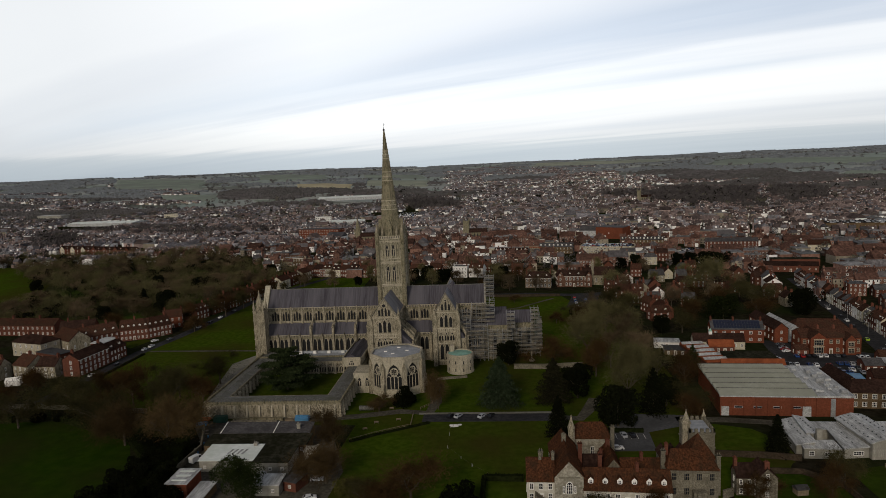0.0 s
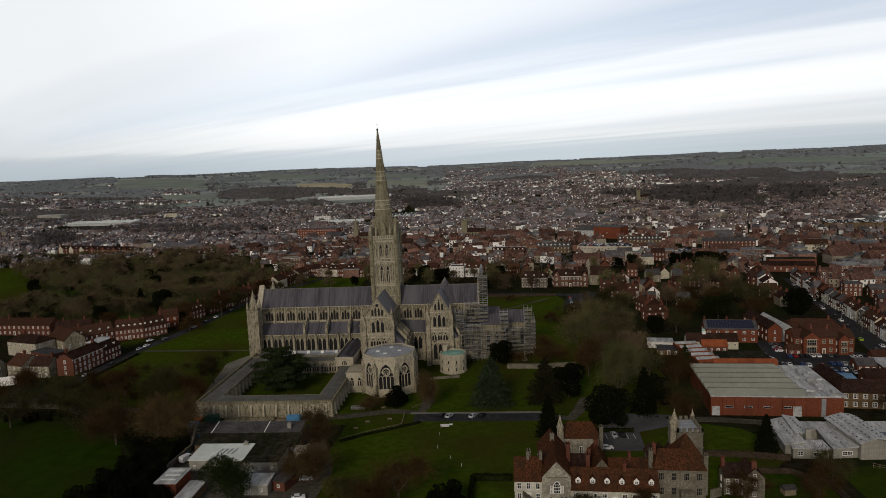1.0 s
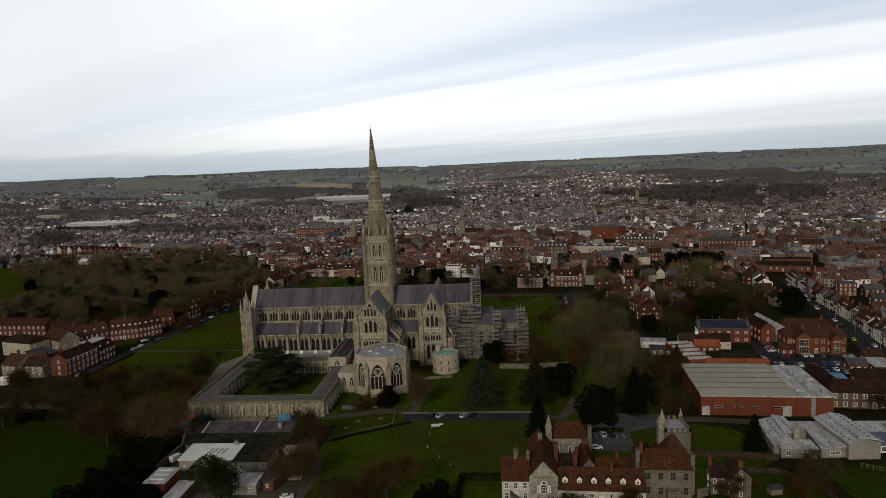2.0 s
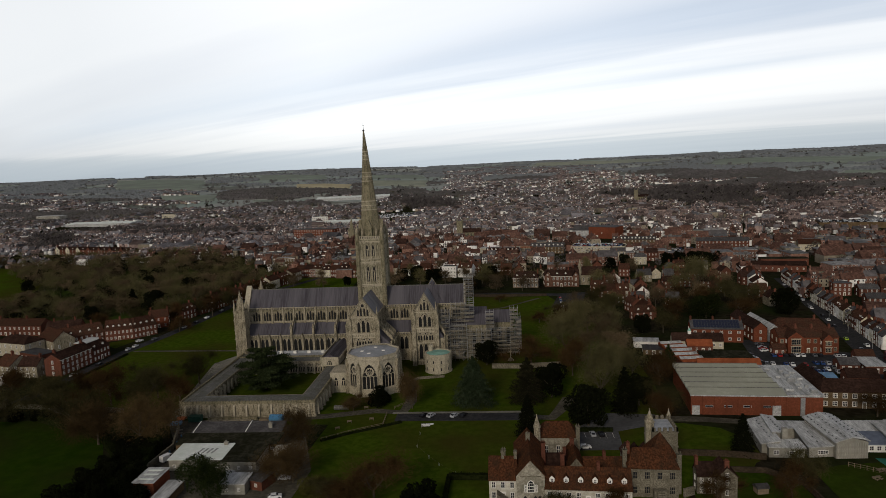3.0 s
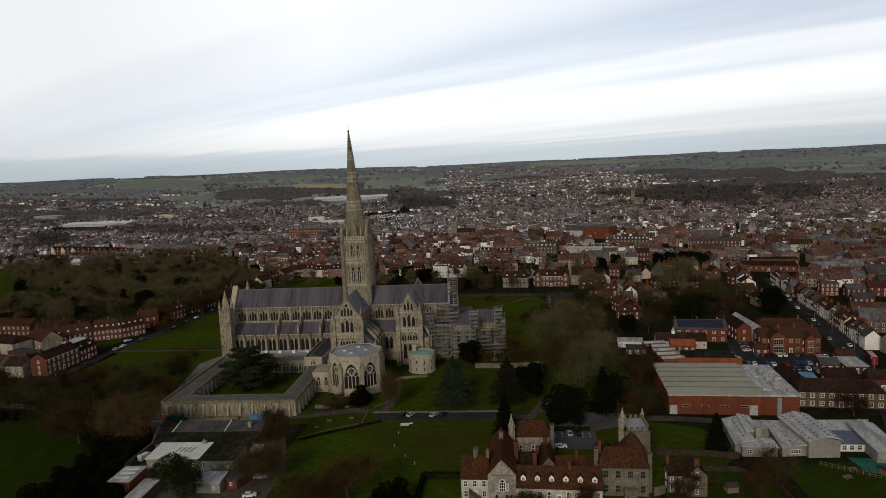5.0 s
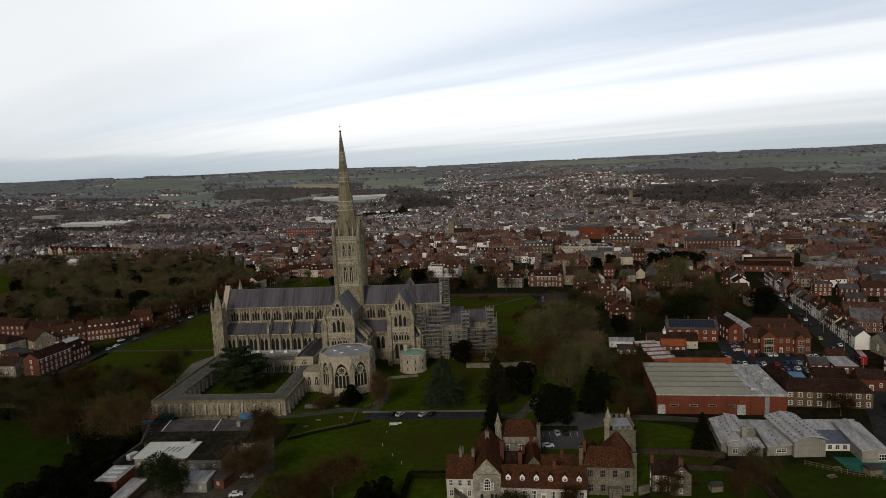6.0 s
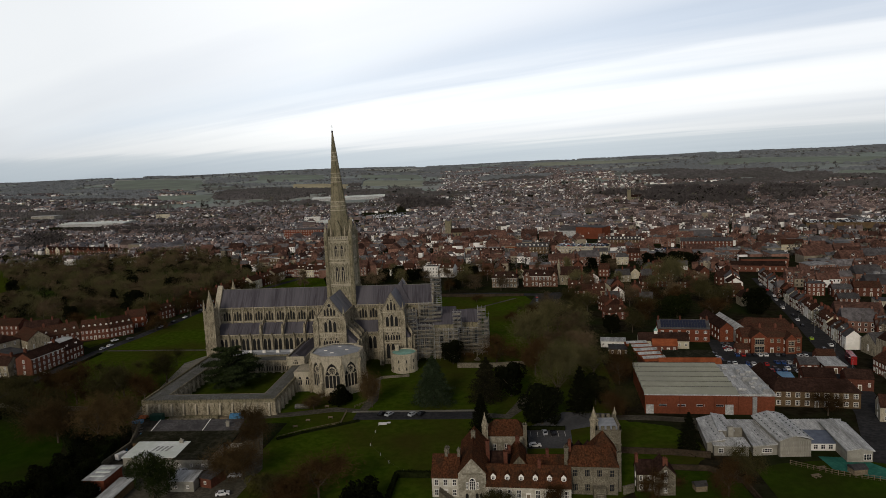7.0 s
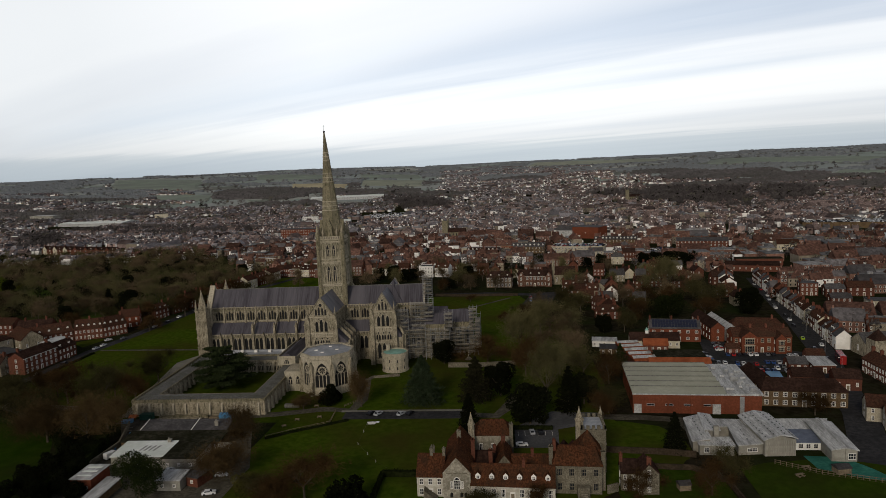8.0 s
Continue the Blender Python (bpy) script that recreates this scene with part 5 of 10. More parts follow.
def town_thing(x, y, yaw, ln, dp, he, hr, wm, rm, q):
    """A town house near the close: wall, roof, chimney and windows as parts."""
    kinds = {0: "brick", 1: "white rendered", 2: "stone"}
    t = thing("house", "small " + kinds[wm] + (" house with a slate roof" if rm == 3 else " house with a tile roof" if rm == 4 else " building with a flat roof"), "house", "town houses", rot(x, y, 0, yaw))
    whole = Geo()
    town_house(whole, 0, 0, 0, 0, ln, dp, he, hr, wm, rm, q, 2, rm == 5)
    for nm, keep in (("wall", (wm,)), ("roof", (rm,)), ("window", (6, 7)), ("chimney", (0,))):
        if nm == "chimney" and wm == 0:
            continue
        for side_ in ((-1, 1) if nm == "chimney" else (0,)):
            sub = Geo()
            for fc, mi in zip(whole.f, whole.m):
                if mi in keep and side_ * sum(whole.v[i][0] for i in fc) >= 0:
                    sub.poly([whole.v[i] for i in fc], mi)
            if sub.f:
                part(nm, sub, TOWN, t)


GA = radians(-7)
ca, sa = math.cos(GA), math.sin(GA)
for bi in range(-48, 62):
    for bj in range(-5, 84):
        ox, oy = bi * 60.0 + (bj % 3) * 9, bj * 45.0
        bx, by = ox * ca - oy * sa + 20, ox * sa + oy * ca + 290
        d = math.hypot(bx - 70, by + 350)
        if d > 4300 or not fan(bx, by):
            continue
        dens = 1.0 if d < 1500 else 0.9 if d < 2200 else 0.75
        th = math.degrees(math.atan2(bx - 70, by + 350))
        reach = 3500 if -4 < th < 10 else 2450 if 10 <= th < 20 else 2500 if th >= 20 else 3250 if th < -25 else 2050
        if d > reach + 300 * noise.noise((th / 7, 1.7, 0)) or d > 2000 and noise.noise((bx / 420, by / 420, 2.0)) < (-0.35 if -4 < th < 13 else -0.05):
            continue
        if q.random() > dens:
            continue
        centre = 1 - smooth(350, 900, math.hypot(bx - 220, by - 430))
        turn = q.choice((0, 0, 90)) + 26 * noise.noise((bx / 240, by / 240, 5.0)) + q.gauss(0, 4)
        big = q.random() < (0.06 if bx > 300 else 0.11) + 0.2 * centre
        style = q.random()
        for row in (-1, 1):
            s = -25.0
            while s < 25:
                ln = q.uniform(12, 26) if big else q.uniform(4.6, 9)
                s0, s = s, s + ln + (0.1 if style < .6 else q.uniform(0, 6))
                u, w = (s0 + ln / 2), row * (10.5 + q.gauss(0, 1.4))
                tr = radians(turn) + GA
                x = bx + u * math.cos(tr) - w * math.sin(tr)
                y = by + u * math.sin(tr) + w * math.cos(tr)
                if not in_town(x, y) or in_wood(x, y) or in_field(x, y) or q.random() < 0.10:
                    continue
                dd = math.hypot(x - 70, y + 350)
                st = q.random()
                he = (q.uniform(4.8, 6.8) + 3.0 * centre * q.random()) if dd < 1500 else q.uniform(4.2, 5.6)
                dp = q.uniform(6.4, 9) if not big else q.uniform(11, 18)
                flat = big and st < 0.6
                wm = q.choices((0, 1, 2), (0.70, 0.05, 0.25) if big else (0.58, 0.28, 0.14) if dd < 950 and x > 120 else (0.47, 0.38, 0.15))[0]
                rm = 5 if flat else q.choices((3, 4), (0.25, 0.75) if dd < 950 or x > 260 else (0.6, 0.4))[0]
                yaw = math.degrees(tr) + (180 if row > 0 else 0) + (90 if q.random() < .1 else 0)
                if dd < 720 and single < 150:
                    single += 1
                    town_thing(x, y, yaw, ln, dp, he, he + min(5.5, dp * q.uniform(.38, .5)), wm, rm, q)
                    continue
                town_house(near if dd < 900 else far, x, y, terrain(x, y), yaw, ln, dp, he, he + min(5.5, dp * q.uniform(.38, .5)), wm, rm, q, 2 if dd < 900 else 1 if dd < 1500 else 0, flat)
lone("town_houses", near, TOWN, "brick and rendered town houses with tile and slate roofs", "houses", kind="stuff")
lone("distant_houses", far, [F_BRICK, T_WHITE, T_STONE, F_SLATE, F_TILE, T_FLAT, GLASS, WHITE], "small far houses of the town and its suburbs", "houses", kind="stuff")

# ---- the cathedral ----
cath = thing("cathedral", "grey limestone cathedral with a tall central spire and lead roofs", "cathedral")
BAY = 5.93
WX0, WX1 = -68.5, -9.0
NAVE_BAYS = [-63.3 + BAY * i for i in range(10)]
Z_PAR, Z_RIDGE, Z_CL0, Z_AISLE = 28.2, 37.0, 19.6, 14.8


def side(sgn, y):
    return -sgn * y      # sgn 1: the south side


def vessel(x0, x1, bays, south, cl_holes=True):
    """One side of a high wall with its aisle: south is 1 or -1."""
    y_cl, y_ai = -7.0 * south, -13.5 * south
    p = ((x0, y_cl), (x1, y_cl)) if south > 0 else ((x1, y_cl), (x0, y_cl))
    q = ((x0, y_ai), (x1, y_ai)) if south > 0 else ((x1, y_ai), (x0, y_ai))

    def along(x):
        return x - x0 if south > 0 else x1 - x

    ch, ah = [], []
    for bx in bays:
        for k, top in ((-1.45, 25.2), (0, 26.3), (1.45, 25.2)):
            ch.append((along(bx + k), 1.0, 21.0, top - 1.0, top))
        for k in (-1.15, 1.15):
            ah.append((along(bx + k), 1.8, 5.9, 10.9, 12.7))
    g = Geo()
    pierced_wall(g, *p, 12.0, Z_PAR - 1.2, ch, 0.6)
    # corbel courses in darker stone, painting the recess shade under the parapets
    band(g, *p, Z_PAR - 1.75, Z_PAR - 1.2, 0.35, m=2)
    crest(g, *p, Z_PAR - 1.2, Z_PAR, 0.2, cap=1)
    band(g, *p, 20.5, 20.8, 0.18, m=1)
    hoods(g, *p, ch)
    crest(g, *p, Z_PAR - 2.2, Z_PAR - 1.6, 0.22, 0.9, 0.4, 0.1, 2)
    part("clerestory_wall", g, [STONE, STONE_PALE, STONE_DARK], cath)
    glaze(cath, *p, ch, 0.45)
    g = Geo()
    pierced_wall(g, *q, 0.0, Z_AISLE - 1.1, ah, 0.7)
    band(g, *q, Z_AISLE - 1.6, Z_AISLE - 1.1, 0.3, m=2)
    crest(g, *q, Z_AISLE - 1.1, Z_AISLE, 0.18, cap=1)
    band(g, *q, 0, 1.6, 0.35)
    band(g, *q, 5.4, 5.7, 0.18)
    hoods(g, *q, ah, 1)
    crest(g, *q, Z_AISLE - 2.0, Z_AISLE - 1.5, 0.2, 0.9, 0.4, 0.1, 2)
    part("aisle_wall", g, [STONE, STONE_PALE, STONE_DARK], cath)
    glaze(cath, *q, ah, 0.5)
    g = Geo()
    ya, yb = y_ai + 0.5 * south, y_cl - 0.02 * south
    pts = [(x0, ya, Z_AISLE - 0.7), (x1, ya, Z_AISLE - 0.7), (x1, yb, Z_CL0 + 0.2), (x0, yb, Z_CL0 + 0.2), (x0, ya, Z_AISLE - 1.4), (x1, ya, Z_AISLE - 1.4), (x1, yb, Z_AISLE - 1.4), (x0, yb, Z_AISLE - 1.4)]
    fc = [(0, 1, 2, 3), (4, 7, 6, 5), (0, 4, 5, 1), (1, 5, 6, 2), (3, 7, 4, 0)]
    g.solid(pts, fc if south > 0 else [f[::-1] for f in fc])
    part("aisle_roof", g, LEAD, cath)


B_AISLE = buttress_mesh(1.15, 1.7, 13.2, 2.6)
B_CLER = buttress_mesh(0.7, 0.55, 8.2, 1.0, 1)
B_BIG = buttress_mesh(2.2, 2.4, 26.0, 3.0, 3)
PIN_S = pinnacle_mesh(0.55, 2.0, 3.6)
PIN_M = pinnacle_mesh(0.72, 1.6, 4.2)
for s in (1, -1):
    vessel(WX0 + 1.5, -6.9, NAVE_BAYS[:-1], s)
    vessel(6.5, 48.5, [11.6, 17.2, 39.0, 44.6], s)
    ang = 0 if s > 0 else 180
    for i in range(10):
        x = NAVE_BAYS[i] + BAY / 2
        if x < -9:
            part("buttress", B_AISLE, None, cath, "", rot(x, -13.5 * s, 0, ang))
            part("buttress", B_CLER, None, cath, "", rot(x, -7.0 * s, 19.6, ang))
    for x in (14.4, 20.6, 41.8, 47.6):
        part("buttress", B_AISLE, None, cath, "", rot(x, -13.5 * s, 0, ang))
        part("buttress", B_CLER, None, cath, "", rot(x, -7.0 * s, 19.6, ang))

# flying buttresses over the nave aisle
gf = Geo()
gf.box(-.55, -14.6, 13.0, .55, -12.9, 18.6)
gf.solid([(-.7, -14.8, 18.6), (.7, -14.8, 18.6), (.7, -12.7, 18.6), (-.7, -12.7, 18.6), (0, -13.75, 21.4)], [(0, 1, 4), (1, 2, 4), (2, 3, 4), (3, 0, 4)])
gf.solid([(-.3, -12.9, 15.8), (.3, -12.9, 15.8), (.3, -12.9, 18.2), (-.3, -12.9, 18.2), (-.3, -7.0, 22.6), (.3, -7.0, 22.6), (.3, -7.0, 24.2), (-.3, -7.0, 24.2)], [(0, 1, 5, 4), (2, 3, 7, 6), (0, 4, 7, 3), (1, 2, 6, 5)])
FLYER = gf.mesh("flying_buttress", STONE)
for i in (3, 5, 7):
    part("flying_buttress", FLYER, None, cath, "", Matrix.Translation((NAVE_BAYS[i] + BAY / 2, 0, 0)))
g = Geo()
g.roof(WX0 + 1.0, -7.0, -6.7, 6.7, Z_PAR - 0.6, Z_RIDGE, t=0.6)
part("nave_roof", g, LEAD, cath, "dark streaked lead roof of the nave")
g = Geo()
g.roof(7.0, 48.6, -6.7, 6.7, Z_PAR - 0.6, Z_RIDGE, t=0.6)
part("choir_roof", g, LEAD, cath, "dark lead roof of the choir")
for x0, x1 in ((WX0 + 1, -7.5), (7.5, 48.6)):
    g = Geo()
    for k in range(int((x1 - x0) / 1.15)):
        x = x0 + 1.15 * (k + 0.5)
        for s in (1, -1):
            g.tube((x, -6.6 * s, Z_PAR - 0.5), (x, -0.05 * s, Z_RIDGE + 0.05), 0.035, n=4)
    tagged(part("roof_rolls", g, LEAD, cath, "lead rolls over the roof joints"), kind="stuff")
g = Geo()
for x0, x1 in ((WX0 + 1, -7.5), (7.5, 48.6)):
    g.box(x0, -0.22, Z_RIDGE - 0.15, x1, 0.22, Z_RIDGE + 0.22)
part("ridge_cap", g, LEAD_OLD, cath)
# east gable of the choir
g = Geo()
g.solid([(48.6, -7, 14), (48.6, 7, 14), (48.6, 7, 28.2), (48.6, -7, 28.2), (48.6, 0, 38.0), (49.5, -7, 14), (49.5, 7, 14), (49.5, 7, 28.2), (49.5, -7, 28.2), (49.5, 0, 38.0)],
        [(0, 1, 2, 4, 3), (9, 7, 6, 5, 8)[::-1], (5, 6, 7, 9, 8), (3, 4, 9, 8), (4, 2, 7, 9), (1, 6, 7, 2), (0, 3, 8, 5)])
part("gable", g, STONE, cath)

# west front: a screen with corner turrets
g = Geo()
g.box(-70.3, -15.4, 0, -67.0, 15.4, 22.0)
for z in (5.5, 10.5, 15.0, 19.5, 22.0):
    g.box(-70.6, -15.6, z - 0.25, -66.85, 15.6, z + 0.15)
g.solid([(-70.0, -8, 22), (-67.2, -8, 22), (-67.2, 8, 22), (-70.0, 8, 22), (-70, -7, 28.5), (-67.2, -7, 28.5), (-67.2, 7, 28.5), (-70, 7, 28.5), (-70, 0, 39.4), (-67.2, 0, 39.4)],
        [(0, 1, 5, 4), (1, 2, 6, 9, 5), (2, 3, 7, 6), (3, 0, 4, 8, 7), (4, 5, 9, 8), (6, 7, 8, 9)])
for z in range(6):
    for y in (-12.5, -10, -5, -2.5, 2.5, 5, 10, 12.5):
        g.box(-70.75, y - 0.55, 2.5 + z * 3.1, -70.3, y + 0.55, 4.9 + z * 3.1)
part("west_front", g, STONE_PALE, cath)
for s in (1, -1):
    g = Geo()
    y = -16.2 * s
    g.box(-71.0, y - 2.7, 0, -65.2, y + 2.7, 29.2)
    for z in (4.5, 9.5, 14.5, 19.5, 24.5, 29.2):
        g.box(-71.25, y - 2.95, z - 0.25, -64.95, y + 2.95, z + 0.2)
    for z in (5.2, 10.2, 15.2, 20.2, 25.2):
        for k in (-1.7, 0, 1.7):
            for yy in (y - 2.7 * s,):
                g.box(-68.1 + k - 0.62, yy - 0.22, z, -68.1 + k - 0.38, yy + 0.22, z + 3.6)
                g.box(-68.1 + k + 0.38, yy - 0.22, z, -68.1 + k + 0.62, yy + 0.22, z + 3.6)
    part("west_turret", g, STONE, cath)
    part("pinnacle", pinnacle_mesh(2.3, 0.4, 10.0), None, cath, "stone spirelet of the west front", rot(-68.1, y, 29.2, 0))
    for dx in (-2.4, 2.4):
        for dy in (-2.3, 2.3):
            part("pinnacle", PIN_S, None, cath, "", rot(-68.1 + dx, y + dy, 29.2, 0))


def transept(cx, half, yend, x_sides, aisle):
    """Both arms of a transept: gabled fronts, side walls and roofs."""
    for s in (1, -1):
        ye = -yend * s
        a, b = ((cx - half, ye), (cx + half, ye)) if s > 0 else ((cx + half, ye), (cx - half, ye))
        w = 2 * half
        low = [(half + k, 1.8, 3.0, 9.0, 10.9) for k in (-2.5, 0, 2.5)]
        mid = [(half + k, 1.0, 12.6, 14.4, 15.4) for k in (-3.4, -2.2, -0.6, 0.6, 2.2, 3.4)]
        cler = [(half + k, 1.5, 19.6, 23.6 + (0.8 if abs(k) < 1 else 0), 25.0 + (0.9 if abs(k) < 1 else 0)) for k in (-2.3, 0, 2.3)]
        gab = [(half + k, 1.05, 28.2, 30.2 + (0.8 if abs(k) < 1 else 0), 31.6 + (1.1 if abs(k) < 1 else 0)) for k in (-1.7, 0, 1.7)]
        if half > 7:
            gab = [(half + k, 1.0, 28.0, 30.4 + (0.5 if abs(k) < 1 else 0), 31.2 + (0.8 if abs(k) < 1 else 0)) for k in (-2.4, -0.85, 0.85, 2.4)]
        g = Geo()
        pierced_wall(g, a, b, 0, 11.4, low)
        pierced_wall(g, a, b, 11.4, 17.2, mid)
        pierced_wall(g, a, b, 17.2, 27.2, cler)
        for z in (2.4, 11.4, 17.2, 19.0, 27.2):
            band(g, a, b, z - 0.2, z + 0.2, 0.25, m=1)
        for hl in (low, mid, cler):
            hoods(g, a, b, hl, 1)
        crest(g, a, b, 17.3, 18.9, 0.12, 0.9, 0.3, 0.1, 1)
        part("front_wall", g, [STONE, STONE_PALE], cath)
        for hl in (low, mid, cler):
            glaze(cath, a, b, hl)
        oculi = [(-2.8, 16.2, .42), (0, 16.2, .42), (2.8, 16.2, .42), (-1.15, 26.2, .3), (1.15, 26.2, .3), (0, 33.2, .85 if half > 7 else .5)]
        for ox, oz, orad in oculi:
            go = Geo()
            n_ = 12
            go.poly([(math.cos(6.28319 * k / n_) * orad, -.03, math.sin(6.28319 * k / n_) * orad) for k in range(n_)], 0)
            ring(go, 0, 0, orad, .2, n_, 1)
            part("window", go, [LEADED, STONE_PALE], cath, "round window with a stone ring", rot(cx + (ox if s > 0 else -ox), ye, oz, 0 if s > 0 else 180))
        # gable with three lights
        g = Geo()
        zt = Z_RIDGE - 0.6
        d = 1 if s > 0 else -1
        gh = half - 0.9
        slope = (zt - 27.2) / gh

        def lim(xx):
            return zt - abs(xx) * slope

        xs = [-gh] + [h[0] - half + e * h[1] / 2 for h in gab for e in (-1, 1)] + [gh]
        for xa, xb in zip(xs, xs[1:]):
            mid_x = (xa + xb) / 2
            hole = [h for h in gab if abs(h[0] - half - mid_x) < 0.1]
            cuts = [xa, 0, xb] if xa < 0 < xb else [xa, xb]
            if not hole:
                for u, v in zip(cuts, cuts[1:]):
                    g.poly([(cx + d * u, ye, 27.2), (cx + d * v, ye, 27.2), (cx + d * v, ye, max(27.2, lim(v))), (cx + d * u, ye, max(27.2, lim(u)))])
            else:
                c, hw, sill, spring, apex = hole[0]
                g.poly([(cx + d * xa, ye, 27.2), (cx + d * xb, ye, 27.2), (cx + d * xb, ye, sill), (cx + d * xa, ye, sill)])
                ap = arch_pts(mid_x, hw, spring, min(apex, lim(abs(mid_x) + 0.3) - 0.3))
                for (ua, za), (ub, zb) in zip(ap, ap[1:]):
                    g.poly([(cx + d * ua, ye, za), (cx + d * ub, ye, zb), (cx + d * ub, ye, max(zb, lim(ub))), (cx + d * ua, ye, max(za, lim(ua)))])
                part("window", lancet(hw, spring - sill, ap[4][1] - sill), None, cath, "", rot(cx + d * mid_x, ye + 0.35 * s, sill, 0 if s > 0 else 180))
        # coping stones of the gable
        for sx in (-1, 1):
            q = [(cx + sx * (gh + 0.5), ye + k, 27.0) for k in (-0.25 * s, 0.9 * s)] + [(cx, ye + k, zt + 0.45) for k in (0.9 * s, -0.25 * s)]
            g.solid(q + [(x, y, z + 0.45) for x, y, z in q], [(0, 1, 2, 3), (4, 7, 6, 5), (0, 3, 7, 4), (1, 5, 6, 2), (0, 4, 5, 1)])
        part("gable", g, STONE, cath, "pointed stone gable with three lights")
        # side walls
        for sx in (-1, 1):
            xw = cx + sx * (half - 0.6)
            y0, y1 = -7.0 * s, ye
            if (sx < 0) == (s > 0):
                a2, b2 = (xw, y0), (xw, y1)
            else:
                a2, b2 = (xw, y1), (xw, y0)
            ln = abs(y1 - y0)
            hl = []
            n = max(1, int(ln / 6.2))
            for i in range(n):
                c = ln * (i + 0.5) / n
                hl += [(c + k, 0.95, 21.1, 24.0 + (1.0 if k == 0 else 0), 25.0 + (1.2 if k == 0 else 0)) for k in (-1.4, 0, 1.4)]
            g = Geo()
            pierced_wall(g, a2, b2, 0, Z_PAR - 1.2, hl)
            crest(g, a2, b2, Z_PAR - 1.2, Z_PAR, 0.18)
            hoods(g, a2, b2, hl)
            band(g, a2, b2, Z_PAR - 1.7, Z_PAR - 1.2, 0.35)
            part("side_wall", g, STONE, cath)
            glaze(cath, a2, b2, hl)
        g = Geo()
        g.M = pose(cx, 0, 0, 0, 0, -90 * s)
        g.roof(5.0, yend - 0.5, -half + 0.9, half - 0.9, Z_PAR - 0.6, Z_RIDGE - 0.2, t=0.6)
        part("transept_roof", g, LEAD_MID, cath)
        # corner buttress towers with spirelets
        for sx in (-1, 1):
            part("buttress", B_BIG, None, cath, "", rot(cx + sx * (half - 0.4), ye + 0.3 * s, 0, 0 if s > 0 else 180))
            part("pinnacle", PIN_M, None, cath, "", rot(cx + sx * (half - 0.5), ye + 0.8 * s, 26.0, 0))
        # eastern aisle
        if aisle:
            xa, xb = cx + half - 0.6, cx + half + aisle
            y0, y1 = -13.5 * s, ye + 0.8 * s
            g = Geo()
            lo, hi = min(y0, y1), max(y0, y1)
            g.box(xa, lo, 0, xb, hi, 13.6)
            g.box(xb - 0.6, lo, 13.6, xb + 0.15, hi, 14.8)
            part("transept_aisle", g, STONE, cath)
            g = Geo()
            g.solid([(xa, lo, 13.7), (xb - 0.6, lo, 13.7), (xb - 0.6, hi, 13.7), (xa, hi, 13.7), (xa, lo, 19.5), (xa, hi, 19.5)], [(0, 3, 2, 1), (1, 2, 5, 4), (0, 1, 4), (2, 3, 5), (3, 0, 4, 5)])
            part("aisle_roof", g, LEAD, cath)
            for k in range(3):
                yy = y0 + (y1 - y0) * (k + 0.35) / 3
                part("buttress", buttress_mesh(1.0, 1.4, 12.5, 2.2), None, cath, "", rot(xb, yy, 0, 90))
                gl = [(0, 1.2, 5.0, 9.0, 10.6)]
                part("window", lancet(1.5, 4.6, 6.2), None, cath, "", rot(xb + 0.03, yy - 2.6 * s, 5.0, 90))
                # flying buttress over the aisle
                gf = Geo()
                gf.solid([(xa, yy - 0.35, 21.5), (xa, yy + 0.35, 21.5), (xa, yy + 0.35, 23.2), (xa, yy - 0.35, 23.2), (xb, yy - 0.35, 14.0), (xb, yy + 0.35, 14.0), (xb, yy + 0.35, 16.6), (xb, yy - 0.35, 16.6)],
                         [(0, 1, 5, 4), (2, 3, 7, 6), (0, 4, 7, 3), (1, 2, 6, 5), (4, 5, 6, 7)])
                part("flying_buttress", gf, STONE, cath)


transept(-0.2, 7.4, 31.5, 7.4, 6.2)
transept(29.5, 6.2, 22.8, 6.2, 3.6)

g = Geo()
g.solid([(24.0, -7.5, 28.4), (37.6, -7.5, 28.4), (37.6, 7.5, 28.4), (24.0, 7.5, 28.4), (31.4, -1.2, 36.2), (32.6, -1.2, 36.2), (32.2, 0, 39.8)], [(0, 1, 5, 4), (4, 5, 6), (1, 2, 6, 5), (2, 3, 6), (3, 0, 4, 6)])
part("crossing_roof", g, LEAD, cath, "steep lead roof over the lesser crossing")
# stair turret beside the south transept
part("pinnacle", pinnacle_mesh(1.7, 22.5, 6.5), None, cath, "round stair turret", rot(-8.2, -28.5, 0, 0))

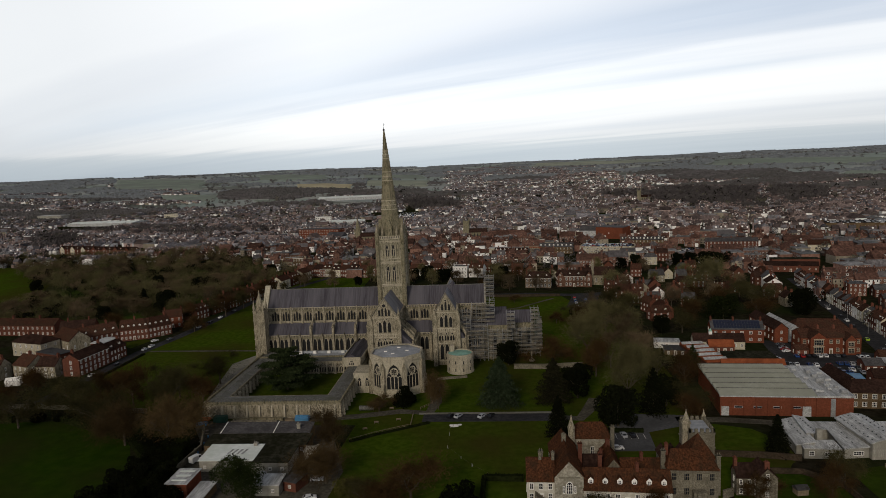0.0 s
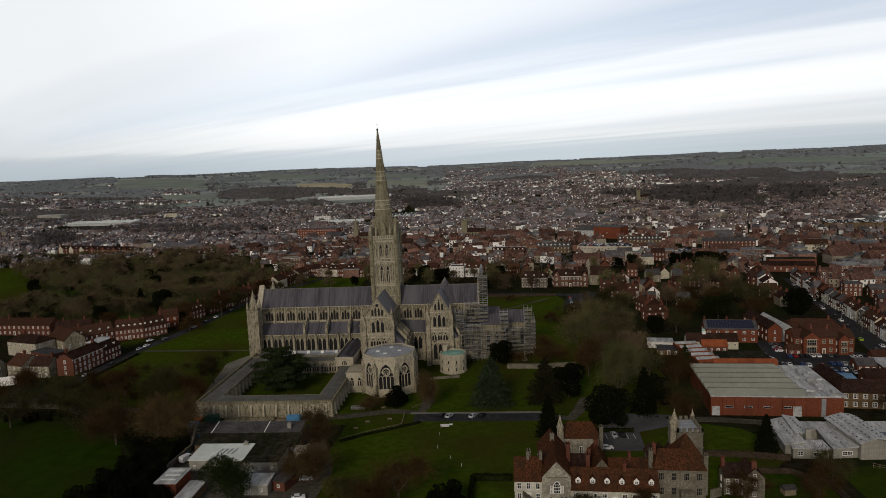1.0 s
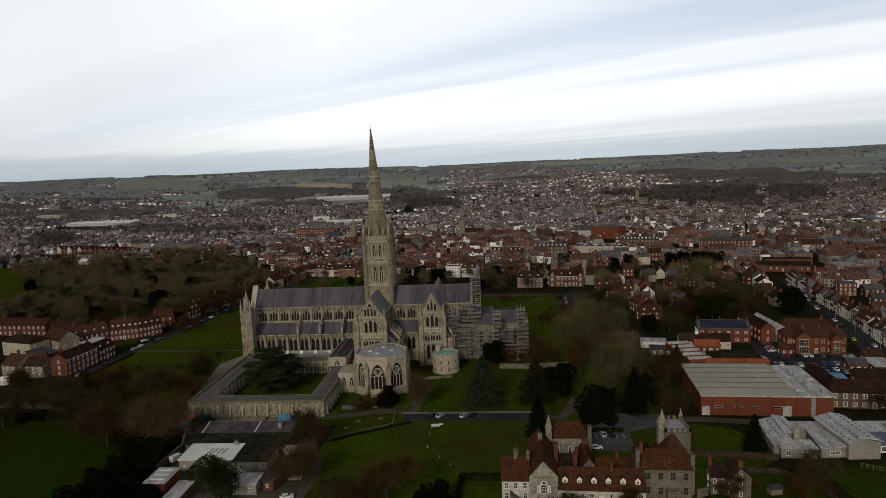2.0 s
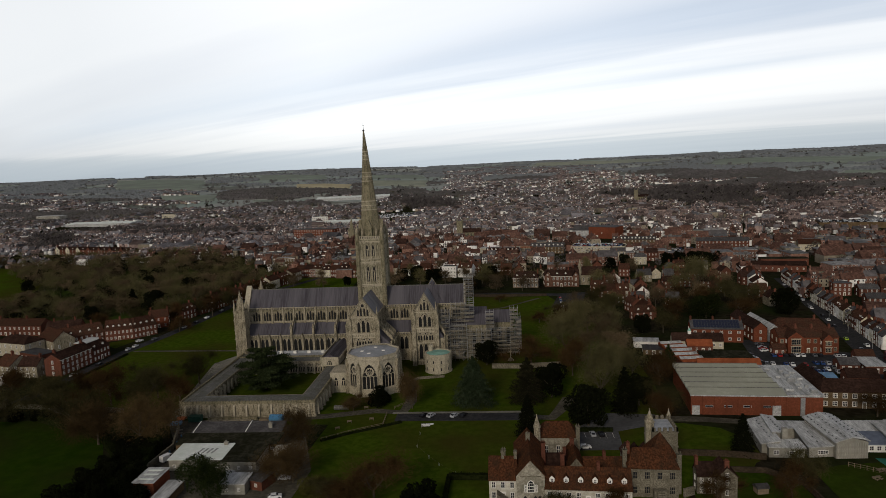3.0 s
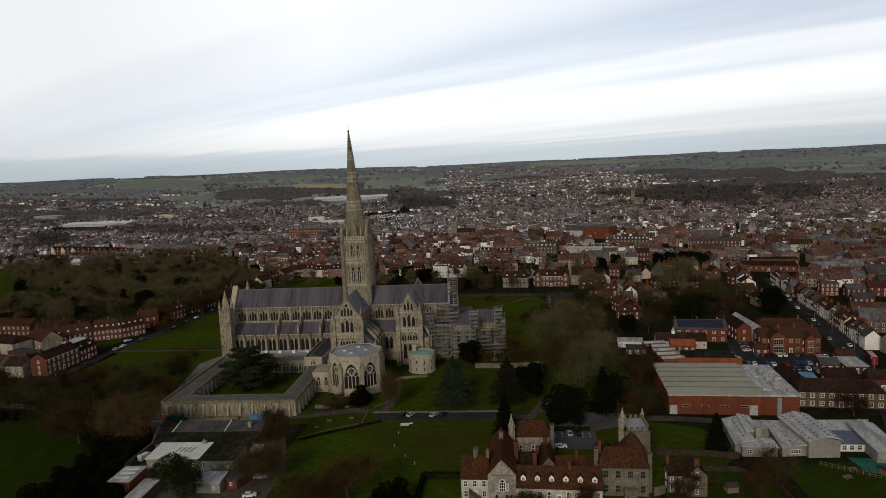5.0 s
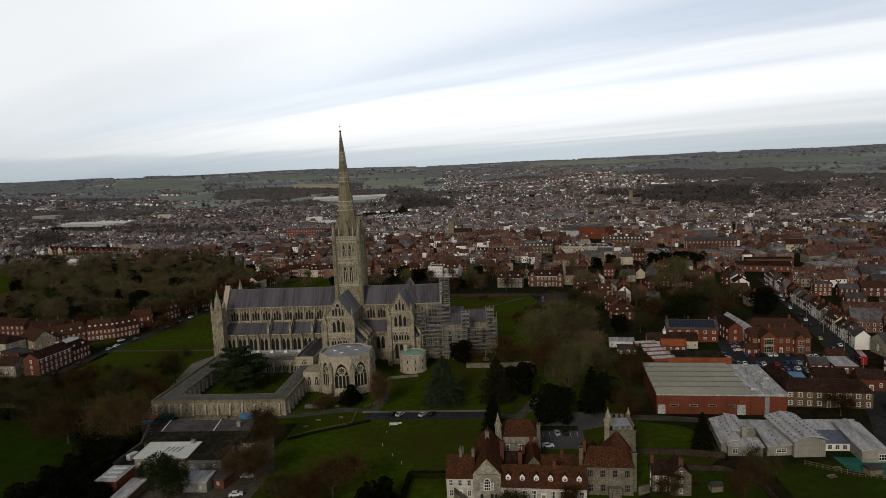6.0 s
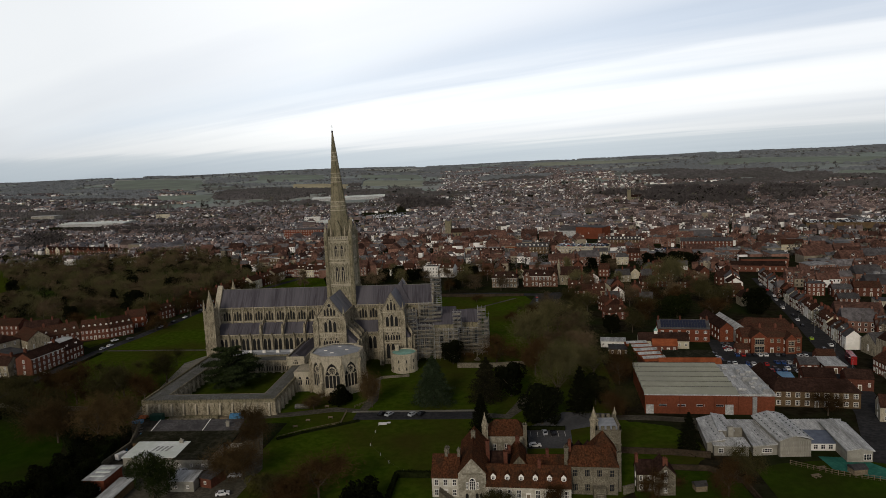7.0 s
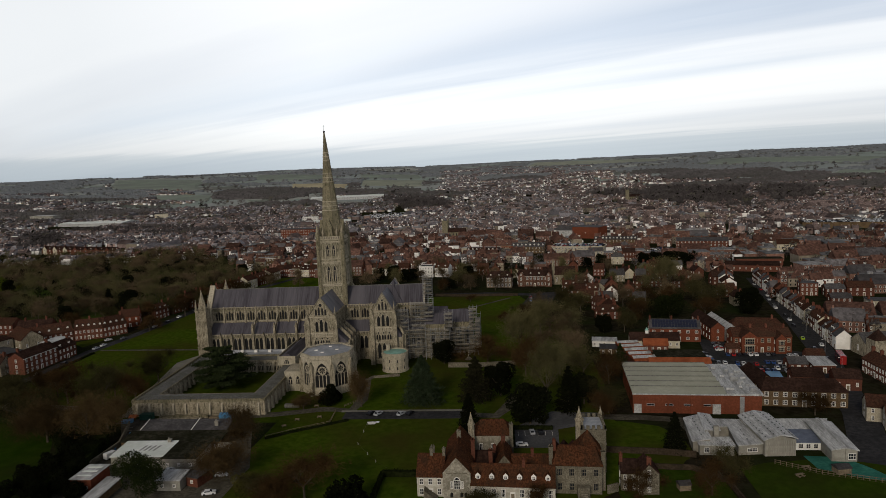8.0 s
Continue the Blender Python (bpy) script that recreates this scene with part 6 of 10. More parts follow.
# ---- tower and spire ----
TH, TCX = 6.55, 0.5
g = Geo()
corners = [(TCX - TH, -TH), (TCX + TH, -TH), (TCX + TH, TH), (TCX - TH, TH)]
Z_T = [(28.0, 38.6, []), (38.6, 52.9, (40.8, 46.6, 49.2)), (52.9, 63.4, (54.4, 58.0, 60.4))]
tw = []
for i in range(4):
    a, b = corners[i], corners[(i + 1) % 4]
    for z0, z1, op in Z_T:
        holes = [(TH + k, 1.45, op[0], op[1], op[2]) for k in (-1.6, 1.6)] if op else []
        if op:
            bl = [(TH + k, .8, op[0], op[1] - .4, op[2] - .5) for k in (-4.75, -3.55, 0, 3.55, 4.75)]
        else:
            bl = [(TH + k, .8, 34.2, 36.6, 37.8) for k in (-4.8, -3.6, -2.4, -1.2, 0, 1.2, 2.4, 3.6, 4.8)]
        pierced_wall(g, a, b, z0, z1, holes + bl, 0.32)
        blind(g, a, b, bl, 0.32)
        hoods(g, a, b, holes, 1)
        tw.append((a, b, holes))
    for z in (33.0, 38.6, 39.4, 51.3, 52.9, 62.2, 63.4):
        band(g, a, b, z - 0.26, z + 0.26, 0.45, m=1)
    crest(g, a, b, 63.5, 65.0, 0.2, 0.9, 0.6, 0.4, 1)
    for z in (50.7, 62.0):
        crest(g, a, b, z - .9, z, 0.12, .7, .45, .1, 1)
    # shallow shafts and gablets between the openings
    d = Vector((b[0] - a[0], b[1] - a[1], 0)).normalized()
    for z0, z1 in ((39.5, 50.6), (53.2, 61.8)):
        for k in (-5.35, -4.15, -2.85, -2.6, -0.6, 0.6, 2.6, 2.85, 4.15, 5.35):
            c = Vector((*a, 0)) + d * (TH + k)
            o = Vector((d.y, -d.x, 0))
            q = c + o * 0.18
            g.tube((q.x, q.y, z0), (q.x, q.y, z1 - 1.5), 0.15, n=5, m=1)
        for k in (-4.15, -1.6, 1.6, 4.15):
            c = Vector((*a, 0)) + d * (TH + k)
            o = Vector((d.y, -d.x, 0)) * 0.3
            hw = 1.2
            l, r_, ap = c - d * hw + o, c + d * hw + o, c + o
            for (u, uz), (v_, vz) in (((l, z1 - 2.2), (ap, z1)), ((ap, z1), (r_, z1 - 2.2))):
                g.tube((u.x, u.y, uz), (v_.x, v_.y, vz), 0.17, n=4)
part("tower_wall", g, [STONE_TOWER, STONE_PALE], cath, "weathered central tower with carved shafts")
for a, b, holes in tw:
    glaze(cath, a, b, holes, 0.3, 2)
g = Geo()
g.box(TCX - TH + 0.3, -TH + 0.3, 63.0, TCX + TH - 0.3, TH - 0.3, 64.2)
part("tower_roof", g, LEAD, cath)
for sx in (-1, 1):
    for sy in (-1, 1):
        gt = Geo()
        gt.frustum(0, 0, 28, 66.0, 1.25, 1.15, 8)
        for z in (33, 38.6, 45, 52.9, 58, 63.4, 66.4):
            gt.frustum(0, 0, z - 0.2, z + 0.25, 1.42, 1.42, 8)
        part("corner_turret", gt, STONE_DARK, cath, "", rot(TCX + sx * TH, sy * TH, 0, 0))
        part("pinnacle", pinnacle_mesh(0.95, 0.6, 5.0), None, cath, "", rot(TCX + sx * TH, sy * TH, 66.0, 0))
        part("pinnacle", PIN_S, None, cath, "", rot(TCX + sx * (TH - 2.8), sy * (TH - 0.4), 65.0, 0))
        part("pinnacle", PIN_S, None, cath, "", rot(TCX + sx * (TH - 0.4), sy * (TH - 2.8), 65.0, 0))
TIPX, ZS0, ZS1, R0 = -0.7, 64.2, 119.6, 5.6
g = Geo()


def sp(z):
    k = (z - ZS0) / (ZS1 - ZS0)
    return TCX + (TIPX - TCX) * k, R0 * (1 - k) + 0.22 * k


levels = [64.2, 78.6, 83.2, 93.6, 98.2, 105.0, 109.0, 119.6]
for i, (z0, z1) in enumerate(zip(levels, levels[1:])):
    (xa, ra), (xb, rb) = sp(z0), sp(z1)
    carved = i % 2 == 1
    e = 0.14 if carved else 0.0
    g.frustum(xa, 0, z0, z1, ra + e, rb + e, 8, 2 if carved else 0, tx=xb, ty=0)
    if carved:
        for zz in (z0, (z0 + z1) / 2, z1):
            xc, rr = sp(zz)
            g.frustum(xc, 0, zz - .22, zz + .22, rr + .34, rr + .32, 8, 1)
        nrow = max(2, int((z1 - z0) / 1.3))
        for r_ in range(nrow):
            zz = z0 + (z1 - z0) * (r_ + 0.5) / nrow
            xc, rr = sp(zz)
            for f in range(8):
                am = 2 * math.pi * (f + 1.0) / 8
                apo = (rr + 0.14) * math.cos(math.pi / 8)
                half = (rr + 0.14) * math.sin(math.pi / 8)
                n = max(1, int(half * 2 / 0.9))
                for k in range(n):
                    u = (k + 0.5) / n * 2 - 1
                    px, py = xc + apo * math.cos(am) - u * half * 0.9 * math.sin(am), apo * math.sin(am) + u * half * 0.9 * math.cos(am)
                    g.frustum(px, py, zz - 0.35, zz + 0.35, 0.24, 0.10, 4, 0)
for f in range(8):
    a = 2 * math.pi * (f + 0.5) / 8
    for z0, z1 in zip(levels, levels[1:]):
        (xa, ra), (xb, rb) = sp(z0), sp(z1)
        g.tube((xa + ra * math.cos(a), ra * math.sin(a), z0), (xb + rb * math.cos(a), rb * math.sin(a), z1), 0.2, 0.16, 5, 0)
    zc = 68
    while zc < 117:
        xc, rr = sp(zc)
        g.frustum(xc + (rr + 0.2) * math.cos(a), (rr + 0.2) * math.sin(a), zc, zc + 0.4, 0.14, 0.04, 4, 0)
        zc += 1.6
part("spire", g, [STONE_DARK, STONE_PALE, STONE_TOWER], cath, "tall octagonal stone spire with three carved bands")
for f in range(4):
    a = math.radians(90 * f)
    gl = Geo()
    gl.box(-1.5, -1.4, 0, 1.5, 1.2, 5.0)
    gl.solid([(-1.7, -1.5, 5), (1.7, -1.5, 5), (1.7, 1.6, 5), (-1.7, 1.6, 5), (0, -1.5, 9.2), (0, 1.6, 9.2)], [(0, 1, 4), (1, 2, 5, 4), (3, 0, 4, 5), (2, 3, 5)])
    gl.box(-0.55, -1.45, 1.0, 0.55, -1.3, 4.6)
    part("spire_light", gl, STONE_DARK, cath, "gabled opening at the foot of the spire", rot(TCX + 5.0 * math.cos(a), 5.0 * math.sin(a), 64.2, 90 * f + 90))
g = Geo()
g.frustum(TIPX, 0, 119.4, 120.0, 0.35, 0.6, 8)
g.frustum(TIPX, 0, 120.0, 120.6, 0.6, 0.2, 8)
g.tube((TIPX, 0, 120.4), (TIPX, 0, 123.6), 0.10, 0.07, 5)
g.tube((TIPX - 0.7, 0, 122.5), (TIPX + 0.7, 0, 122.5), 0.08, n=5)
part("finial_cross", g, LEAD, cath, "capstone and cross on the spire")

# ---- east chapels ----
g = Geo()
for y0, y1 in ((-13.2, -4.5), (-4.5, 4.5), (4.5, 13.2)):
    g.box(48.9, y0, 0, 60.5 if abs(y0 + y1) > 1 else 74.0, y1, 16.6)
for s in (-1, 1):
    band(g, *(((48.9, -13.2), (60.5, -13.2)) if s < 0 else ((60.5, 13.2), (48.9, 13.2))), 16.6, 17.6, 0.15)
# dark stone here paints the shadow behind the scaffolding
part("chapel_wall", g, STONE_DARK, cath)
g = Geo()
for y0, y1, x1 in ((-13.0, -4.6, 60.4), (-4.4, 4.4, 73.9), (4.6, 13.0, 60.4)):
    g.roof(49.0, x1, y0, y1, 16.7, 22.6)
part("chapel_roof", g, LEAD, cath, "dark lead roofs of the east chapels")
for x in (52, 56.5, 60.5, 65, 69.5, 74):
    yb = -13.2 if x < 61 else -4.5
    part("buttress", buttress_mesh(1.1, 1.5, 15.0, 2.2), None, cath, "", rot(x - 0.5, yb, 0, 0))
    part("buttress", buttress_mesh(1.1, 1.5, 15.0, 2.2), None, cath, "", rot(x - 0.5, -yb, 0, 180))
for x in (54, 58.3):
    part("window", lancet(1.6, 7.5, 9.5), None, cath, "", rot(x - 0.3, -13.23, 4.5, 0))
for x in (63, 67.5, 71.8):
    part("window", lancet(1.6, 7.5, 9.5), None, cath, "", rot(x - 0.3, -4.53, 4.5, 0))

# ---- chapter house ----
CX, CY, CR = 9.3, -58.3, 12.0
chap = thing("chapter_house", "octagonal stone chapter house with tall traceried windows", "chapter house")
oct_pts = [(CX + CR * math.cos(radians(-112.5 + 45 * i)), CY + CR * math.sin(radians(-112.5 + 45 * i))) for i in range(8)]
g = Geo()
B_CH = buttress_mesh(1.7, 2.0, 13.0, 2.6, 2)
for i in range(8):
    a, b = oct_pts[i], oct_pts[(i + 1) % 8]
    ln = math.dist(a, b)
    hole = [(ln / 2, 6.6, 3.6, 9.4, 14.8)]
    pierced_wall(g, a, b, 0, 16.4, hole, 0.9)
    band(g, a, b, 0, 1.2, 0.4)
    band(g, a, b, 2.7, 3.1, 0.25)
    band(g, a, b, 15.7, 16.1, 0.25)
    band(g, a, b, 16.4, 16.9, 0.45)
    band(g, a, b, 16.9, 17.9, 0.14, 0.4)
    crest(g, a, b, 17.2, 18.2, 0.2, 0.9, 0.72, 0.4, cap=0)
    hoods(g, a, b, hole)
    glaze(chap, a, b, hole, 0.5, 4, True)
    n = 13
    for k in range(n):
        u = (k + 0.5) / n
        x, y = a[0] + (b[0] - a[0]) * u, a[1] + (b[1] - a[1]) * u
        g.frustum(x * 1.0 + (x - CX) * 0.025, y + (y - CY) * 0.025, 16.1, 16.4, 0.22, 0.22, 4)
    ang = -112.5 + 45 * i
    part("buttress", B_CH, None, chap, "", rot(a[0] - 0.5 * math.cos(radians(ang)), a[1] - 0.5 * math.sin(radians(ang)), 0, ang + 90))
part("wall", g, STONE_PALE, chap)
g = Geo()
g.frustum(CX, CY, 16.9, 17.5, CR - 0.35, CR - 0.35, 8)
g.frustum(CX, CY, 17.5, 18.6, CR - 0.6, 0.3, 8)
part("roof", g, LEAD_PALE, chap, "shallow pale lead roof")
for dx, dy in ((-4.8, -1.5), (-1.0, -5.2), (4.8, -0.8), (0.4, 4.5)):
    g = Geo()
    z = 17.55 + 1.1 * (1 - math.hypot(dx, dy) / CR)
    g.box(dx - 0.7, dy - 0.35, 0, dx + 0.7, dy + 0.35, 0.3)
    part("roof_light", g, WHITE, chap, "small white rooflight", Matrix.Translation((CX, CY, z - 0.05)))
g = Geo()
g.box(-10.2, -62.5, 0, -1.2, -50.5, 8.6)
g.box(-10.3, -62.7, 8.6, -1.1, -50.3, 9.3)
part("vestibule", g, STONE_PALE, chap)
for x in (-7.6, -4.2):
    part("window", lancet(1.5, 2.4, 3.8, 2), None, chap, "", rot(x, -62.55, 3.2, 0))

# ---- cloister ----
clo = thing("cloister", "square stone cloister with lead roofed walks round a grass court", "cloister")
XO0, XO1, YO0, YO1 = -67.2, -9.7, -91.2, -25.5
XI0, XI1, YI0, YI1 = -59.6, -17.2, -82.0, -33.2
g = Geo()
outer = [((XO0, YO0), (XO1, YO0)), ((XO1, YO0), (XO1, YO1)), ((XO1, YO1), (XO0, YO1)), ((XO0, -12.5), (XO0, YO0))]
for a, b in outer:
    pierced_wall(g, a, b, 0, 6.2, [])
    band(g, a, b, 0, 0.8, 0.3)
    band(g, a, b, 5.9, 6.3, 0.3, m=1)
    band(g, a, b, 6.3, 6.75, 0.15, 0.4, m=1)
    ln = math.dist(a, b)
    d = Vector((b[0] - a[0], b[1] - a[1], 0)).normalized()
    n = int(ln / 1.25)
    for k in range(n):
        s = ln * (k + 0.5) / n
        p, q_ = (a[0] + d.x * (s - .36), a[1] + d.y * (s - .36)), (a[0] + d.x * (s + .36), a[1] + d.y * (s + .36))
        band(g, p, q_, 6.75, 7.1, 0.15, 0.4, m=1)
g.box(XO0, -25.5, 0, XO0 + 7.2, -12.5, 6.2)
part("outer_wall", g, [STONE, STONE_DARK], clo, "blind outer wall with a notched parapet")
gb = Geo()
gb.box(-.36, -.85, 0, .36, .2, 4.4)
gb.solid([(-.36, -.85, 4.4), (.36, -.85, 4.4), (.36, 0, 4.4), (-.36, 0, 4.4), (-.36, -.1, 5.5), (.36, -.1, 5.5)], [(0, 1, 5, 4), (1, 2, 5), (3, 0, 4)])
gb.box(-.5, -1.05, 0, .5, .2, .9)
B_CLO = gb.mesh("buttress", STONE_PALE)
for k in range(11):
    part("buttress", B_CLO, None, clo, "", rot(XO0 + 2.6 + k * 5.25, YO0, 0, 0))
for k in range(12):
    part("buttress", B_CLO, None, clo, "", rot(XO0, YO0 + 3 + k * 6.3, 0, -90))
for k in range(6):
    part("buttress", B_CLO, None, clo, "", rot(XO1, YO0 + 3 + k * 5.0, 0, 90))
inner = [((XI1, YI0), (XI0, YI0), 10), ((XI0, YI0), (XI0, YI1), 11), ((XI0, YI1), (XI1, YI1), 10), ((XI1, YI1), (XI1, YI0), 11)]
for a, b, n in inner:
    g = Geo()
    ln = math.dist(a, b)
    holes = [(ln * (k + 0.5) / n, 3.3, 0.8, 3.3, 5.2) for k in range(n)]
    pierced_wall(g, a, b, 0, 6.3, holes, 0.6)
    band(g, a, b, 5.9, 6.28, 0.12, 0.3)
    part("arcade", g, STONE, clo, "traceried arcade of the cloister walk")
    glaze(clo, a, b, holes, 0.3, 4, True)
    ang = math.degrees(math.atan2(b[1] - a[1], b[0] - a[0]))
    for k in range(n + 1):
        s = k / n
        part("buttress", B_CLO, None, clo, "", rot(a[0] + (b[0] - a[0]) * s, a[1] + (b[1] - a[1]) * s, 0, ang))
g = Geo()
o, i_ = 0.5, 0.3
ZR = 6.35
walks = [[(XO0 + o, YO0 + o), (XO1 - o, YO0 + o), (XI1 + i_, YI0 - i_), (XI0 - i_, YI0 - i_)], [(XO1 - o, YO0 + o), (XO1 - o, YO1 - o), (XI1 + i_, YI1 + i_), (XI1 + i_, YI0 - i_)],
         [(XO1 - o, YO1 - o), (XO0 + o, YO1 - o), (XI0 - i_, YI1 + i_), (XI1 + i_, YI1 + i_)], [(XO0 + o, YO1 - o), (XO0 + o, YO0 + o), (XI0 - i_, YI0 - i_), (XI0 - i_, YI1 + i_)]]
for w in walks:
    m1, m2 = [((w[0][k] + w[3][k]) / 2, (w[1][k] + w[2][k]) / 2) for k in (0, 1)], None
    ra, rb = (m1[0][0], m1[1][0], ZR + 0.75), (m1[0][1], m1[1][1], ZR + 0.75)
    z = [(*p, ZR - 0.1) for p in w]
    g.poly([z[0], z[1], rb, ra])
    g.poly([z[2], z[3], ra, rb])
g.poly([(XO0 + o, -25.8, ZR), (XI0 - 0.4, -25.8, ZR), (XI0 - 0.4, -12.6, ZR), (XO0 + o, -12.6, ZR)])
part("roof", g, LEAD_OLD, clo, "weathered grey lead roofs of the walks")
g = Geo()
for k in range(44):
    x = XO0 + 2.0 + k * 1.27
    g.tube((x, YO0 + 0.6, ZR + 0.02), (x, (YO0 + YI0) / 2, ZR + 0.78), 0.06, n=4)
for k in range(40):
    y = YO0 + 2.5 + k * 1.5
    g.tube((XO0 + 0.6, y, ZR + 0.02), ((XO0 + XI0) / 2, y, ZR + 0.78), 0.06, n=4)
    if y < -35:
        g.tube((XO1 - 0.6, y, ZR + 0.02), ((XO1 + XI1) / 2, y, ZR + 0.78), 0.06, n=4)
tagged(part("lead_rolls", g, LEAD_OLD, clo), kind="stuff")
sheet("lawn_cloister", [(XI0, YI0), (XI1, YI0), (XI1, YI1), (XI0, YI1)], 0.07, GRASS, "grass court inside the cloister", "lawn")
lib = thing("library", "stone library above the east cloister walk", "library")
g = Geo()
g.box(-19.2, -44.6, 6.9, -10.6, -14.0, 10.4)
g.box(-19.5, -44.9, 9.6, -10.3, -13.8, 10.0)
g.box(-19.3, -44.75, 10.4, -10.5, -44.3, 11.3)
g.box(-19.35, -44.6, 10.4, -18.9, -14, 11.3)
g.box(-18.0, -13.9, 0, -11, -13.7, 10)
part("wall", g, STONE_PALE, lib)
g = Geo()
g.M = rot(-14.9, 0, 0, 90)
g.roof(-44.2, -14.0, -4.0, 4.0, 10.4, 12.6)
part("roof", g, LEAD, lib)
part("window", lancet(2.2, 1.4, 2.0, 3), None, lib, "", rot(-14.9, -44.68, 7.5, 0))
plumb = thing("workroom", "low pale roofed workroom between nave and cloister", "building")
g = Geo()
g.box(-58, -24.9, 0, -21, -17.6, 6.0)
part("wall", g, STONE, plumb)
g = Geo()
g.box(-58.2, -25.0, 6.0, -20.8, -17.4, 6.4)
g.box(-58.2, -18.3, 6.4, -20.8, -17.4, 7.4)
part("roof", g, LEAD_PALE, plumb)
for x in (-47, -39.6, -32.2, -24.8):
    g = Geo()
    g.box(x - .8, -19.6, 6.3, x + .8, -18.4, 7.7)
    part("roof_light", g, WHITE, plumb, "white rooflight")

# ---- round vestry with the copper roof ----
ves = thing("vestry", "small octagonal stone vestry with a green copper roof", "vestry")
VX, VY, VR = 36.4, -33.0, 6.5
g = Geo()
g.frustum(VX, VY, 0, 8.6, VR, VR, 16)
for z, e in ((0.5, .3), (4.4, .15), (7.6, .2), (8.6, .25)):
    g.frustum(VX, VY, z - .25, z + .15, VR + e, VR + e, 16)
for k in range(16):
    a0, a1 = 2 * math.pi * (k + .5) / 16, 2 * math.pi * (k + 1.5) / 16
    q4 = [(VX + r_ * math.cos(a_), VY + r_ * math.sin(a_)) for r_, a_ in ((VR, a0), (VR, a1), (VR - .5, a1), (VR - .5, a0))]
    g.solid([(*p, 8.6) for p in q4] + [(*p, 9.5) for p in q4], [(4, 5, 6, 7), (0, 1, 5, 4), (2, 3, 7, 6)])
part("wall", g, STONE_PALE, ves)
g = Geo()
g.frustum(VX, VY, 8.6, 8.95, VR - .5, VR - .5, 16)
g.frustum(VX, VY, 8.95, 9.5, VR - .7, .3, 16)
part("roof", g, COPPER, ves, "green copper roof")
g = Geo()
g.box(-.9, -.9, 0, .9, .9, 3.0)
g.box(-1.1, -1.1, 3.0, 1.1, 1.1, 3.4)
part("turret", g, STONE_PALE, ves, "square stone turret", Matrix.Translation((VX - 3.9, VY + 3.8, 8.6)))
for z, n in ((1.6, 5), (5.2, 5)):
    for k in range(8):
        a = radians(-90 + (k - 3.5) * 34)
        part("window", lancet(.55, 1.2, 1.6), None, ves, "", rot(VX + (VR + .02) * math.cos(a), VY + (VR + .02) * math.sin(a), z, math.degrees(a) + 90))

# ---- scaffolding round the east end ----
POLES = {}


def pole(ln):
    if ln not in POLES:
        g = Geo()
        g.tube((0, 0, 0), (0, 0, ln), 0.075, n=5)
        POLES[ln] = g.mesh("pole", STEEL)
    return POLES[ln]


DECKS = {}


TOES = {}


def toe(ln):
    """An upright board along the edge of a lift."""
    if ln not in TOES:
        g = Geo()
        g.box(.03, -.03, -.12, ln - .03, .03, .16)
        TOES[ln] = g.mesh("toe_board", PLANK)
    return TOES[ln]


def scaffold(x0, x1, y0, y1, z1, label, z0=0.0, skip=0.25):
    q = random.Random(int(x0 * 7 + z1))
    sc = thing("scaffolding", label, "scaffolding", "scaffolding of the east end")
    nx = max(1, round((x1 - x0) / 2.3))
    dx = (x1 - x0) / nx
    h = round(z1 - z0, 1)
    for i in range(nx + 1):
        for y in (y0, y1):
            part("pole", pole(round(h + 1.1, 1)), None, sc, "", Matrix.Translation((x0 + dx * i, y, z0)))
    lifts = int(h / 2.0)
    for k in range(1, lifts + 1):
        z = z0 + k * h / lifts
        for y in (y0, y1):
            for dz in (0, 1.0) if y == y0 else (0,):
                part("ledger", pole(round(x1 - x0 + .6, 1)), None, sc, "", pose(x0 - .3, y, z + dz, 0, 90, 0))
        key = (round(dx, 2), round(y1 - y0, 2))
        if key not in DECKS:
            g = Geo()
            nb = max(2, round((y1 - y0) / .3))
            w_ = (y1 - y0) / nb
            ys = [v for b in range(nb) for v in (w_ * b + .02, w_ * (b + 1) - .02)]
            g.M = pose(0, 0, 0, -90, 0, 0)
            plate(g, [0.03, dx - .03], [-v for v in reversed(ys)], lambda i, j: j % 2, (-.03, .01), (0, 0), .03)
            g.v = [tuple(g.M @ Vector(v)) for v in g.v]
            g.m = [0] * len(g.m)
            g.M = None
            DECKS[key] = g.mesh("deck", PLANK)
        for i in range(nx):
            if q.random() > skip * (0.4 if k == lifts else 1):
                part("deck", DECKS[key], None, sc, "", Matrix.Translation((x0 + dx * i, y0, z + .1)))
                if q.random() < .8:
                    part("toe_board", toe(round(dx, 2)), None, sc, "", Matrix.Translation((x0 + dx * i, y0 - .1, z + .1)))
        if k % 2:
            i = q.randrange(nx)
            ln = round(math.hypot(dx, h / lifts), 1)
            part("brace", pole(ln), None, sc, "", pose(x0 + dx * i, y0 - .12, z - h / lifts, 0, math.degrees(math.atan2(dx, h / lifts)), 0))
    return sc


scaffold(35.6, 41.5, -18.0, -15.6, 26, "steel scaffolding with boards against the choir aisle")
scaffold(41.5, 50.0, -17.0, -14.9, 18, "steel scaffolding with boards against the choir aisle")
scaffold(42.0, 49.5, -10.6, -8.2, 28, "steel scaffolding with boards against the choir wall", 15.0)
scaffold(49.0, 53.8, -9.5, -5.5, 42, "tall scaffold tower at the choir gable", 17.5, .15)
scaffold(50.2, 62.5, -17.2, -15.2, 15.5, "steel scaffolding with boards before the east chapel")
scaffold(60.0, 64.0, -13.0, -8.5, 23.5, "scaffold tower rising over the chapel roof", 15.0, .1)
scaffold(62.6, 77.0, -9.5, -6.8, 14.0, "steel scaffolding with boards before the east chapel")
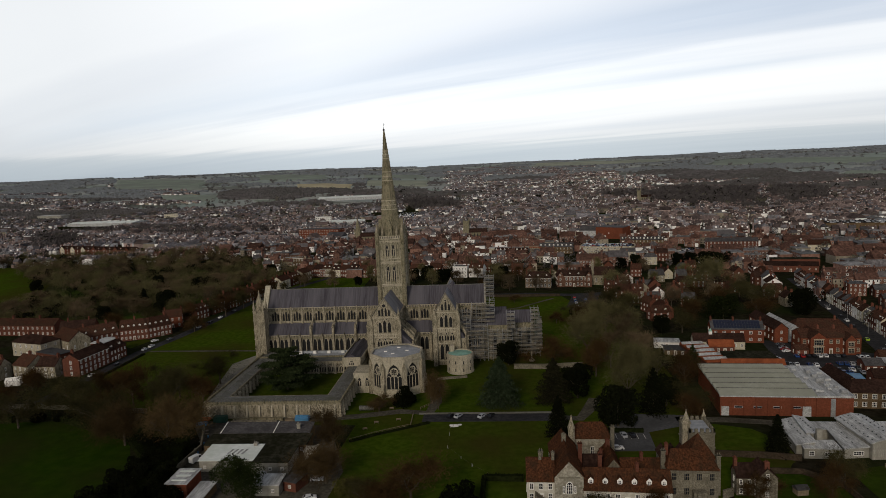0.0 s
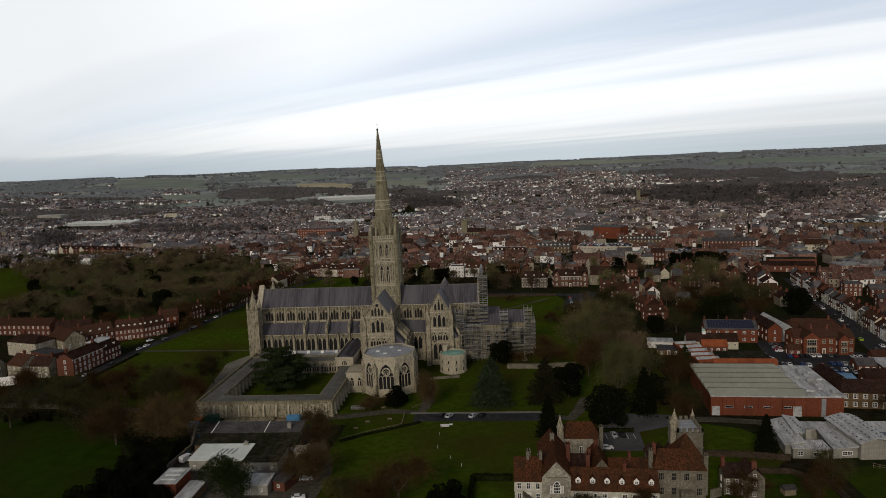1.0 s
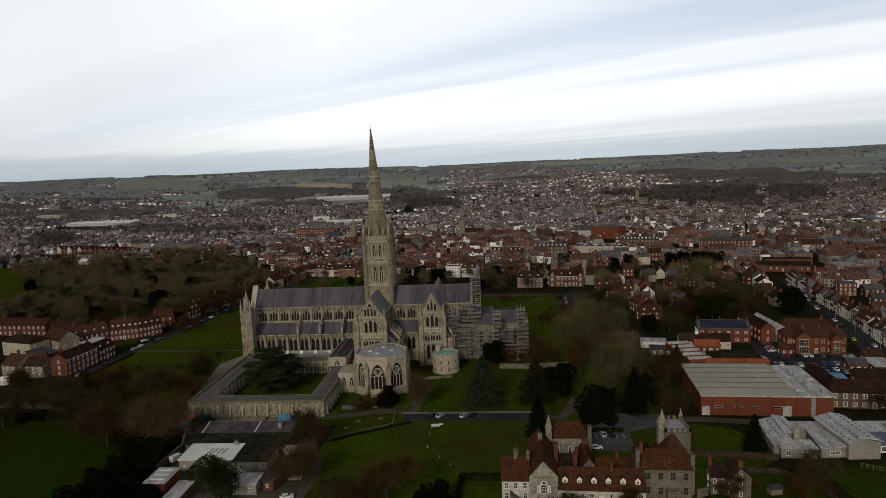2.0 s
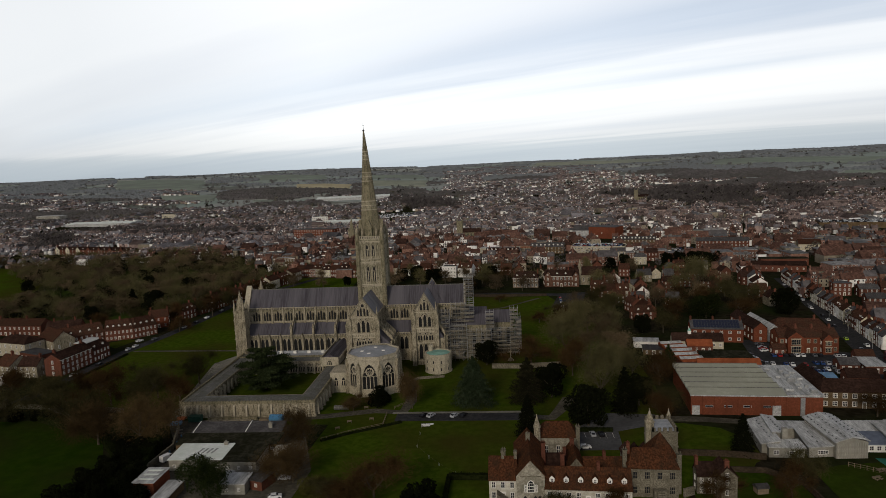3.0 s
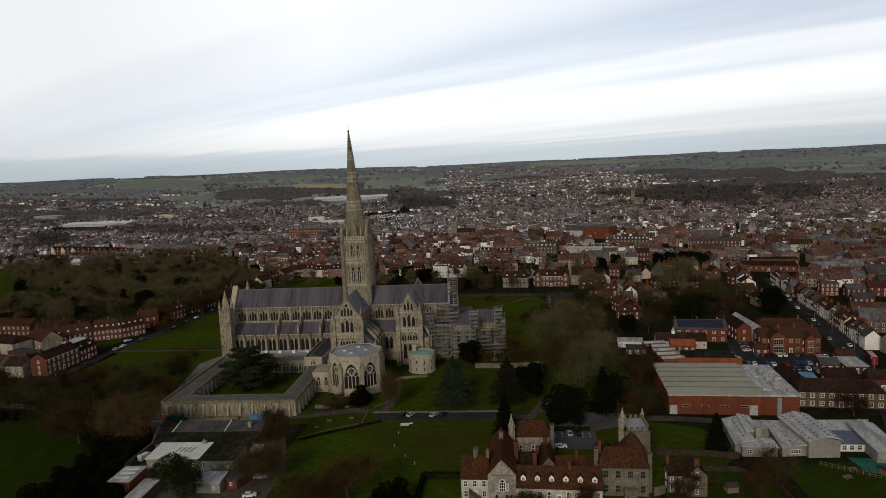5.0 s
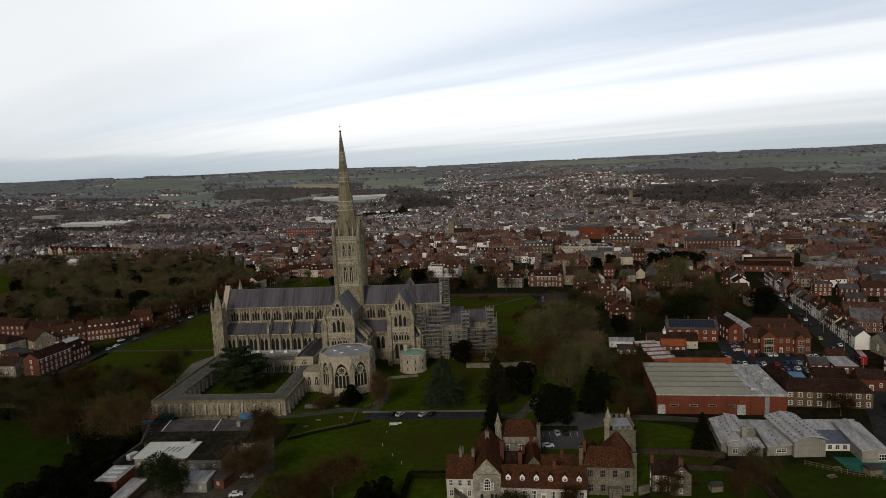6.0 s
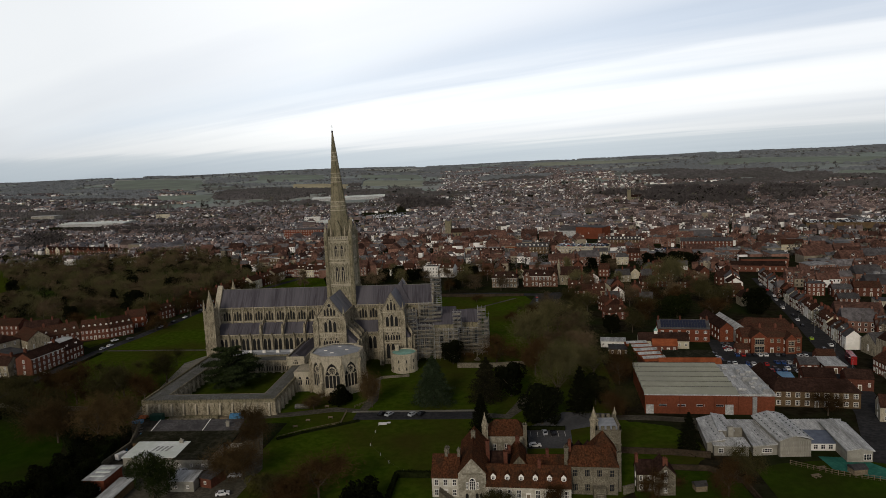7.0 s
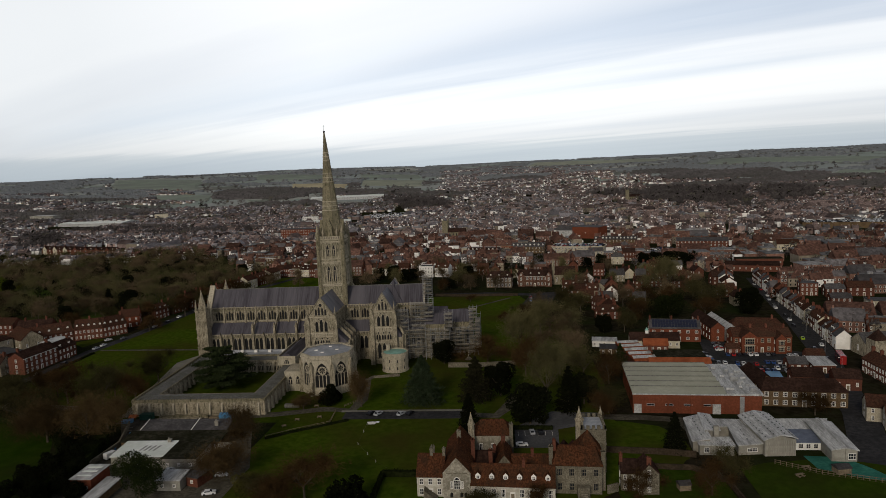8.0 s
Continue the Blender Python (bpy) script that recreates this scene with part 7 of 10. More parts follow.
scaffold(72.6, 76.6, -6.5, -2.0, 24.0, "scaffold tower at the chapel's east corner", 0, .1)
scaffold(75.6, 78.2, -2.0, 8.0, 18.0, "steel scaffolding with boards at the east end")

# ---- houses ----
HW = {}


def sash(w, h, bars=2, frame_mat=None):
    """A window with a white frame proud of the wall, glazing bars and a pane; origin at mid sill, facing -y."""
    fm_ = frame_mat or WHITE
    key = (round(w, 2), round(h, 2), bars, fm_.name)
    if key not in HW:
        g = Geo()
        f, b = .15, .045
        xs = [-w / 2, -w / 2 + f]
        for k in range(1, bars):
            xs += [-w / 2 + w * k / bars - b, -w / 2 + w * k / bars + b]
        xs += [w / 2 - f, w / 2]
        zs = [-.12, .06, h / 2 - .04, h / 2 + .04, h - f, h]
        plate(g, xs, zs, lambda i, j: 2 if j == 0 else 1 if i % 2 == 0 or j in (2, 4) else 0, (-.03, -.10, -.16), (0, 1, 1))
        HW[key] = g.mesh("window", [GLASS, fm_])
    return HW[key]


CH_MESH = {}


def chimney_mesh(h, w=1.3, mt=None):
    mt = mt or BRICK
    key = (round(h, 1), w, mt.name)
    if key not in CH_MESH:
        g = Geo()
        g.box(-w / 2, -.45, 0, w / 2, .45, h)
        g.box(-w / 2 - .1, -.55, h - .35, w / 2 + .1, .55, h - .1)
        for k in range(max(2, int(w / .5))):
            g.frustum(-w / 2 + .3 + k * .45, 0, h - .1, h + .5, .15, .12, 6)
        CH_MESH[key] = g.mesh("chimney", mt)
    return CH_MESH[key]


DOR = {}


def dormer_mesh(roof_mat):
    if roof_mat.name not in DOR:
        g = Geo()
        g.box(-.75, 0, 0, .75, 2.4, 1.4, 0)
        g.solid([(-.75, 0, 1.4), (.75, 0, 1.4), (0, 0, 2.15), (-.75, .3, 1.4), (.75, .3, 1.4), (0, .3, 2.15)], [(0, 1, 2), (5, 4, 3)], 0)
        g.solid([(-.95, -.08, 1.3), (.95, -.08, 1.3), (.95, 2.8, 1.3), (-.95, 2.8, 1.3), (0, -.08, 2.3), (0, 2.8, 2.3), (-.8, -.08, 1.3), (.8, -.08, 1.3), (0, -.08, 2.14), (0, 2.8, 2.14)], [(1, 2, 5, 4), (3, 0, 4, 5), (6, 0, 4, 8), (8, 4, 1, 7), (6, 8, 9, 3), (8, 7, 2, 9)], 1)
        DOR[roof_mat.name] = g.mesh("dormer", [WHITE, roof_mat])
    return DOR[roof_mat.name]


def building(p1, p2, depth, he, hr, wall, roof, label="", category="house", rows=2, cols=4, hip=0.0, chimneys=(0.1, 0.9), dormers=0, win=(1.0, 1.6), into=None, name="house", group="", gable_windows=True, door=True, back=False, cornice=False, ch_mat=None, bars=2, parapet=0.0, z0=1.0, frame=None):
    """A house whose front runs from p1 to p2, its outside on the right hand; the ridge runs along the front."""
    d = Vector((p2[0] - p1[0], p2[1] - p1[1], 0))
    ln = d.length
    ang = math.degrees(math.atan2(d.y, d.x))
    mx, my = (p1[0] + p2[0]) / 2, (p1[1] + p2[1]) / 2
    base = rot(p1[0], p1[1], terrain(mx, my) if my > 800 else 0, ang)
    if into is None:
        own = thing(name, label, category, group, base)
        fix = Matrix()
    else:
        own, fix = into, into.matrix_world.inverted() @ base
    g = Geo()
    ym = depth / 2
    flat = hr - he < 0.3
    g.solid([(0, 0, -.3), (ln, 0, -.3), (ln, depth, -.3), (0, depth, -.3), (0, 0, he), (ln, 0, he), (ln, depth, he), (0, depth, he)] + ([] if flat or hip else [(0, ym, hr - .1), (ln, ym, hr - .1)]),
            [(0, 1, 5, 4), (2, 3, 7, 6)] + ([(1, 2, 6, 5), (3, 0, 4, 7), (4, 5, 6, 7)] if flat or hip else [(1, 2, 6, 9, 5), (3, 0, 4, 8, 7)]))
    if parapet:
        for a, b, c, e in ((0, 0, ln, .4), (0, depth - .4, ln, depth), (0, .4, .4, depth - .4), (ln - .4, .4, ln, depth - .4)):
            g.box(a, b, he, c, e, he + parapet)
    part("wall", g, wall, own, "", fix)
    g = Geo()
    e = .35
    if flat:
        g.box(-(.0 if parapet else .3) + (.4 if parapet else 0), (.4 if parapet else -.3), he, ln - (.4 if parapet else -.3), depth - (.4 if parapet else -.3), he + .3)
    else:
        if hip:
            g.roof(-e, ln + e, -e, depth + e, he + .1, hr + .15, t=.3, hip0=hip, hip1=hip)
        else:
            g.open_roof(-.2, ln + .2, -e, depth + e, he + .1, hr + .15)
        g.tube((hip, ym, hr + .17), (ln - hip, ym, hr + .17), .16, n=5)
    part("roof", g, roof, own, "", fix)
    if cornice:
        g = Geo()
        g.box(-.2, -.25, he - .45, ln + .2, -.0, he - .02)
        part("cornice", g, WHITE, own, "", fix)
    w, h = win
    wm = sash(w, h, bars, frame)
    step = he / rows
    for r in range(rows):
        z = r * step + (step - h) * .5 + .1
        for c in range(cols):
            x = ln * (c + .5) / cols
            if r == 0 and door and c == cols // 2:
                g = Geo()
                g.box(-.75, -.16, 0, .75, .05, 2.7, 1)
                g.box(-.5, -.20, 0, .5, -.1, 2.2, 0)
                part("door", g, [WOOD, WHITE], own, "", fix @ Matrix.Translation((x, 0, 0)))
            else:
                part("window", wm, None, own, "", fix @ Matrix.Translation((x, -.02, z)))
            if back:
                part("window", wm, None, own, "", fix @ rot(x, depth + .02, z, 180))
        if gable_windows:
            n = 1 if depth < 11.5 else 2
            for c in range(n):
                y = depth * (c + .5) / n
                part("window", wm, None, own, "", fix @ rot(ln + .02, y, z, 90))
                part("window", wm, None, own, "", fix @ rot(-.02, y, z, -90))
    for u in chimneys:
        ch = min(3.4, (hr - he) * .5 + 1.9)
        part("chimney", chimney_mesh(ch, mt=ch_mat), None, own, "", fix @ rot(ln * u, ym, hr - ch + 1.9, 90))
    for k in range(dormers):
        x = ln * (k + .5) / dormers
        zc = he + (hr - he) * .28
        dm = part("dormer", dormer_mesh(roof), None, own, "", fix @ Matrix.Translation((x, ym * .28, zc)) @ Matrix.Diagonal((*((1, 1, 1) if dormers > 5 else (.78, .9, .74)), 1)))
        part("window", sash(1.0, 1.05), None, dm, "", Matrix.Translation((0, -.02, .2)))
    return own


# the old palace south of the lawn
pal = thing("palace", "rambling stone and tile palace with white dormers and a battlemented tower", "palace")
building((62, -160), (70.2, -160.3), 10.4, 6.4, 11.3, LIMEWASH, TILE_OLD, into=pal, rows=2, cols=3, win=(1.3, 1.9), chimneys=(.5, .97), ch_mat=RUBBLE)
building((70.3, -138), (70.1, -161.6), 8.3, 8.2, 13.2, RUBBLE_PALE, TILE_OLD, into=pal, rows=2, cols=5, win=(.8, 1.3), chimneys=(.35,), door=False, gable_windows=False, ch_mat=RUBBLE)
g = Geo()
ap = arch_pts(0, 1.9, 2.6, 3.7, 4)
g.poly([(x_, -.04, z_) for x_, z_ in [(-.95, 0)] + ap + [(.95, 0)]], 0)
for (xa, za), (xb, zb) in zip([(-.95, 0)] + ap, ap + [(.95, 0)]):
    g.tube((xa, -.08, za), (xb, -.08, zb), .13, n=4, m=1)
for x_ in (-.32, .32):
    g.box(x_ - .05, -.12, 0, x_ + .05, -.02, 3.0, 1)
for z_ in (0, .95, 1.9, 2.7):
    g.box(-.95, -.12, z_ - .05, .95, -.02, z_ + .05, 1)
part("window", g, [GLASS, WHITE], pal, "tall arched window with white glazing bars", rot(74.3, -161.65, 3.2, 0))
for x_ in (72.7, 75.9):
    part("window", sash(.7, 2.2), None, pal, "", rot(x_, -161.62, 3.4, 0))
g = Geo()
g.box(-3.1, -.14, 0, 3.1, .02, .3)
part("string_course", g, RUBBLE, pal, "", rot(74.3, -161.62, 8.0, 0))
for x in (72.6, 75.6, 76.9):
    part("window", lancet(.9, 1.0, 1.5), None, pal, "", rot(x, -161.66, .6, 0))
building((78.4, -161.8), (103.2, -163.6), 9.2, 4.5, 9.1, LIMEWASH, TILE_OLD, into=pal, rows=1, cols=9, win=(1.4, 2.5), chimneys=(.63,), dormers=6, bars=3, ch_mat=BRICK)
building((103.2, -158.3), (117.4, -159.2), 9.4, 9.0, 13.1, RUBBLE, TILE_OLD, into=pal, rows=2, cols=4, win=(1.6, 2.2), chimneys=(.03,), hip=2.0, bars=3, frame=RUBBLE)
building((79.0, -134.6), (90.8, -134.8), 9.0, 8.6, 12.2, RUBBLE_PALE, TILE_OLD, into=pal, rows=1, cols=3, win=(1.2, 2.6), chimneys=(), hip=2.2, door=False)
building((86.0, -140.5), (86.2, -153.0), 4.8, 6.4, 9.8, RUBBLE, TILE_OLD, into=pal, rows=2, cols=3, win=(.8, 1.2), chimneys=(.2,), door=False)
building((79.0, -149.8), (86.0, -149.8), 5.5, 5.6, 8.6, RUBBLE, TILE_DARK, into=pal, rows=1, cols=2, chimneys=(.95,), door=False)
building((91.0, -152.6), (103.6, -153.0), 5.6, 5.4, 8.6, RUBBLE, TILE_OLD, into=pal, rows=1, cols=4, chimneys=(.5,), door=False)
for k in range(3):
    building((103.6 + k * 2.9, -143.0), (103.7 + k * 2.9, -150.2), 2.8, 8.2, 10.2, RUBBLE, TILE_DARK, into=pal, rows=1, cols=2, win=(.7, 1.1), chimneys=(), door=False, gable_windows=False)
g = Geo()
g.box(110.2, -153.4, 0, 118.6, -145.0, 9.6)
part("wall", g, RUBBLE, pal)
g = Geo()
g.solid([(110, -153.6, 9.6), (118.9, -153.6, 9.6), (118.9, -144.8, 9.6), (110, -144.8, 9.6), (114.5, -149.2, 16.2)], [(0, 1, 4), (1, 2, 4), (2, 3, 4), (3, 0, 4), (3, 2, 1, 0)])
part("roof", g, TILE_OLD, pal, "steep pyramid roof")
ptw = part("tower", Geo(), RUBBLE, pal, "battlemented stone tower")
g = Geo()
g.box(113.2, -145.0, 0, 121.0, -134.0, 14.2)
for z in (4.5, 9.5, 14.2):
    g.box(113.0, -145.2, z - .2, 121.2, -133.8, z + .15)
for k in range(5):
    for y in (-145.0, -134.5):
        g.box(113.2 + k * 1.7, y, 14.2, 114.2 + k * 1.7, y + .5, 15.6)
for k in range(7):
    for x in (113.2, 120.5):
        g.box(x, -145.0 + k * 1.65, 14.2, x + .5, -144.0 + k * 1.65, 15.6)
part("tower_wall", g, RUBBLE, ptw)
g = Geo()
g.box(113.8, -144.4, 14.2, 120.4, -134.6, 14.4)
part("tower_roof", g, LEAD_PALE, ptw)
part("turret", pinnacle_mesh(1.3, 16.5, 4.2), None, ptw, "", rot(113.0, -142.2, 0, 0))
part("pinnacle", pinnacle_mesh(.55, 15.5, 2.0, 6), None, ptw, "", rot(120.9, -134.2, 0, 0))
part("turret", pinnacle_mesh(1.1, 13.0, 4.0), None, pal, "stone stair turret with a spirelet", rot(77.9, -136.5, 0, 0))
for x, y, h, mt_ in ((66.6, -154.5, 13.4, RUBBLE), (78.9, -150.0, 13.6, BRICK), (84.4, -153.2, 11.5, BRICK), (91.2, -136.0, 13.0, RUBBLE), (102.8, -154.5, 13.2, RUBBLE), (118.2, -156.5, 12.4, RUBBLE)):
    g = Geo()
    g.box(-.6, -.5, 0, .6, .5, h)
    g.box(-.75, -.65, h - .3, .75, .65, h)
    for k in (-.3, .3):
        g.frustum(k, 0, h, h + .7, .18, .14, 6)
    part("chimney", g, mt_, pal, "", rot(x, y, 0, 0))
for k in range(9):
    g = Geo()
    g.box(64.3 + k * .45, -163.4, 0, 64.75 + k * .45, -160.3, 3.4 - k * .36)
    part("step", g, RUBBLE, pal)
    g = Geo()
    g.box(110.8, -161.5 - k * .4, 0, 112.8, -161.1 - k * .4, 3.0 - k * .33)
    part("step", g, RUBBLE, pal)
g = Geo()
g.box(110.0, -161.2, 0, 113.6, -158.9, 3.1)
part("landing", g, RUBBLE, pal, "stone landing before the door")

h2 = building((128.2, -152.0), (128.2, -159.4), 5.8, 6.4, 9.4, RUBBLE, TILE_DARK, "stone house with a steep gable and sash windows", rows=2, cols=3, win=(1.0, 1.5), chimneys=(.9,))
building((123.4, -156.8), (128.2, -157.0), 5.2, 5.6, 8.8, RUBBLE, TILE_DARK, into=h2, rows=2, cols=2, chimneys=(.05,), door=False)
part("window", sash(1.0, 1.4), None, h2, "", h2.matrix_world.inverted() @ rot(131.1, -159.45, 6.4, 0))

# the brick sports hall
hall = thing("sports_hall", "long red brick hall with a pale ribbed roof", "hall")
HA, HB = Vector((139.8, -94.2, 0)), Vector((187.0, -97.9, 0))
ang = math.degrees(math.atan2(HB.y - HA.y, HB.x - HA.x))
hm = rot(HA.x, HA.y, 0, ang)
HL, HD = (HB - HA).length, 37.5
g = Geo()
g.box(0, 0, -.3, HL, HD, 7.9)
n = 8
for k in range(n + 1):
    x = HL * .73 * k / n
    g.box(x - .25, -.25, 0, x + .25, 0, 7.6)
part("wall", g, BRICK_HALL, hall, "", hm)
for k in range(6):
    g = Geo()
    y0, y1 = -.4 + k * 6.35, -.4 + (k + 1) * 6.35
    g.solid([(-.4, y0, 7.9), (HL * .73, y0, 7.9), (HL * .73, y1 - .5, 9.1), (-.4, y1 - .5, 9.1), (-.4, y1, 7.9), (HL * .73, y1, 7.9)], [(0, 1, 2, 3), (3, 2, 5, 4), (0, 3, 4), (1, 5, 2), (0, 4, 5, 1)])
    part("roof", g, FELT, hall, "pale green-grey roof fold", hm)
# dark strips added on the fold tops in place of the folds' shading
for k in range(6):
    g = Geo()
    g.box(-.4, -.4 + (k + 1) * 6.35 - .75, 8.9, HL * .73, -.4 + (k + 1) * 6.35 - .5, 9.25)
    part("roof_ridge", g, LEAD_OLD, hall, "dark strip added for the shade between roof folds", hm)
g = Geo()
g.box(HL * .73 + .05, -.4, 7.9, HL + .4, HD, 8.3)
g.box(-.5, -.55, 7.5, HL + .5, -.05, 7.92)
part("flat_roof", g, SHEET, hall, "", hm)
q = random.Random(5)
for k in range(14):
    g = Geo()
    w, d_, h = q.uniform(1, 3.2), q.uniform(.8, 2.2), q.uniform(.6, 1.7)
    g.box(-w / 2, -d_ / 2, 0, w / 2, d_ / 2, h)
    g.box(-w / 2 + .1, -d_ / 2 - .25, h * .3, w / 2 - .1, -d_ / 2, h * .6)
    part("plant_unit", g, SHEET if k % 3 else STEEL, hall, "", hm @ rot(HL * .73 + 1.8 + q.random() * 9, 2.5 + k * 2.2, 8.3, q.choice((0, 90))))
for x in (6.5, 13.5, 20.5, 27.5):
    g = Geo()
    g.box(-1.5, -.12, 0, 1.5, .02, .8)
    g.box(-1.4, -.16, .1, 1.4, -.1, .7, 1)
    part("window", g, [SHEET, GLASS], hall, "", hm @ Matrix.Translation((x, 0, 3.0)))
for x, w, h in ((1.6, 1.4, 3.6), (31, 1.5, 3.9), (40.2, .8, 7.0)):
    g = Geo()
    g.box(-w, -.3, 0, w, .05, h)
    for k in range(int(h / .5)):
        g.box(-w, -.36, k * .5, w, -.3, k * .5 + .42)
    part("door", g, SHEET if w > 1 else STEEL, hall, "grey roller door", hm @ Matrix.Translation((x, 0, 0)))

# school buildings behind the hall
building((169.5, 9.5), (195.5, 5.5), 12, 7.2, 10.8, BRICK_HALL, SLATE, "orange brick school block with solar panels on its roof", "school", rows=2, cols=6, win=(1.6, 1.4), chimneys=(.02, .45, .97), name="school_block", hip=0)
arr = thing("solar_array", "rows of dark blue solar panels on the school roof", "solar panels", "", rot(169.5, 9.5, 0, math.degrees(math.atan2(-4, 26))))
g = Geo()
q4 = [(0, 0, 0), (1.35, 0, 0), (1.35, 1.55, .94), (0, 1.55, .94)]
g.solid(q4 + [(x, y, z + .1) for x, y, z in q4], [(4, 5, 6, 7), (0, 1, 5, 4), (1, 2, 6, 5), (2, 3, 7, 6), (3, 0, 4, 7)])
PANEL = g.mesh("panel", mat("solar_glass", (.012, .015, .03), (.02, .024, .042), .2, 1.0, .2, .5))
for i in range(16):
    for j in range(3):
        v0 = .12 + j * .28
        part("panel", PANEL, None, arr, "", Matrix.Translation((1.5 + i * 1.45, 6.2 * v0 - .2, 7.37 + 3.62 * v0)))
low = building((156.5, -3.0), (181.5, -6.0), 8.0, 4.2, 7.4, CREAM, TILE_DARK, "low school range with a brown tile roof and a green cupola", "school", rows=1, cols=8, win=(1.2, 1.4), chimneys=(), name="school_range")
g = Geo()
g.box(-.8, -.8, 0, .8, .8, 1.6)
g.frustum(0, 0, 1.6, 3.2, 1.2, .05, 4, 1)
part("cupola", g, [WHITE, COPPER], low, "small green cupola", Matrix.Translation((9.0, 4.0, 7.0)))
building((161.8, -11.5), (173.8, -13.0), 6.5, 3.8, 6.2, BRICK, TILE_ORANGE, "brick classroom with a bright orange tile roof", "classroom", rows=1, cols=4, chimneys=(), name="classroom")
saw = thing("studio", "classroom with stripes of white glazing and orange tile on its roof", "classroom")
g = Geo()
sm = rot(151.6, -40.5, 0, math.degrees(math.atan2(-1.5, 10)) + 14)
g.box(0, 0, -.2, 10.5, 34, 4.2)
part("wall", g, BRICK, saw, "", sm)
for k in range(5):
    g = Geo()
    y0 = k * 6.8
    g.poly([(-.2, y0, 4.2), (10.7, y0, 4.2), (10.7, y0 + 4.6, 5.6), (-.2, y0 + 4.6, 5.6)], 0)
    g.poly([(-.2, y0 + 4.6, 5.6), (10.7, y0 + 4.6, 5.6), (10.7, y0 + 6.8, 4.2), (-.2, y0 + 6.8, 4.2)], 1)
    for x in (-.2, 10.7):
        g.poly([(x, y0, 4.2), (x, y0 + 4.6, 5.6), (x, y0 + 6.8, 4.2)], 1)
    g.box(-.2, y0 - .1, 4.25, 10.7, y0 + 2.0, 4.95, 1)
    part("roof", g, [SHEET, TILE_ORANGE], saw, "", sm)
building((163.0, -36.5), (185.5, -38.0), 15, 3.8, 3.9, BRICK_BROWN, MOSS, "flat roofed school building", "classroom", rows=1, cols=6, chimneys=(), name="classroom")
building((157.5, -43.5), (185.0, -45.5), 6.0, 3.4, 5.8, BRICK, TILE_ORANGE, "long brick range with a new orange tile roof", "classroom", rows=1, cols=8, chimneys=(), name="classroom")
building((200.0, 38.0), (200.8, 5.5), 7.0, 7.4, 10.6, BRICK_HALL, TILE_DARK, "tall narrow brick school wing", "school", rows=2, cols=7, win=(1.0, 1.6), chimneys=(), name="school_wing")
building((207.9, 38.0), (208.6, 6.0), 6.4, 6.2, 8.6, SHEET, SHEET, "grey clad school wing", "school", rows=1, cols=3, chimneys=(), name="school_wing", door=False)
sb = building((205.0, -15.2), (232.5, -17.4), 13, 8.2, 11.2, BRICK_HALL, TILE, "large red brick school with stone window groups and gables", "school", rows=2, cols=9, win=(1.5, 1.9), chimneys=(.35, .62, .92), bars=3, name="school_house", frame=STONE_PALE)
building((208.2, -5), (208.0, -18.6), 7.4, 8.6, 11.6, BRICK_HALL, TILE, into=sb, rows=2, cols=3, chimneys=(), door=False, gable_windows=False)
building((224.4, -6), (224.2, -19.4), 5.0, 7.4, 10.2, BRICK_HALL, TILE, into=sb, rows=2, cols=3, chimneys=(), door=False, gable_windows=False)
sbi = sb.matrix_world.inverted()
for x, y, z, w, h in ((211.8, -18.75, 1.2, 4.6, 3.0), (211.8, -18.75, 5.2, 4.4, 2.6), (226.8, -19.5, 1.2, 2.8, 2.2), (226.8, -19.5, 4.6, 2.8, 1.9)):
    part("window", sash(w, h, 4, STONE_PALE), None, sb, "broad stone mullioned window", sbi @ rot(x, y, z, 0))
    g = Geo()
    g.box(-w / 2 - .3, -.2, 0, w / 2 + .3, .02, .35)
    part("lintel", g, STONE_PALE, sb, "", sbi @ rot(x, y, z + h + .1, 0))
building((201.0, -18.5), (207.0, -19.0), 6, 3.2, 5.0, BRICK, TILE, into=sb, rows=1, cols=2, chimneys=(), door=False)
building((214.0, 14.0), (240.0, 9.0), 11, 6.0, 9.6, BRICK, TILE, "red brick school block with a hipped roof", "school", rows=2, cols=6, chimneys=(.8,), hip=3.5, name="school_house")
db = building((190.5, -88.6), (221.0, -92.8), 12, 6.4, 9.6, BRICK_BROWN, TILE_DARK, "brown brick school with a dark tile roof and white windows", "school", rows=2, cols=9, win=(1.7, 1.8), chimneys=(), hip=3.0, bars=3, name="school_house")
building((190.8, -62.0), (191.2, -80.0), 9, 6.2, 9.4, BRICK_BROWN, TILE_DARK, into=db, rows=2, cols=5, win=(1.6, 1.7), chimneys=(), door=False)
building((201.5, -68.5), (206.5, -69.5), 8, 4.6, 4.7, SHEET, STREETBLUE, "small shelter with a bright blue roof", "shelter", rows=1, cols=2, chimneys=(), name="shelter", door=False)
for p1, p2, d_, he, hr, wl, rf, lab in (((219, -46), (227, -47), 9, 3.4, 5.4, BRICK, SLATE, "low brick shed beside the car park"), ((228, -50), (237, -51), 14, 3.6, 3.7, BRICK, SHEET, "flat roofed store beside the street"), ((232, -34), (240, -35), 6, 3.6, 5.8, BRICK, TILE, "small brick house beside the car park"), ((212, -66), (224, -68), 9, 4.2, 6.8, BRICK, TILE_DARK, "low brick school building"), ((226, -72), (236, -74), 8, 5.2, 8.0, BRICK, TILE_DARK, "small brick house beside the street")):
    building(p1, p2, d_, he, hr, wl, rf, lab, "building", rows=1, cols=3, chimneys=(), name="outbuilding")
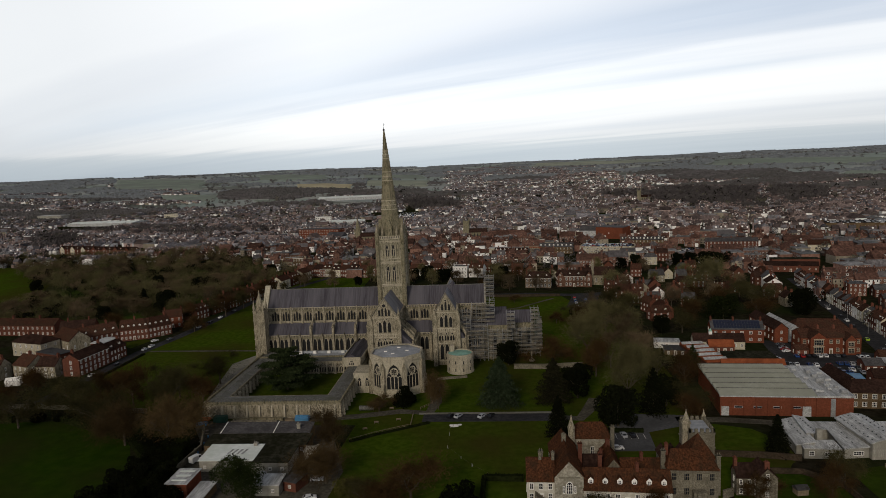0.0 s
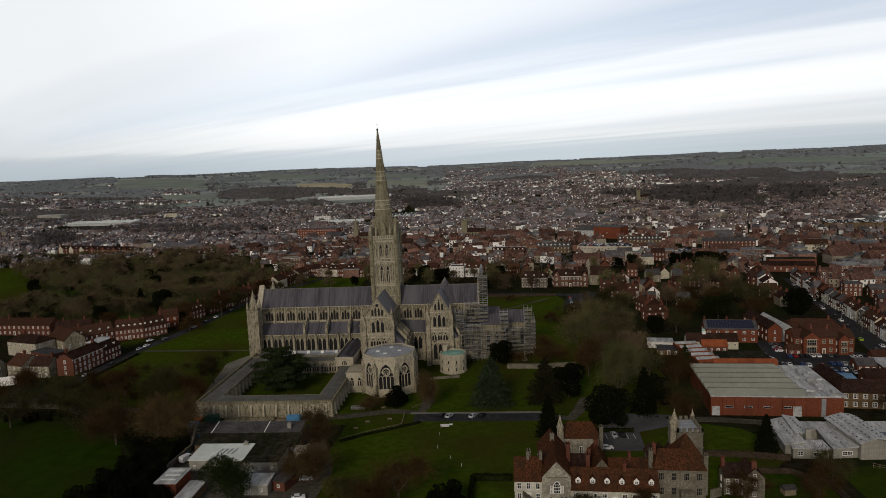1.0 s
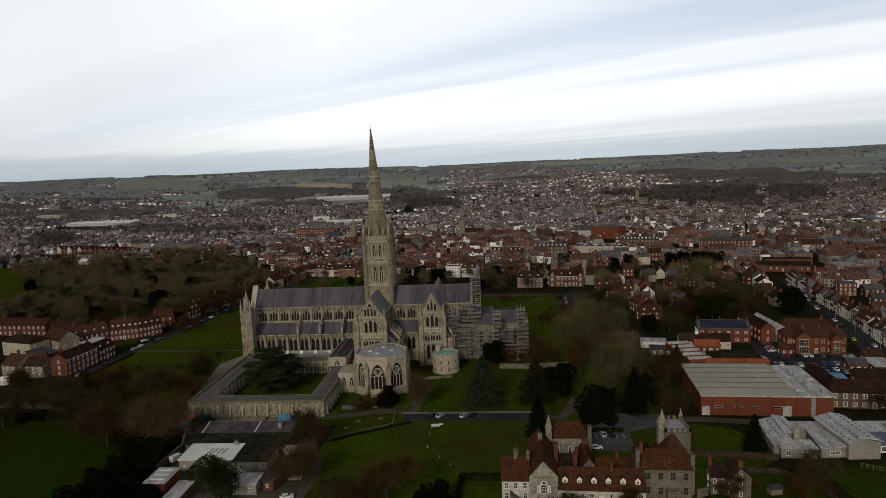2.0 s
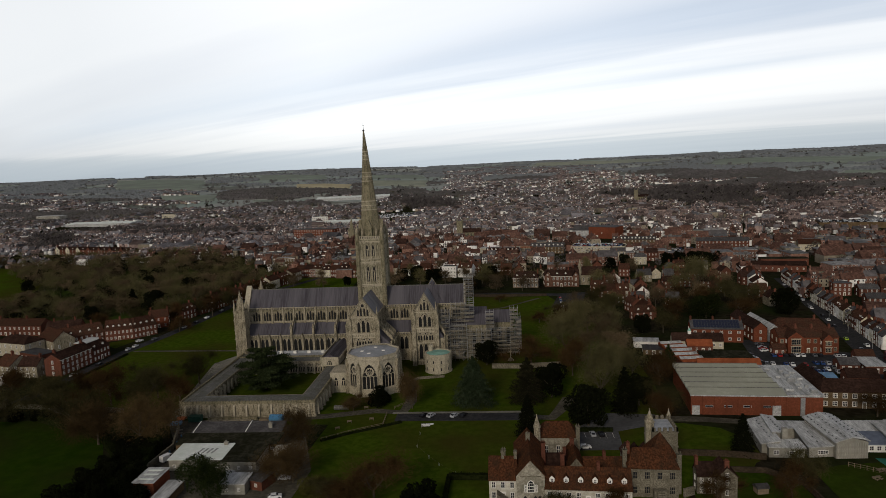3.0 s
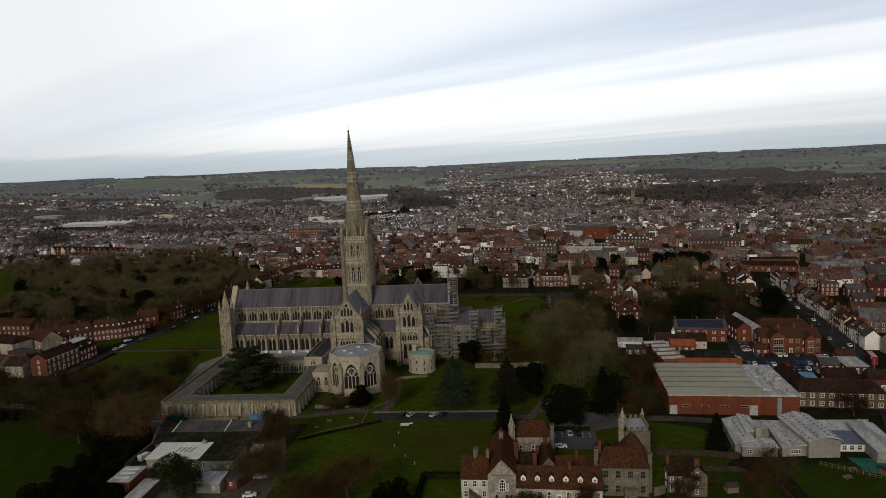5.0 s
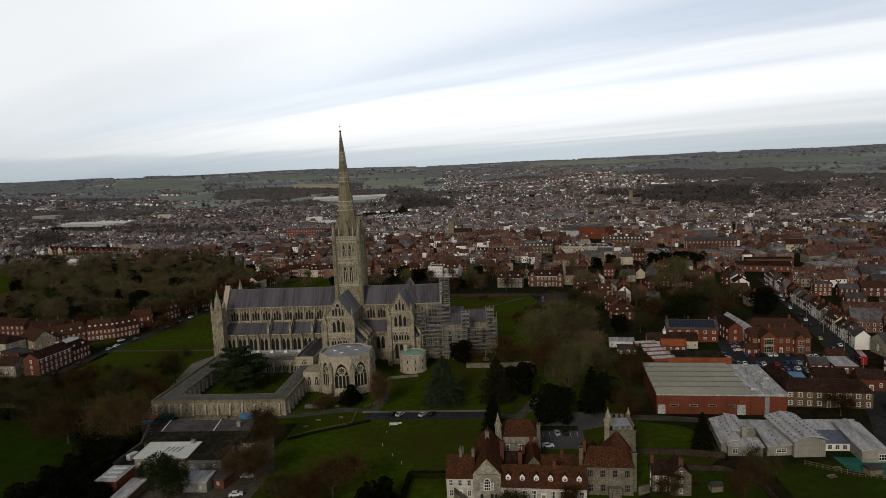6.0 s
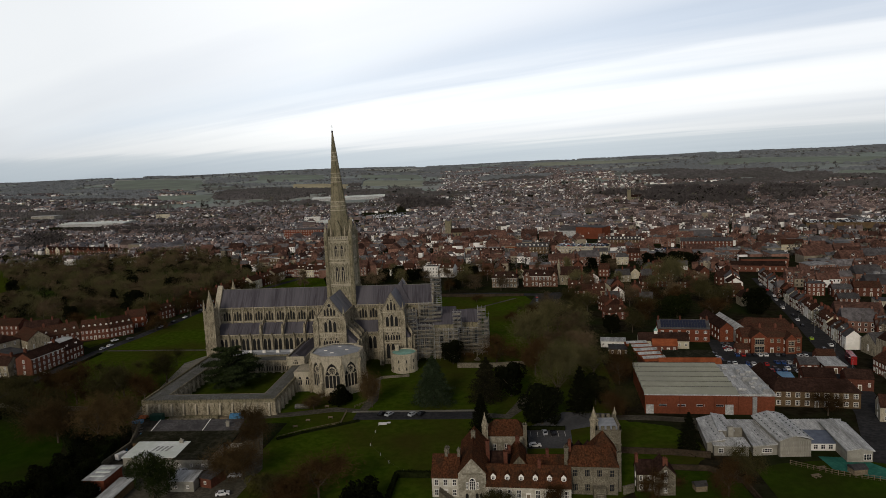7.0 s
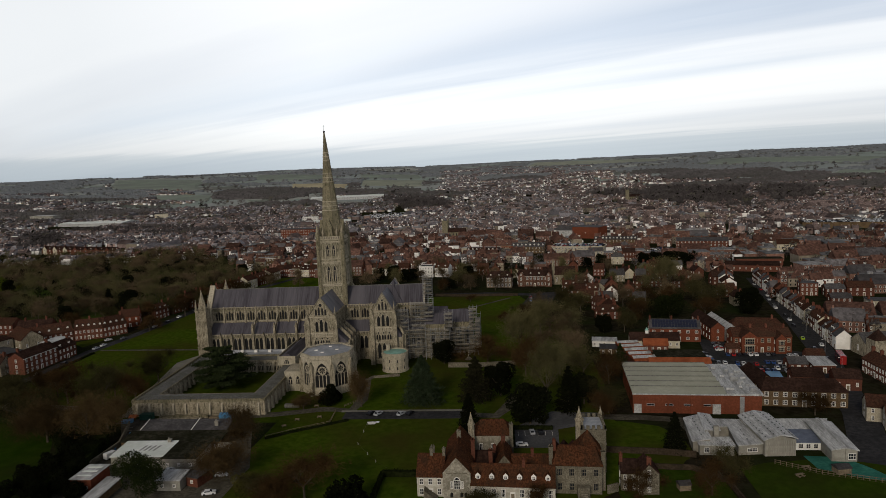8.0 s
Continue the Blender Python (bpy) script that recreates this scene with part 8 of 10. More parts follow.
building((137.5, .5), (150.0, -1.5), 7.5, 3.2, 3.3, WHITE, SHEET, "white portable classroom with a flat roof", "cabin", rows=1, cols=5, win=(1.0, 1.0), chimneys=(), name="cabin")
building((139.5, -13.0), (149.5, -14.5), 9, 2.6, 2.7, BRICK_BROWN, SLATE, "low store with a dark flat roof", "store", rows=1, cols=3, chimneys=(), name="store")

# the modern grey school
gs = thing("modern_school", "low modern school of grey sheet roofs and concrete walls", "school")


def slab(pts, zs, wall_, roof_, t=.35, eave=.5, nm="roof"):
    """A wing with a plane roof whose corners stand at the heights zs."""
    g = Geo()
    n = len(pts)
    g.solid([(x, y, -.2) for x, y in pts] + [(x, y, z - t) for (x, y), z in zip(pts, zs)], [(i, (i + 1) % n, n + (i + 1) % n, n + i) for i in range(n)])
    part("wall", g, wall_, gs)
    cx, cy = sum(p[0] for p in pts) / n, sum(p[1] for p in pts) / n
    ex = [(x + math.copysign(eave, x - cx), y + math.copysign(eave, y - cy)) for x, y in pts]
    g = Geo()
    g.solid([(x, y, z - t) for (x, y), z in zip(ex, zs)] + [(x, y, z) for (x, y), z in zip(ex, zs)], [tuple(range(n))[::-1], tuple(range(n, 2 * n))] + [(i, (i + 1) % n, n + (i + 1) % n, n + i) for i in range(n)])
    part(nm, g, roof_, gs)


slab([(152.2, -133.5), (157.8, -134.6), (160.2, -110.2), (155.2, -109.8)], [4.2, 5.8, 5.8, 4.2], CONCRETE, SHEET)
slab([(157.9, -128.0), (163.6, -125.2), (164.6, -109.0), (160.4, -110.2)], [6.6, 5.2, 5.2, 6.6], CONCRETE, SHEET)
slab([(153.7, -136.4), (165.2, -137.4), (165.0, -131.6), (154.2, -131.0)], [4.2, 4.0, 4.8, 4.6], CONCRETE, SHEET)
slab([(164.9, -119.6), (175.4, -118.6), (176.2, -113.0), (165.0, -111.8)], [4.4, 4.4, 4.4, 4.4], CONCRETE, SHEET)
slab([(166.8, -137.0), (175.2, -136.2), (175.4, -119.4), (168.8, -119.6)], [4.0, 4.4, 4.6, 4.6], CONCRETE, SHEET)
slab([(187.4, -122.8), (202.0, -122.4), (205.6, -115.2), (187.4, -114.8)], [4.2, 4.2, 5.2, 5.2], WHITE, SHEET)
slab([(187.6, -132.6), (196.2, -133.0), (196.8, -124.4), (187.6, -123.6)], [3.2, 3.2, 4.4, 4.4], WHITE, mat("blue_grey_sheet", (.085, .10, .14), (.12, .14, .185), .6, .6, .1, .3))
slab([(195.4, -143.0), (199.6, -143.4), (201.0, -118.4), (197.2, -118.2)], [4.6, 5.6, 6.8, 5.4], CONCRETE, SHEET)
slab([(199.7, -143.4), (203.6, -143.2), (205.6, -118.8), (201.1, -118.4)], [5.6, 4.4, 5.2, 6.8], CONCRETE, SHEET)
g = Geo()
bm_ = rot(180.2, -125.6, 0, 1.5)
g.box(-5.2, -12.4, -.2, 5.2, 12.4, 6.2)
g.solid([(-5.2, y, 6.2) for y in (-12.4, 12.4)] + [(5.2, y, 6.2) for y in (-12.4, 12.4)] + [(0, y, 7.7) for y in (-12.4, 12.4)], [(0, 2, 4), (1, 5, 3)])
gab_ = part("wall", g, CONCRETE, gs, "ribbed concrete gable", bm_)
rb = Geo()
rb.box(0, -12.52, 0, .35, -12.4, 6.1)
RIB = rb.mesh("rib", CONCRETE)
for k in range(14):
    part("rib", RIB, None, gab_, "", Matrix.Translation((-5.1 + k * .77, 0, 0)))
g = Geo()
pr = [(-5.8, 6.0), (-3.6, 6.9), (0, 7.9), (3.6, 7.3), (5.8, 6.4)]
for (xa, za), (xb, zb) in zip(pr, pr[1:]):
    g.solid([(xa, -12.9, za), (xb, -12.9, zb), (xb, 12.9, zb), (xa, 12.9, za), (xa, -12.9, za + .35), (xb, -12.9, zb + .35), (xb, 12.9, zb + .35), (xa, 12.9, za + .35)], [(3, 2, 1, 0), (4, 5, 6, 7), (0, 1, 5, 4), (2, 3, 7, 6), (0, 4, 7, 3), (1, 2, 6, 5)])
part("roof", g, SHEET, gs, "ribbed grey vaulted roof", bm_)
RL = Geo()
RL.box(-.16, -.3, 0, .16, .3, .18)
RLM = RL.mesh("roof_light", GLASS)
for j in range(9):
    for i, (xx, zz) in enumerate(((-4.6, 6.9), (-1.8, 7.75), (1.9, 8.0), (4.6, 7.25))):
        part("roof_light", RLM, None, gs, "", bm_ @ Matrix.Translation((xx, -10.8 + j * 2.7, zz)))
for j in range(6):
    part("roof_light", RLM, None, gs, "", Matrix.Translation((156.0 + j * .22, -130 + j * 3.2, 5.35)))
    part("roof_light", RLM, None, gs, "", Matrix.Translation((161.4 + j * .1, -125 + j * 2.5, 6.0)))
for j in range(3):
    part("roof_light", RLM, None, gs, "", Matrix.Translation((171.0 + j * .3, -133 + j * 4.5, 4.5)))
g = Geo()
g.box(-.9, -.7, 0, .9, .7, 8.4)
part("chimney", g, CONCRETE, gs, "", Matrix.Translation((161.3, -129.6, 0)))
for x, y, z, w, h, a in ((156.0, -136.72, 1.2, 1.8, 1.7, 0), (161.8, -137.2, 1.2, 3.4, 1.3, 0), (171.6, -136.6, 1.2, 3.6, 1.4, 5), (189.5, -132.75, .7, 1.6, 1.7, 0), (192.0, -132.85, .7, 1.6, 1.7, 0), (194.5, -132.95, .7, 1.6, 1.7, 0), (190.6, -122.85, 2.6, 3.0, .9, 1), (195.5, -122.7, 2.6, 4.2, .9, 1), (200.2, -122.6, 2.6, 3.0, .9, 1), (201.8, -143.4, 1.0, 2.6, 2.2, 2), (174.9, -117, 4.9, 6, 1.0, -88.5)):
    part("window", sash(w, h, max(2, int(w / .8))), None, gs, "", rot(x, y, z, a))
gs.matrix_basis = Matrix(((.945, 0, 0, 8.36), (0, .86, 0, -15.26), (0, 0, .9, 0), (0, 0, 0, 1)))
sheet("play_surface", [(186.2, -134.0), (198, -135.5), (203, -144), (206, -152), (198, -150), (186.5, -143)], .09, TEAL, "teal rubber play surface beside the school", "playground")

# ---- houses west of the lawn ----
WEST = "houses of the close"
building((-160.2, -31), (-157.9, -7.6), 9.5, 8.8, 11.8, BRICK, TILE_DARK, "three storey red brick house with white sash windows", rows=3, cols=7, win=(1.15, 1.75), chimneys=(.08, .92), group=WEST, cornice=True)
building((-157.7, -7.2), (-156.6, 7), 9.5, 6.8, 10.0, BRICK, TILE_DARK, "lower brick wing with dormers and sash windows", rows=2, cols=5, win=(1.0, 1.5), chimneys=(.95,), dormers=2, group=WEST)
building((-166.8, 2), (-165.6, 15), 8, 8.6, 8.7, BRICK, SHEET, "flat roofed block behind the brick wing", rows=2, cols=4, chimneys=(), group=WEST)
building((-178.8, 38.6), (-163.5, 44.5), 12.5, 6.9, 12.0, BRICK, TILE, "long red brick range with small white dormers", rows=2, cols=7, win=(1.0, 1.5), chimneys=(.5,), dormers=5, group=WEST)
building((-163.3, 44.6), (-154.0, 56), 12.5, 6.9, 12.0, BRICK, TILE, "angled red brick range with small white dormers", rows=2, cols=6, win=(1.0, 1.5), chimneys=(.9,), dormers=4, group=WEST)
building((-196, 19), (-179, 38.4), 12.5, 6.9, 12.0, BRICK, TILE, "brick range with a long tile roof and dormers", rows=2, cols=9, win=(1.0, 1.5), chimneys=(.3, .8), dormers=5, group=WEST)
building((-229, 12), (-206.5, 5), 12.5, 8.2, 11.6, STONE_PALE, TILE_DARK, "pale stone house with a hipped dark roof", rows=2, cols=5, win=(1.1, 1.9), chimneys=(.3,), hip=5, group=WEST)
building((-206, 0), (-188, -8), 9, 5.0, 5.1, BRICK, SLATE, "flat roofed brick wing", rows=1, cols=5, chimneys=(), group=WEST)
building((-292, 63), (-234, 57), 10.5, 7.0, 10.6, BRICK, TILE, "long red brick range with two rows of white windows", rows=2, cols=16, win=(1.1, 1.6), chimneys=(.12, .4, .75), group=WEST)
building((-342, 70), (-294, 64), 10.5, 7.0, 10.6, BRICK, TILE, "long red brick range with two rows of white windows", rows=2, cols=13, win=(1.1, 1.6), chimneys=(.3, .75), group=WEST)
building((-167, 70), (-156, 75), 15, 7.4, 11.0, BRICK_HALL, TILE, "red brick house with a broad gable", rows=2, cols=3, chimneys=(.1, .95), group=WEST)
building((-212, 24), (-194, 12), 12, 7.4, 12.6, STONE, TILE, "steep tile roofed hall behind the brick houses", rows=1, cols=4, win=(1.0, 2.2), chimneys=(), group=WEST, back=False)
building((-226, 50), (-206, 56), 10, 6.0, 10.0, BRICK, TILE_DARK, "low brick house behind the long range", rows=2, cols=5, chimneys=(.2, .8), group=WEST, back=False)
building((-214, -36), (-200, -36), 9, 6.6, 10.6, STONE, TILE, "old stone house with a tile roof", rows=2, cols=4, chimneys=(.1, .9), group=WEST)
building((-197, -30), (-186, -34), 12, 6.6, 11.0, STONE, TILE, "old stone house with a steep tile gable", rows=2, cols=3, chimneys=(.5,), group=WEST)
building((-183, -32), (-172, -33), 9, 6.2, 10.0, STONE, TILE_DARK, "old stone house beside the road", rows=2, cols=3, chimneys=(.9,), group=WEST)
building((-240, -20), (-222, -26), 9, 6.4, 10.0, BRICK, TILE, "brick house among bare trees", rows=2, cols=4, chimneys=(.1, .9), group=WEST)
q = random.Random(31)
for i in range(9):
    y = 92 + i * 18.5
    x = -152 + i * 4.2
    wl = q.choice((BRICK, BRICK, STONE, CREAM))
    building((x - 2, y), (x + 1.5, y + q.uniform(12, 16)), q.uniform(8.5, 11), q.uniform(6, 8), q.uniform(9.8, 11.6), wl, q.choice((TILE, TILE, TILE_DARK)), {"red_brick": "red brick house", "limestone": "grey stone house", "cream_render": "cream rendered house"}[wl.name] + " along the west road of the close", rows=2, cols=4, win=(1.0, 1.6), chimneys=(.06, .94), dormers=q.choice((0, 0, 3)), group=WEST, back=False)
for i in range(7):
    u = i / 7
    p1 = (-127 + 64 * u, 270 - 15.5 * u)
    p2 = (-127 + 64 * (u + .138), 270 - 15.5 * (u + .138))
    wl = (BRICK, BRICK, STONE, CREAM, BRICK, STONE, BRICK)[i]
    building(p1, p2, 10, 7.2 + .6 * (i % 3), 10.6 + .6 * (i % 3), wl, (TILE, TILE_DARK)[i % 2], ("red brick", "red brick", "stone", "cream", "red brick", "stone", "red brick")[i] + " terraced house facing the small green", rows=2, cols=4, win=(1.0, 1.6), chimneys=(.04, .96), dormers=(0, 0, 2, 2, 0, 2, 0)[i], group="terrace by the green", back=False)
for x, y, wl in ((-50, 262, BRICK), (-38, 268, STONE), (-24, 258, WHITE), (-6, 262, BRICK), (40, 262, BRICK), (2, 285, BRICK)):
    building((x, y), (x + 11, y - 2), 9, 6.5, 10, wl, TILE, {"red_brick": "red brick house", "limestone": "grey stone house", "white_paint": "white rendered house"}[wl.name] + " north of the cathedral", rows=2, cols=4, chimneys=(.05, .95), group=WEST, back=False)

# north side of the lawn
NORTH = "houses north of the lawn"
building((79, 181), (99, 177.8), 11, 8.2, 12.2, CREAM_BRICK, TILE_DARK, "symmetrical buff brick mansion with white windows and dormers", rows=2, cols=7, win=(1.5, 2.3), chimneys=(.03, .97), dormers=3, hip=3, group=NORTH, cornice=True)
mn = building((104.5, 182.5), (131, 178.2), 11, 8.6, 12.8, BRICK_MUTED, TILE_DARK, "wide brick mansion with gabled ends and a row of dormers", rows=2, cols=9, win=(1.5, 2.3), chimneys=(.3, .7), dormers=4, group=NORTH, cornice=True)
for u in (0.0, .82):
    a = Vector((104.5, 182.5, 0)).lerp(Vector((131, 178.2, 0)), u)
    building((a.x - .3, a.y + 9.0), (a.x + .2, a.y - 2.2), 4.9, 8.8, 12.4, BRICK_MUTED, TILE_DARK, into=mn, rows=2, cols=3, chimneys=(), door=False)
    b = Vector((104.5, 182.5, 0)).lerp(Vector((131, 178.2, 0)), u + .095)
    for z in (1.2, 5.2, 9.4):
        part("window", sash(1.2, 1.9 if z < 9 else 1.2), None, mn, "", mn.matrix_world.inverted() @ rot(b.x - .2, b.y - 2.3, z, -9))
building((17, 241), (30, 238.5), 11, 9.6, 9.7, WHITE, SLATE, "plain white three storey house", rows=3, cols=5, win=(1.1, 1.6), chimneys=(.9,), group=NORTH, parapet=.6)
building((31.5, 240), (44, 237), 12, 8.4, 12.0, WHITE, TILE, "white house with a red tile roof", rows=2, cols=4, win=(1.1, 1.6), chimneys=(.1, .9), dormers=2, group=NORTH)
ch = building((134, 186), (150, 183.5), 9, 8.0, 14.0, STONE, TILE_DARK, "stone chapel with a slim turret", "chapel", rows=1, cols=4, win=(1.2, 3.2), chimneys=(), group=NORTH, name="chapel")
part("turret", pinnacle_mesh(1.3, 16, 5), None, ch, "", Matrix.Translation((-.8, 1, 0)))
building((196, 282), (207, 280), 9, 7.4, 10.4, CREAM, SLATE, "pale cream house with a hipped slate roof", rows=2, cols=3, win=(1.1, 1.6), chimneys=(.9,), hip=3, group=NORTH)
building((178, 305), (192, 303), 10, 10, 13, STONE_PALE, SLATE, "tall pale stone building with mullioned windows", "building", rows=3, cols=4, win=(1.4, 1.9), chimneys=(.1,), group=NORTH)
building((210, 302), (222, 300), 10, 8.4, 12, BRICK, TILE_DARK, "brick house with a high tile roof", rows=2, cols=4, chimneys=(.1, .9), group=NORTH)
q = random.Random(58)
spots = [(137, 150), (148, 158), (160, 152), (140, 132), (152, 128), (166, 136), (178, 150), (146, 112), (158, 106), (172, 116), (186, 128), (150, 92), (163, 84), (178, 96), (150, 60), (165, 66), (192, 158), (205, 165), (220, 158), (198, 182), (214, 190), (230, 182), (180, 190), (165, 185), (232, 140), (242, 120), (228, 205), (246, 206), (190, 215), (208, 222), (170, 220), (155, 205), (240, 235), (222, 240), (160, 245), (140, 225), (125, 215), (108, 222), (90, 235), (70, 245), (252, 165), (250, 90)]
for i, (x, y) in enumerate(spots):
    ln, dp = q.uniform(8, 13), q.uniform(7, 9.5)
    a = radians(q.choice((0, -8, 84, 95, -80)) + q.gauss(0, 6))
    he = q.uniform(4.8, 6.6)
    wl = q.choice((BRICK, BRICK, BRICK, BRICK, STONE, CREAM, WHITE))
    building((x, y), (x + ln * math.cos(a), y + ln * math.sin(a)), dp, he, he + dp * .46, wl, q.choice((TILE, TILE, TILE, TILE_DARK, SLATE)), {"red_brick": "small red brick house", "limestone": "small stone house", "cream_render": "small cream house", "white_paint": "small white house"}[wl.name] + " in a walled garden", rows=2, cols=3, win=(.95, 1.3), chimneys=q.choice(((.06,), (.06, .94), (.5,))), dormers=q.choice((0, 0, 0, 2)), group="houses behind the close", back=False, door=False)

# ---- the straight street ----
ST = "terraced houses of the street"
line = [(255.5, -13), (259.5, 10), (266, 45), (275, 108), (282, 150), (288, 185)]
q = random.Random(9)
i, s = 0, 0.0
segs = [(Vector((*a, 0)), Vector((*b, 0))) for a, b in zip(line, line[1:])]
k = 0
pos = segs[0][0].copy()
while k < len(segs):
    a, b = segs[k]
    d = (b - a).normalized()
    ln = q.uniform(4.8, 7.5)
    if (b - pos).dot(d) < ln:
        k += 1
        if k < len(segs):
            pos = segs[k][0].copy()
        continue
    e = pos + d * ln
    he = q.uniform(5.8, 7.6)
    wl = WHITE if i in (0, 3, 10) else q.choice((BRICK, BRICK, BRICK, CREAM, WHITE, BRICK))
    # the front looks west, towards the street
    building((e.x, e.y), (pos.x, pos.y), q.uniform(7, 8.2), he, he + q.uniform(2.8, 3.5), wl, q.choice((SLATE, TILE, TILE_DARK, TILE)), {"red_brick": "narrow red brick", "cream_render": "narrow cream", "white_paint": "narrow white"}[wl.name] + " terraced house on the street", rows=2 if he < 7.4 else 3, cols=2, win=(1.1, 1.6), chimneys=(.05,), dormers=q.choice((0, 0, 2)), group=ST, back=False, gable_windows=False)
    pos = e + d * .05
    i += 1
for p1, p2, dp, he, hr, wl, rf, lab in (((252, 150), (250, 138), 10, 7, 10.5, WHITE, TILE_DARK, "white gabled inn on the street"), ((258, 172), (254, 156), 10, 7.4, 11, WHITE, SLATE, "white timbered inn on the street"), ((263, 196), (260, 178), 11, 7, 10.4, BRICK, TILE, "brick shop on the street"), ((268, 222), (264, 202), 11, 7.2, 10.8, BRICK, TILE_DARK, "brick shop on the street"),
                                         ((296, 118), (307, 116), 9, 8.6, 8.7, BRICK, SLATE, "square three storey brick house"), ((310, 112), (322, 110), 10, 5.4, 8, BRICK, SLATE, "brick hall with a tall white window"), ((324, 112), (340, 109), 9, 6, 9.6, BRICK, TILE, "brick row with white windows"), ((312, 62), (326, 60), 10, 7.4, 7.5, STONE_PALE, SLATE, "pale flat roofed block of flats"),
                                         ((290, 40), (300, 38), 8, 5.6, 8.8, BRICK, TILE, "brick house behind the street"), ((284, 12), (296, 10), 8, 5.2, 8.4, BRICK, TILE, "brick house behind the street"), ((300, 84), (312, 82), 9, 5, 7.6, BRICK, SLATE, "brick house behind the street")):
    building(p1, p2, dp, he, hr, wl, rf, lab, rows=3 if he > 8 else 2, cols=4, chimneys=(.06, .94), group=ST)
for k in range(4):
    building((249.6 + .1 * k, -48 - k * 6.3), (249.6 + .1 * (k + 1), -54.2 - k * 6.3), 9, 6.0, 9.4, BRICK, TILE, "red brick terraced house with white windows", rows=2, cols=3, win=(1.0, 1.5), chimneys=(.05,), group=ST)
tw_ = building((262, -27), (276, -26), 11, 6.5, 10.5, STONE, SLATE, "stone church with a low square tower", "church", rows=1, cols=4, win=(1.2, 2.8), chimneys=(), name="church")
g = Geo()
g.box(-3.4, -3.4, 0, 3.4, 3.4, 9.6)
g.frustum(0, 0, 9.6, 14.5, 4.6, .1, 4, 1)
part("tower", g, [STONE, TILE_DARK], tw_, "square tower with a pointed cap", Matrix.Translation((3.5, -3.6, 0)))
building((221, -105.5), (232, -109), 8, 5.6, 9.0, STONE_PALE, TILE, "stone cottage with a steep tile roof", rows=2, cols=3, chimneys=(.9,), group=ST)
building((223, -114), (234, -118), 7, 5.2, 8.2, STONE_PALE, TILE, "stone cottage with a steep tile roof", rows=2, cols=3, chimneys=(.1,), group=ST)

# ---- landmarks of the town centre ----
LM = "large buildings of the town"
building((186, 512), (216, 492), 26, 14.5, 14.6, BRICK_HALL, SLATE, "windowless red brick theatre", "theatre", rows=1, cols=1, chimneys=(), group=LM, name="theatre", door=False, gable_windows=False, back=False)
building((166, 520), (186, 512), 22, 10, 15, SHEET, SLATE, "blue-grey roofed hall beside the theatre", "hall", rows=1, cols=3, chimneys=(), group=LM, name="hall")
building((-172, 339), (-150, 344), 12, 8.6, 8.7, BRICK_BROWN, LEAD_PALE, "long flat roofed Georgian house with a pale cornice", rows=2, cols=8, win=(1.1, 1.9), chimneys=(.1, .9), group=LM, parapet=.9, cornice=True)
pk = building((146, 362), (200, 348), 26, 8.2, 8.3, STONE_PALE, ASPHALT, "car park building with cars on its roof", "car park", rows=3, cols=16, win=(2.2, 1.2), chimneys=(), group=LM, name="parking_building", parapet=.9)
building((104, 382), (140, 374), 16, 7.5, 11, BRICK_BROWN, SLATE, "grey shopping building with a long slate roof", "shop", rows=2, cols=10, dormers=8, chimneys=(), group=LM, name="shop")
building((48, 398), (92, 387), 12, 5.6, 5.7, STONE_PALE, SHEET, "long low building with a white flat roof", "shop", rows=1, cols=10, chimneys=(), group=LM, name="shop")
building((55, 366), (90, 358), 10, 6.5, 9.6, BRICK, TILE_DARK, "long brick row with many dormers", "house", rows=2, cols=10, dormers=8, chimneys=(.1, .5, .9), group=LM)
g = Geo()
g.box(0, 0, 0, 13, 5, .5)
lone("awning", g, TILE_ORANGE, "bright orange roof awning among the shops", "awning", m=rot(92, 363, 9.5, -12))
building((372, 343), (392, 338), 12, 6.0, 10.4, CREAM, TILE, "cream gabled hall with a tile roof", "hall", rows=1, cols=4, chimneys=(), group=LM, name="hall")
building((-60, 560), (-36, 566), 9, 7, 7.1, WHITE, SLATE, "white stepped block of flats", "flats", rows=2, cols=7, chimneys=(), group=LM, name="flats", parapet=.7)
building((253, 612), (283, 610), 12, 7.4, 7.5, CREAM, SHEET, "long cream office block with bands of windows", "office", rows=3, cols=12, win=(1.7, 1.5), chimneys=(), group=LM, name="office")
building((-236, 622), (-172, 605), 20, 15, 15.2, BRICK_HALL, SLATE, "large red brick mill with rows of windows", "mill", rows=4, cols=16, win=(1.5, 1.6), chimneys=(), group=LM, name="mill")
building((200, 420), (246, 408), 14, 8.0, 10.6, BRICK_BROWN, SLATE, "long building with round headed dormers", "building", rows=2, cols=12, dormers=12, chimneys=(), group=LM, name="building")
building((280, 372), (330, 360), 14, 9, 12, BRICK, SLATE, "long brick block beside the car park", "building", rows=3, cols=14, chimneys=(.1, .5, .9), group=LM, name="building")
building((282, 226), (322, 214), 10, 5.4, 8.2, BRICK, TILE_DARK, "long brick shop building with a dark roof", "shop", rows=1, cols=9, chimneys=(), group=LM, name="shop")
building((300, 252), (338, 246), 11, 6.2, 6.4, BRICK, MOSS, "flat roofed brick shop building", "shop", rows=1, cols=9, chimneys=(), group=LM, name="shop")
building((-702, 1128), (-676, 1140), 16, 15, 17, CREAM, SLATE, "tall cream block with dark windows", "flats", rows=4, cols=6, win=(1.8, 1.8), chimneys=(), group=LM, name="flats")
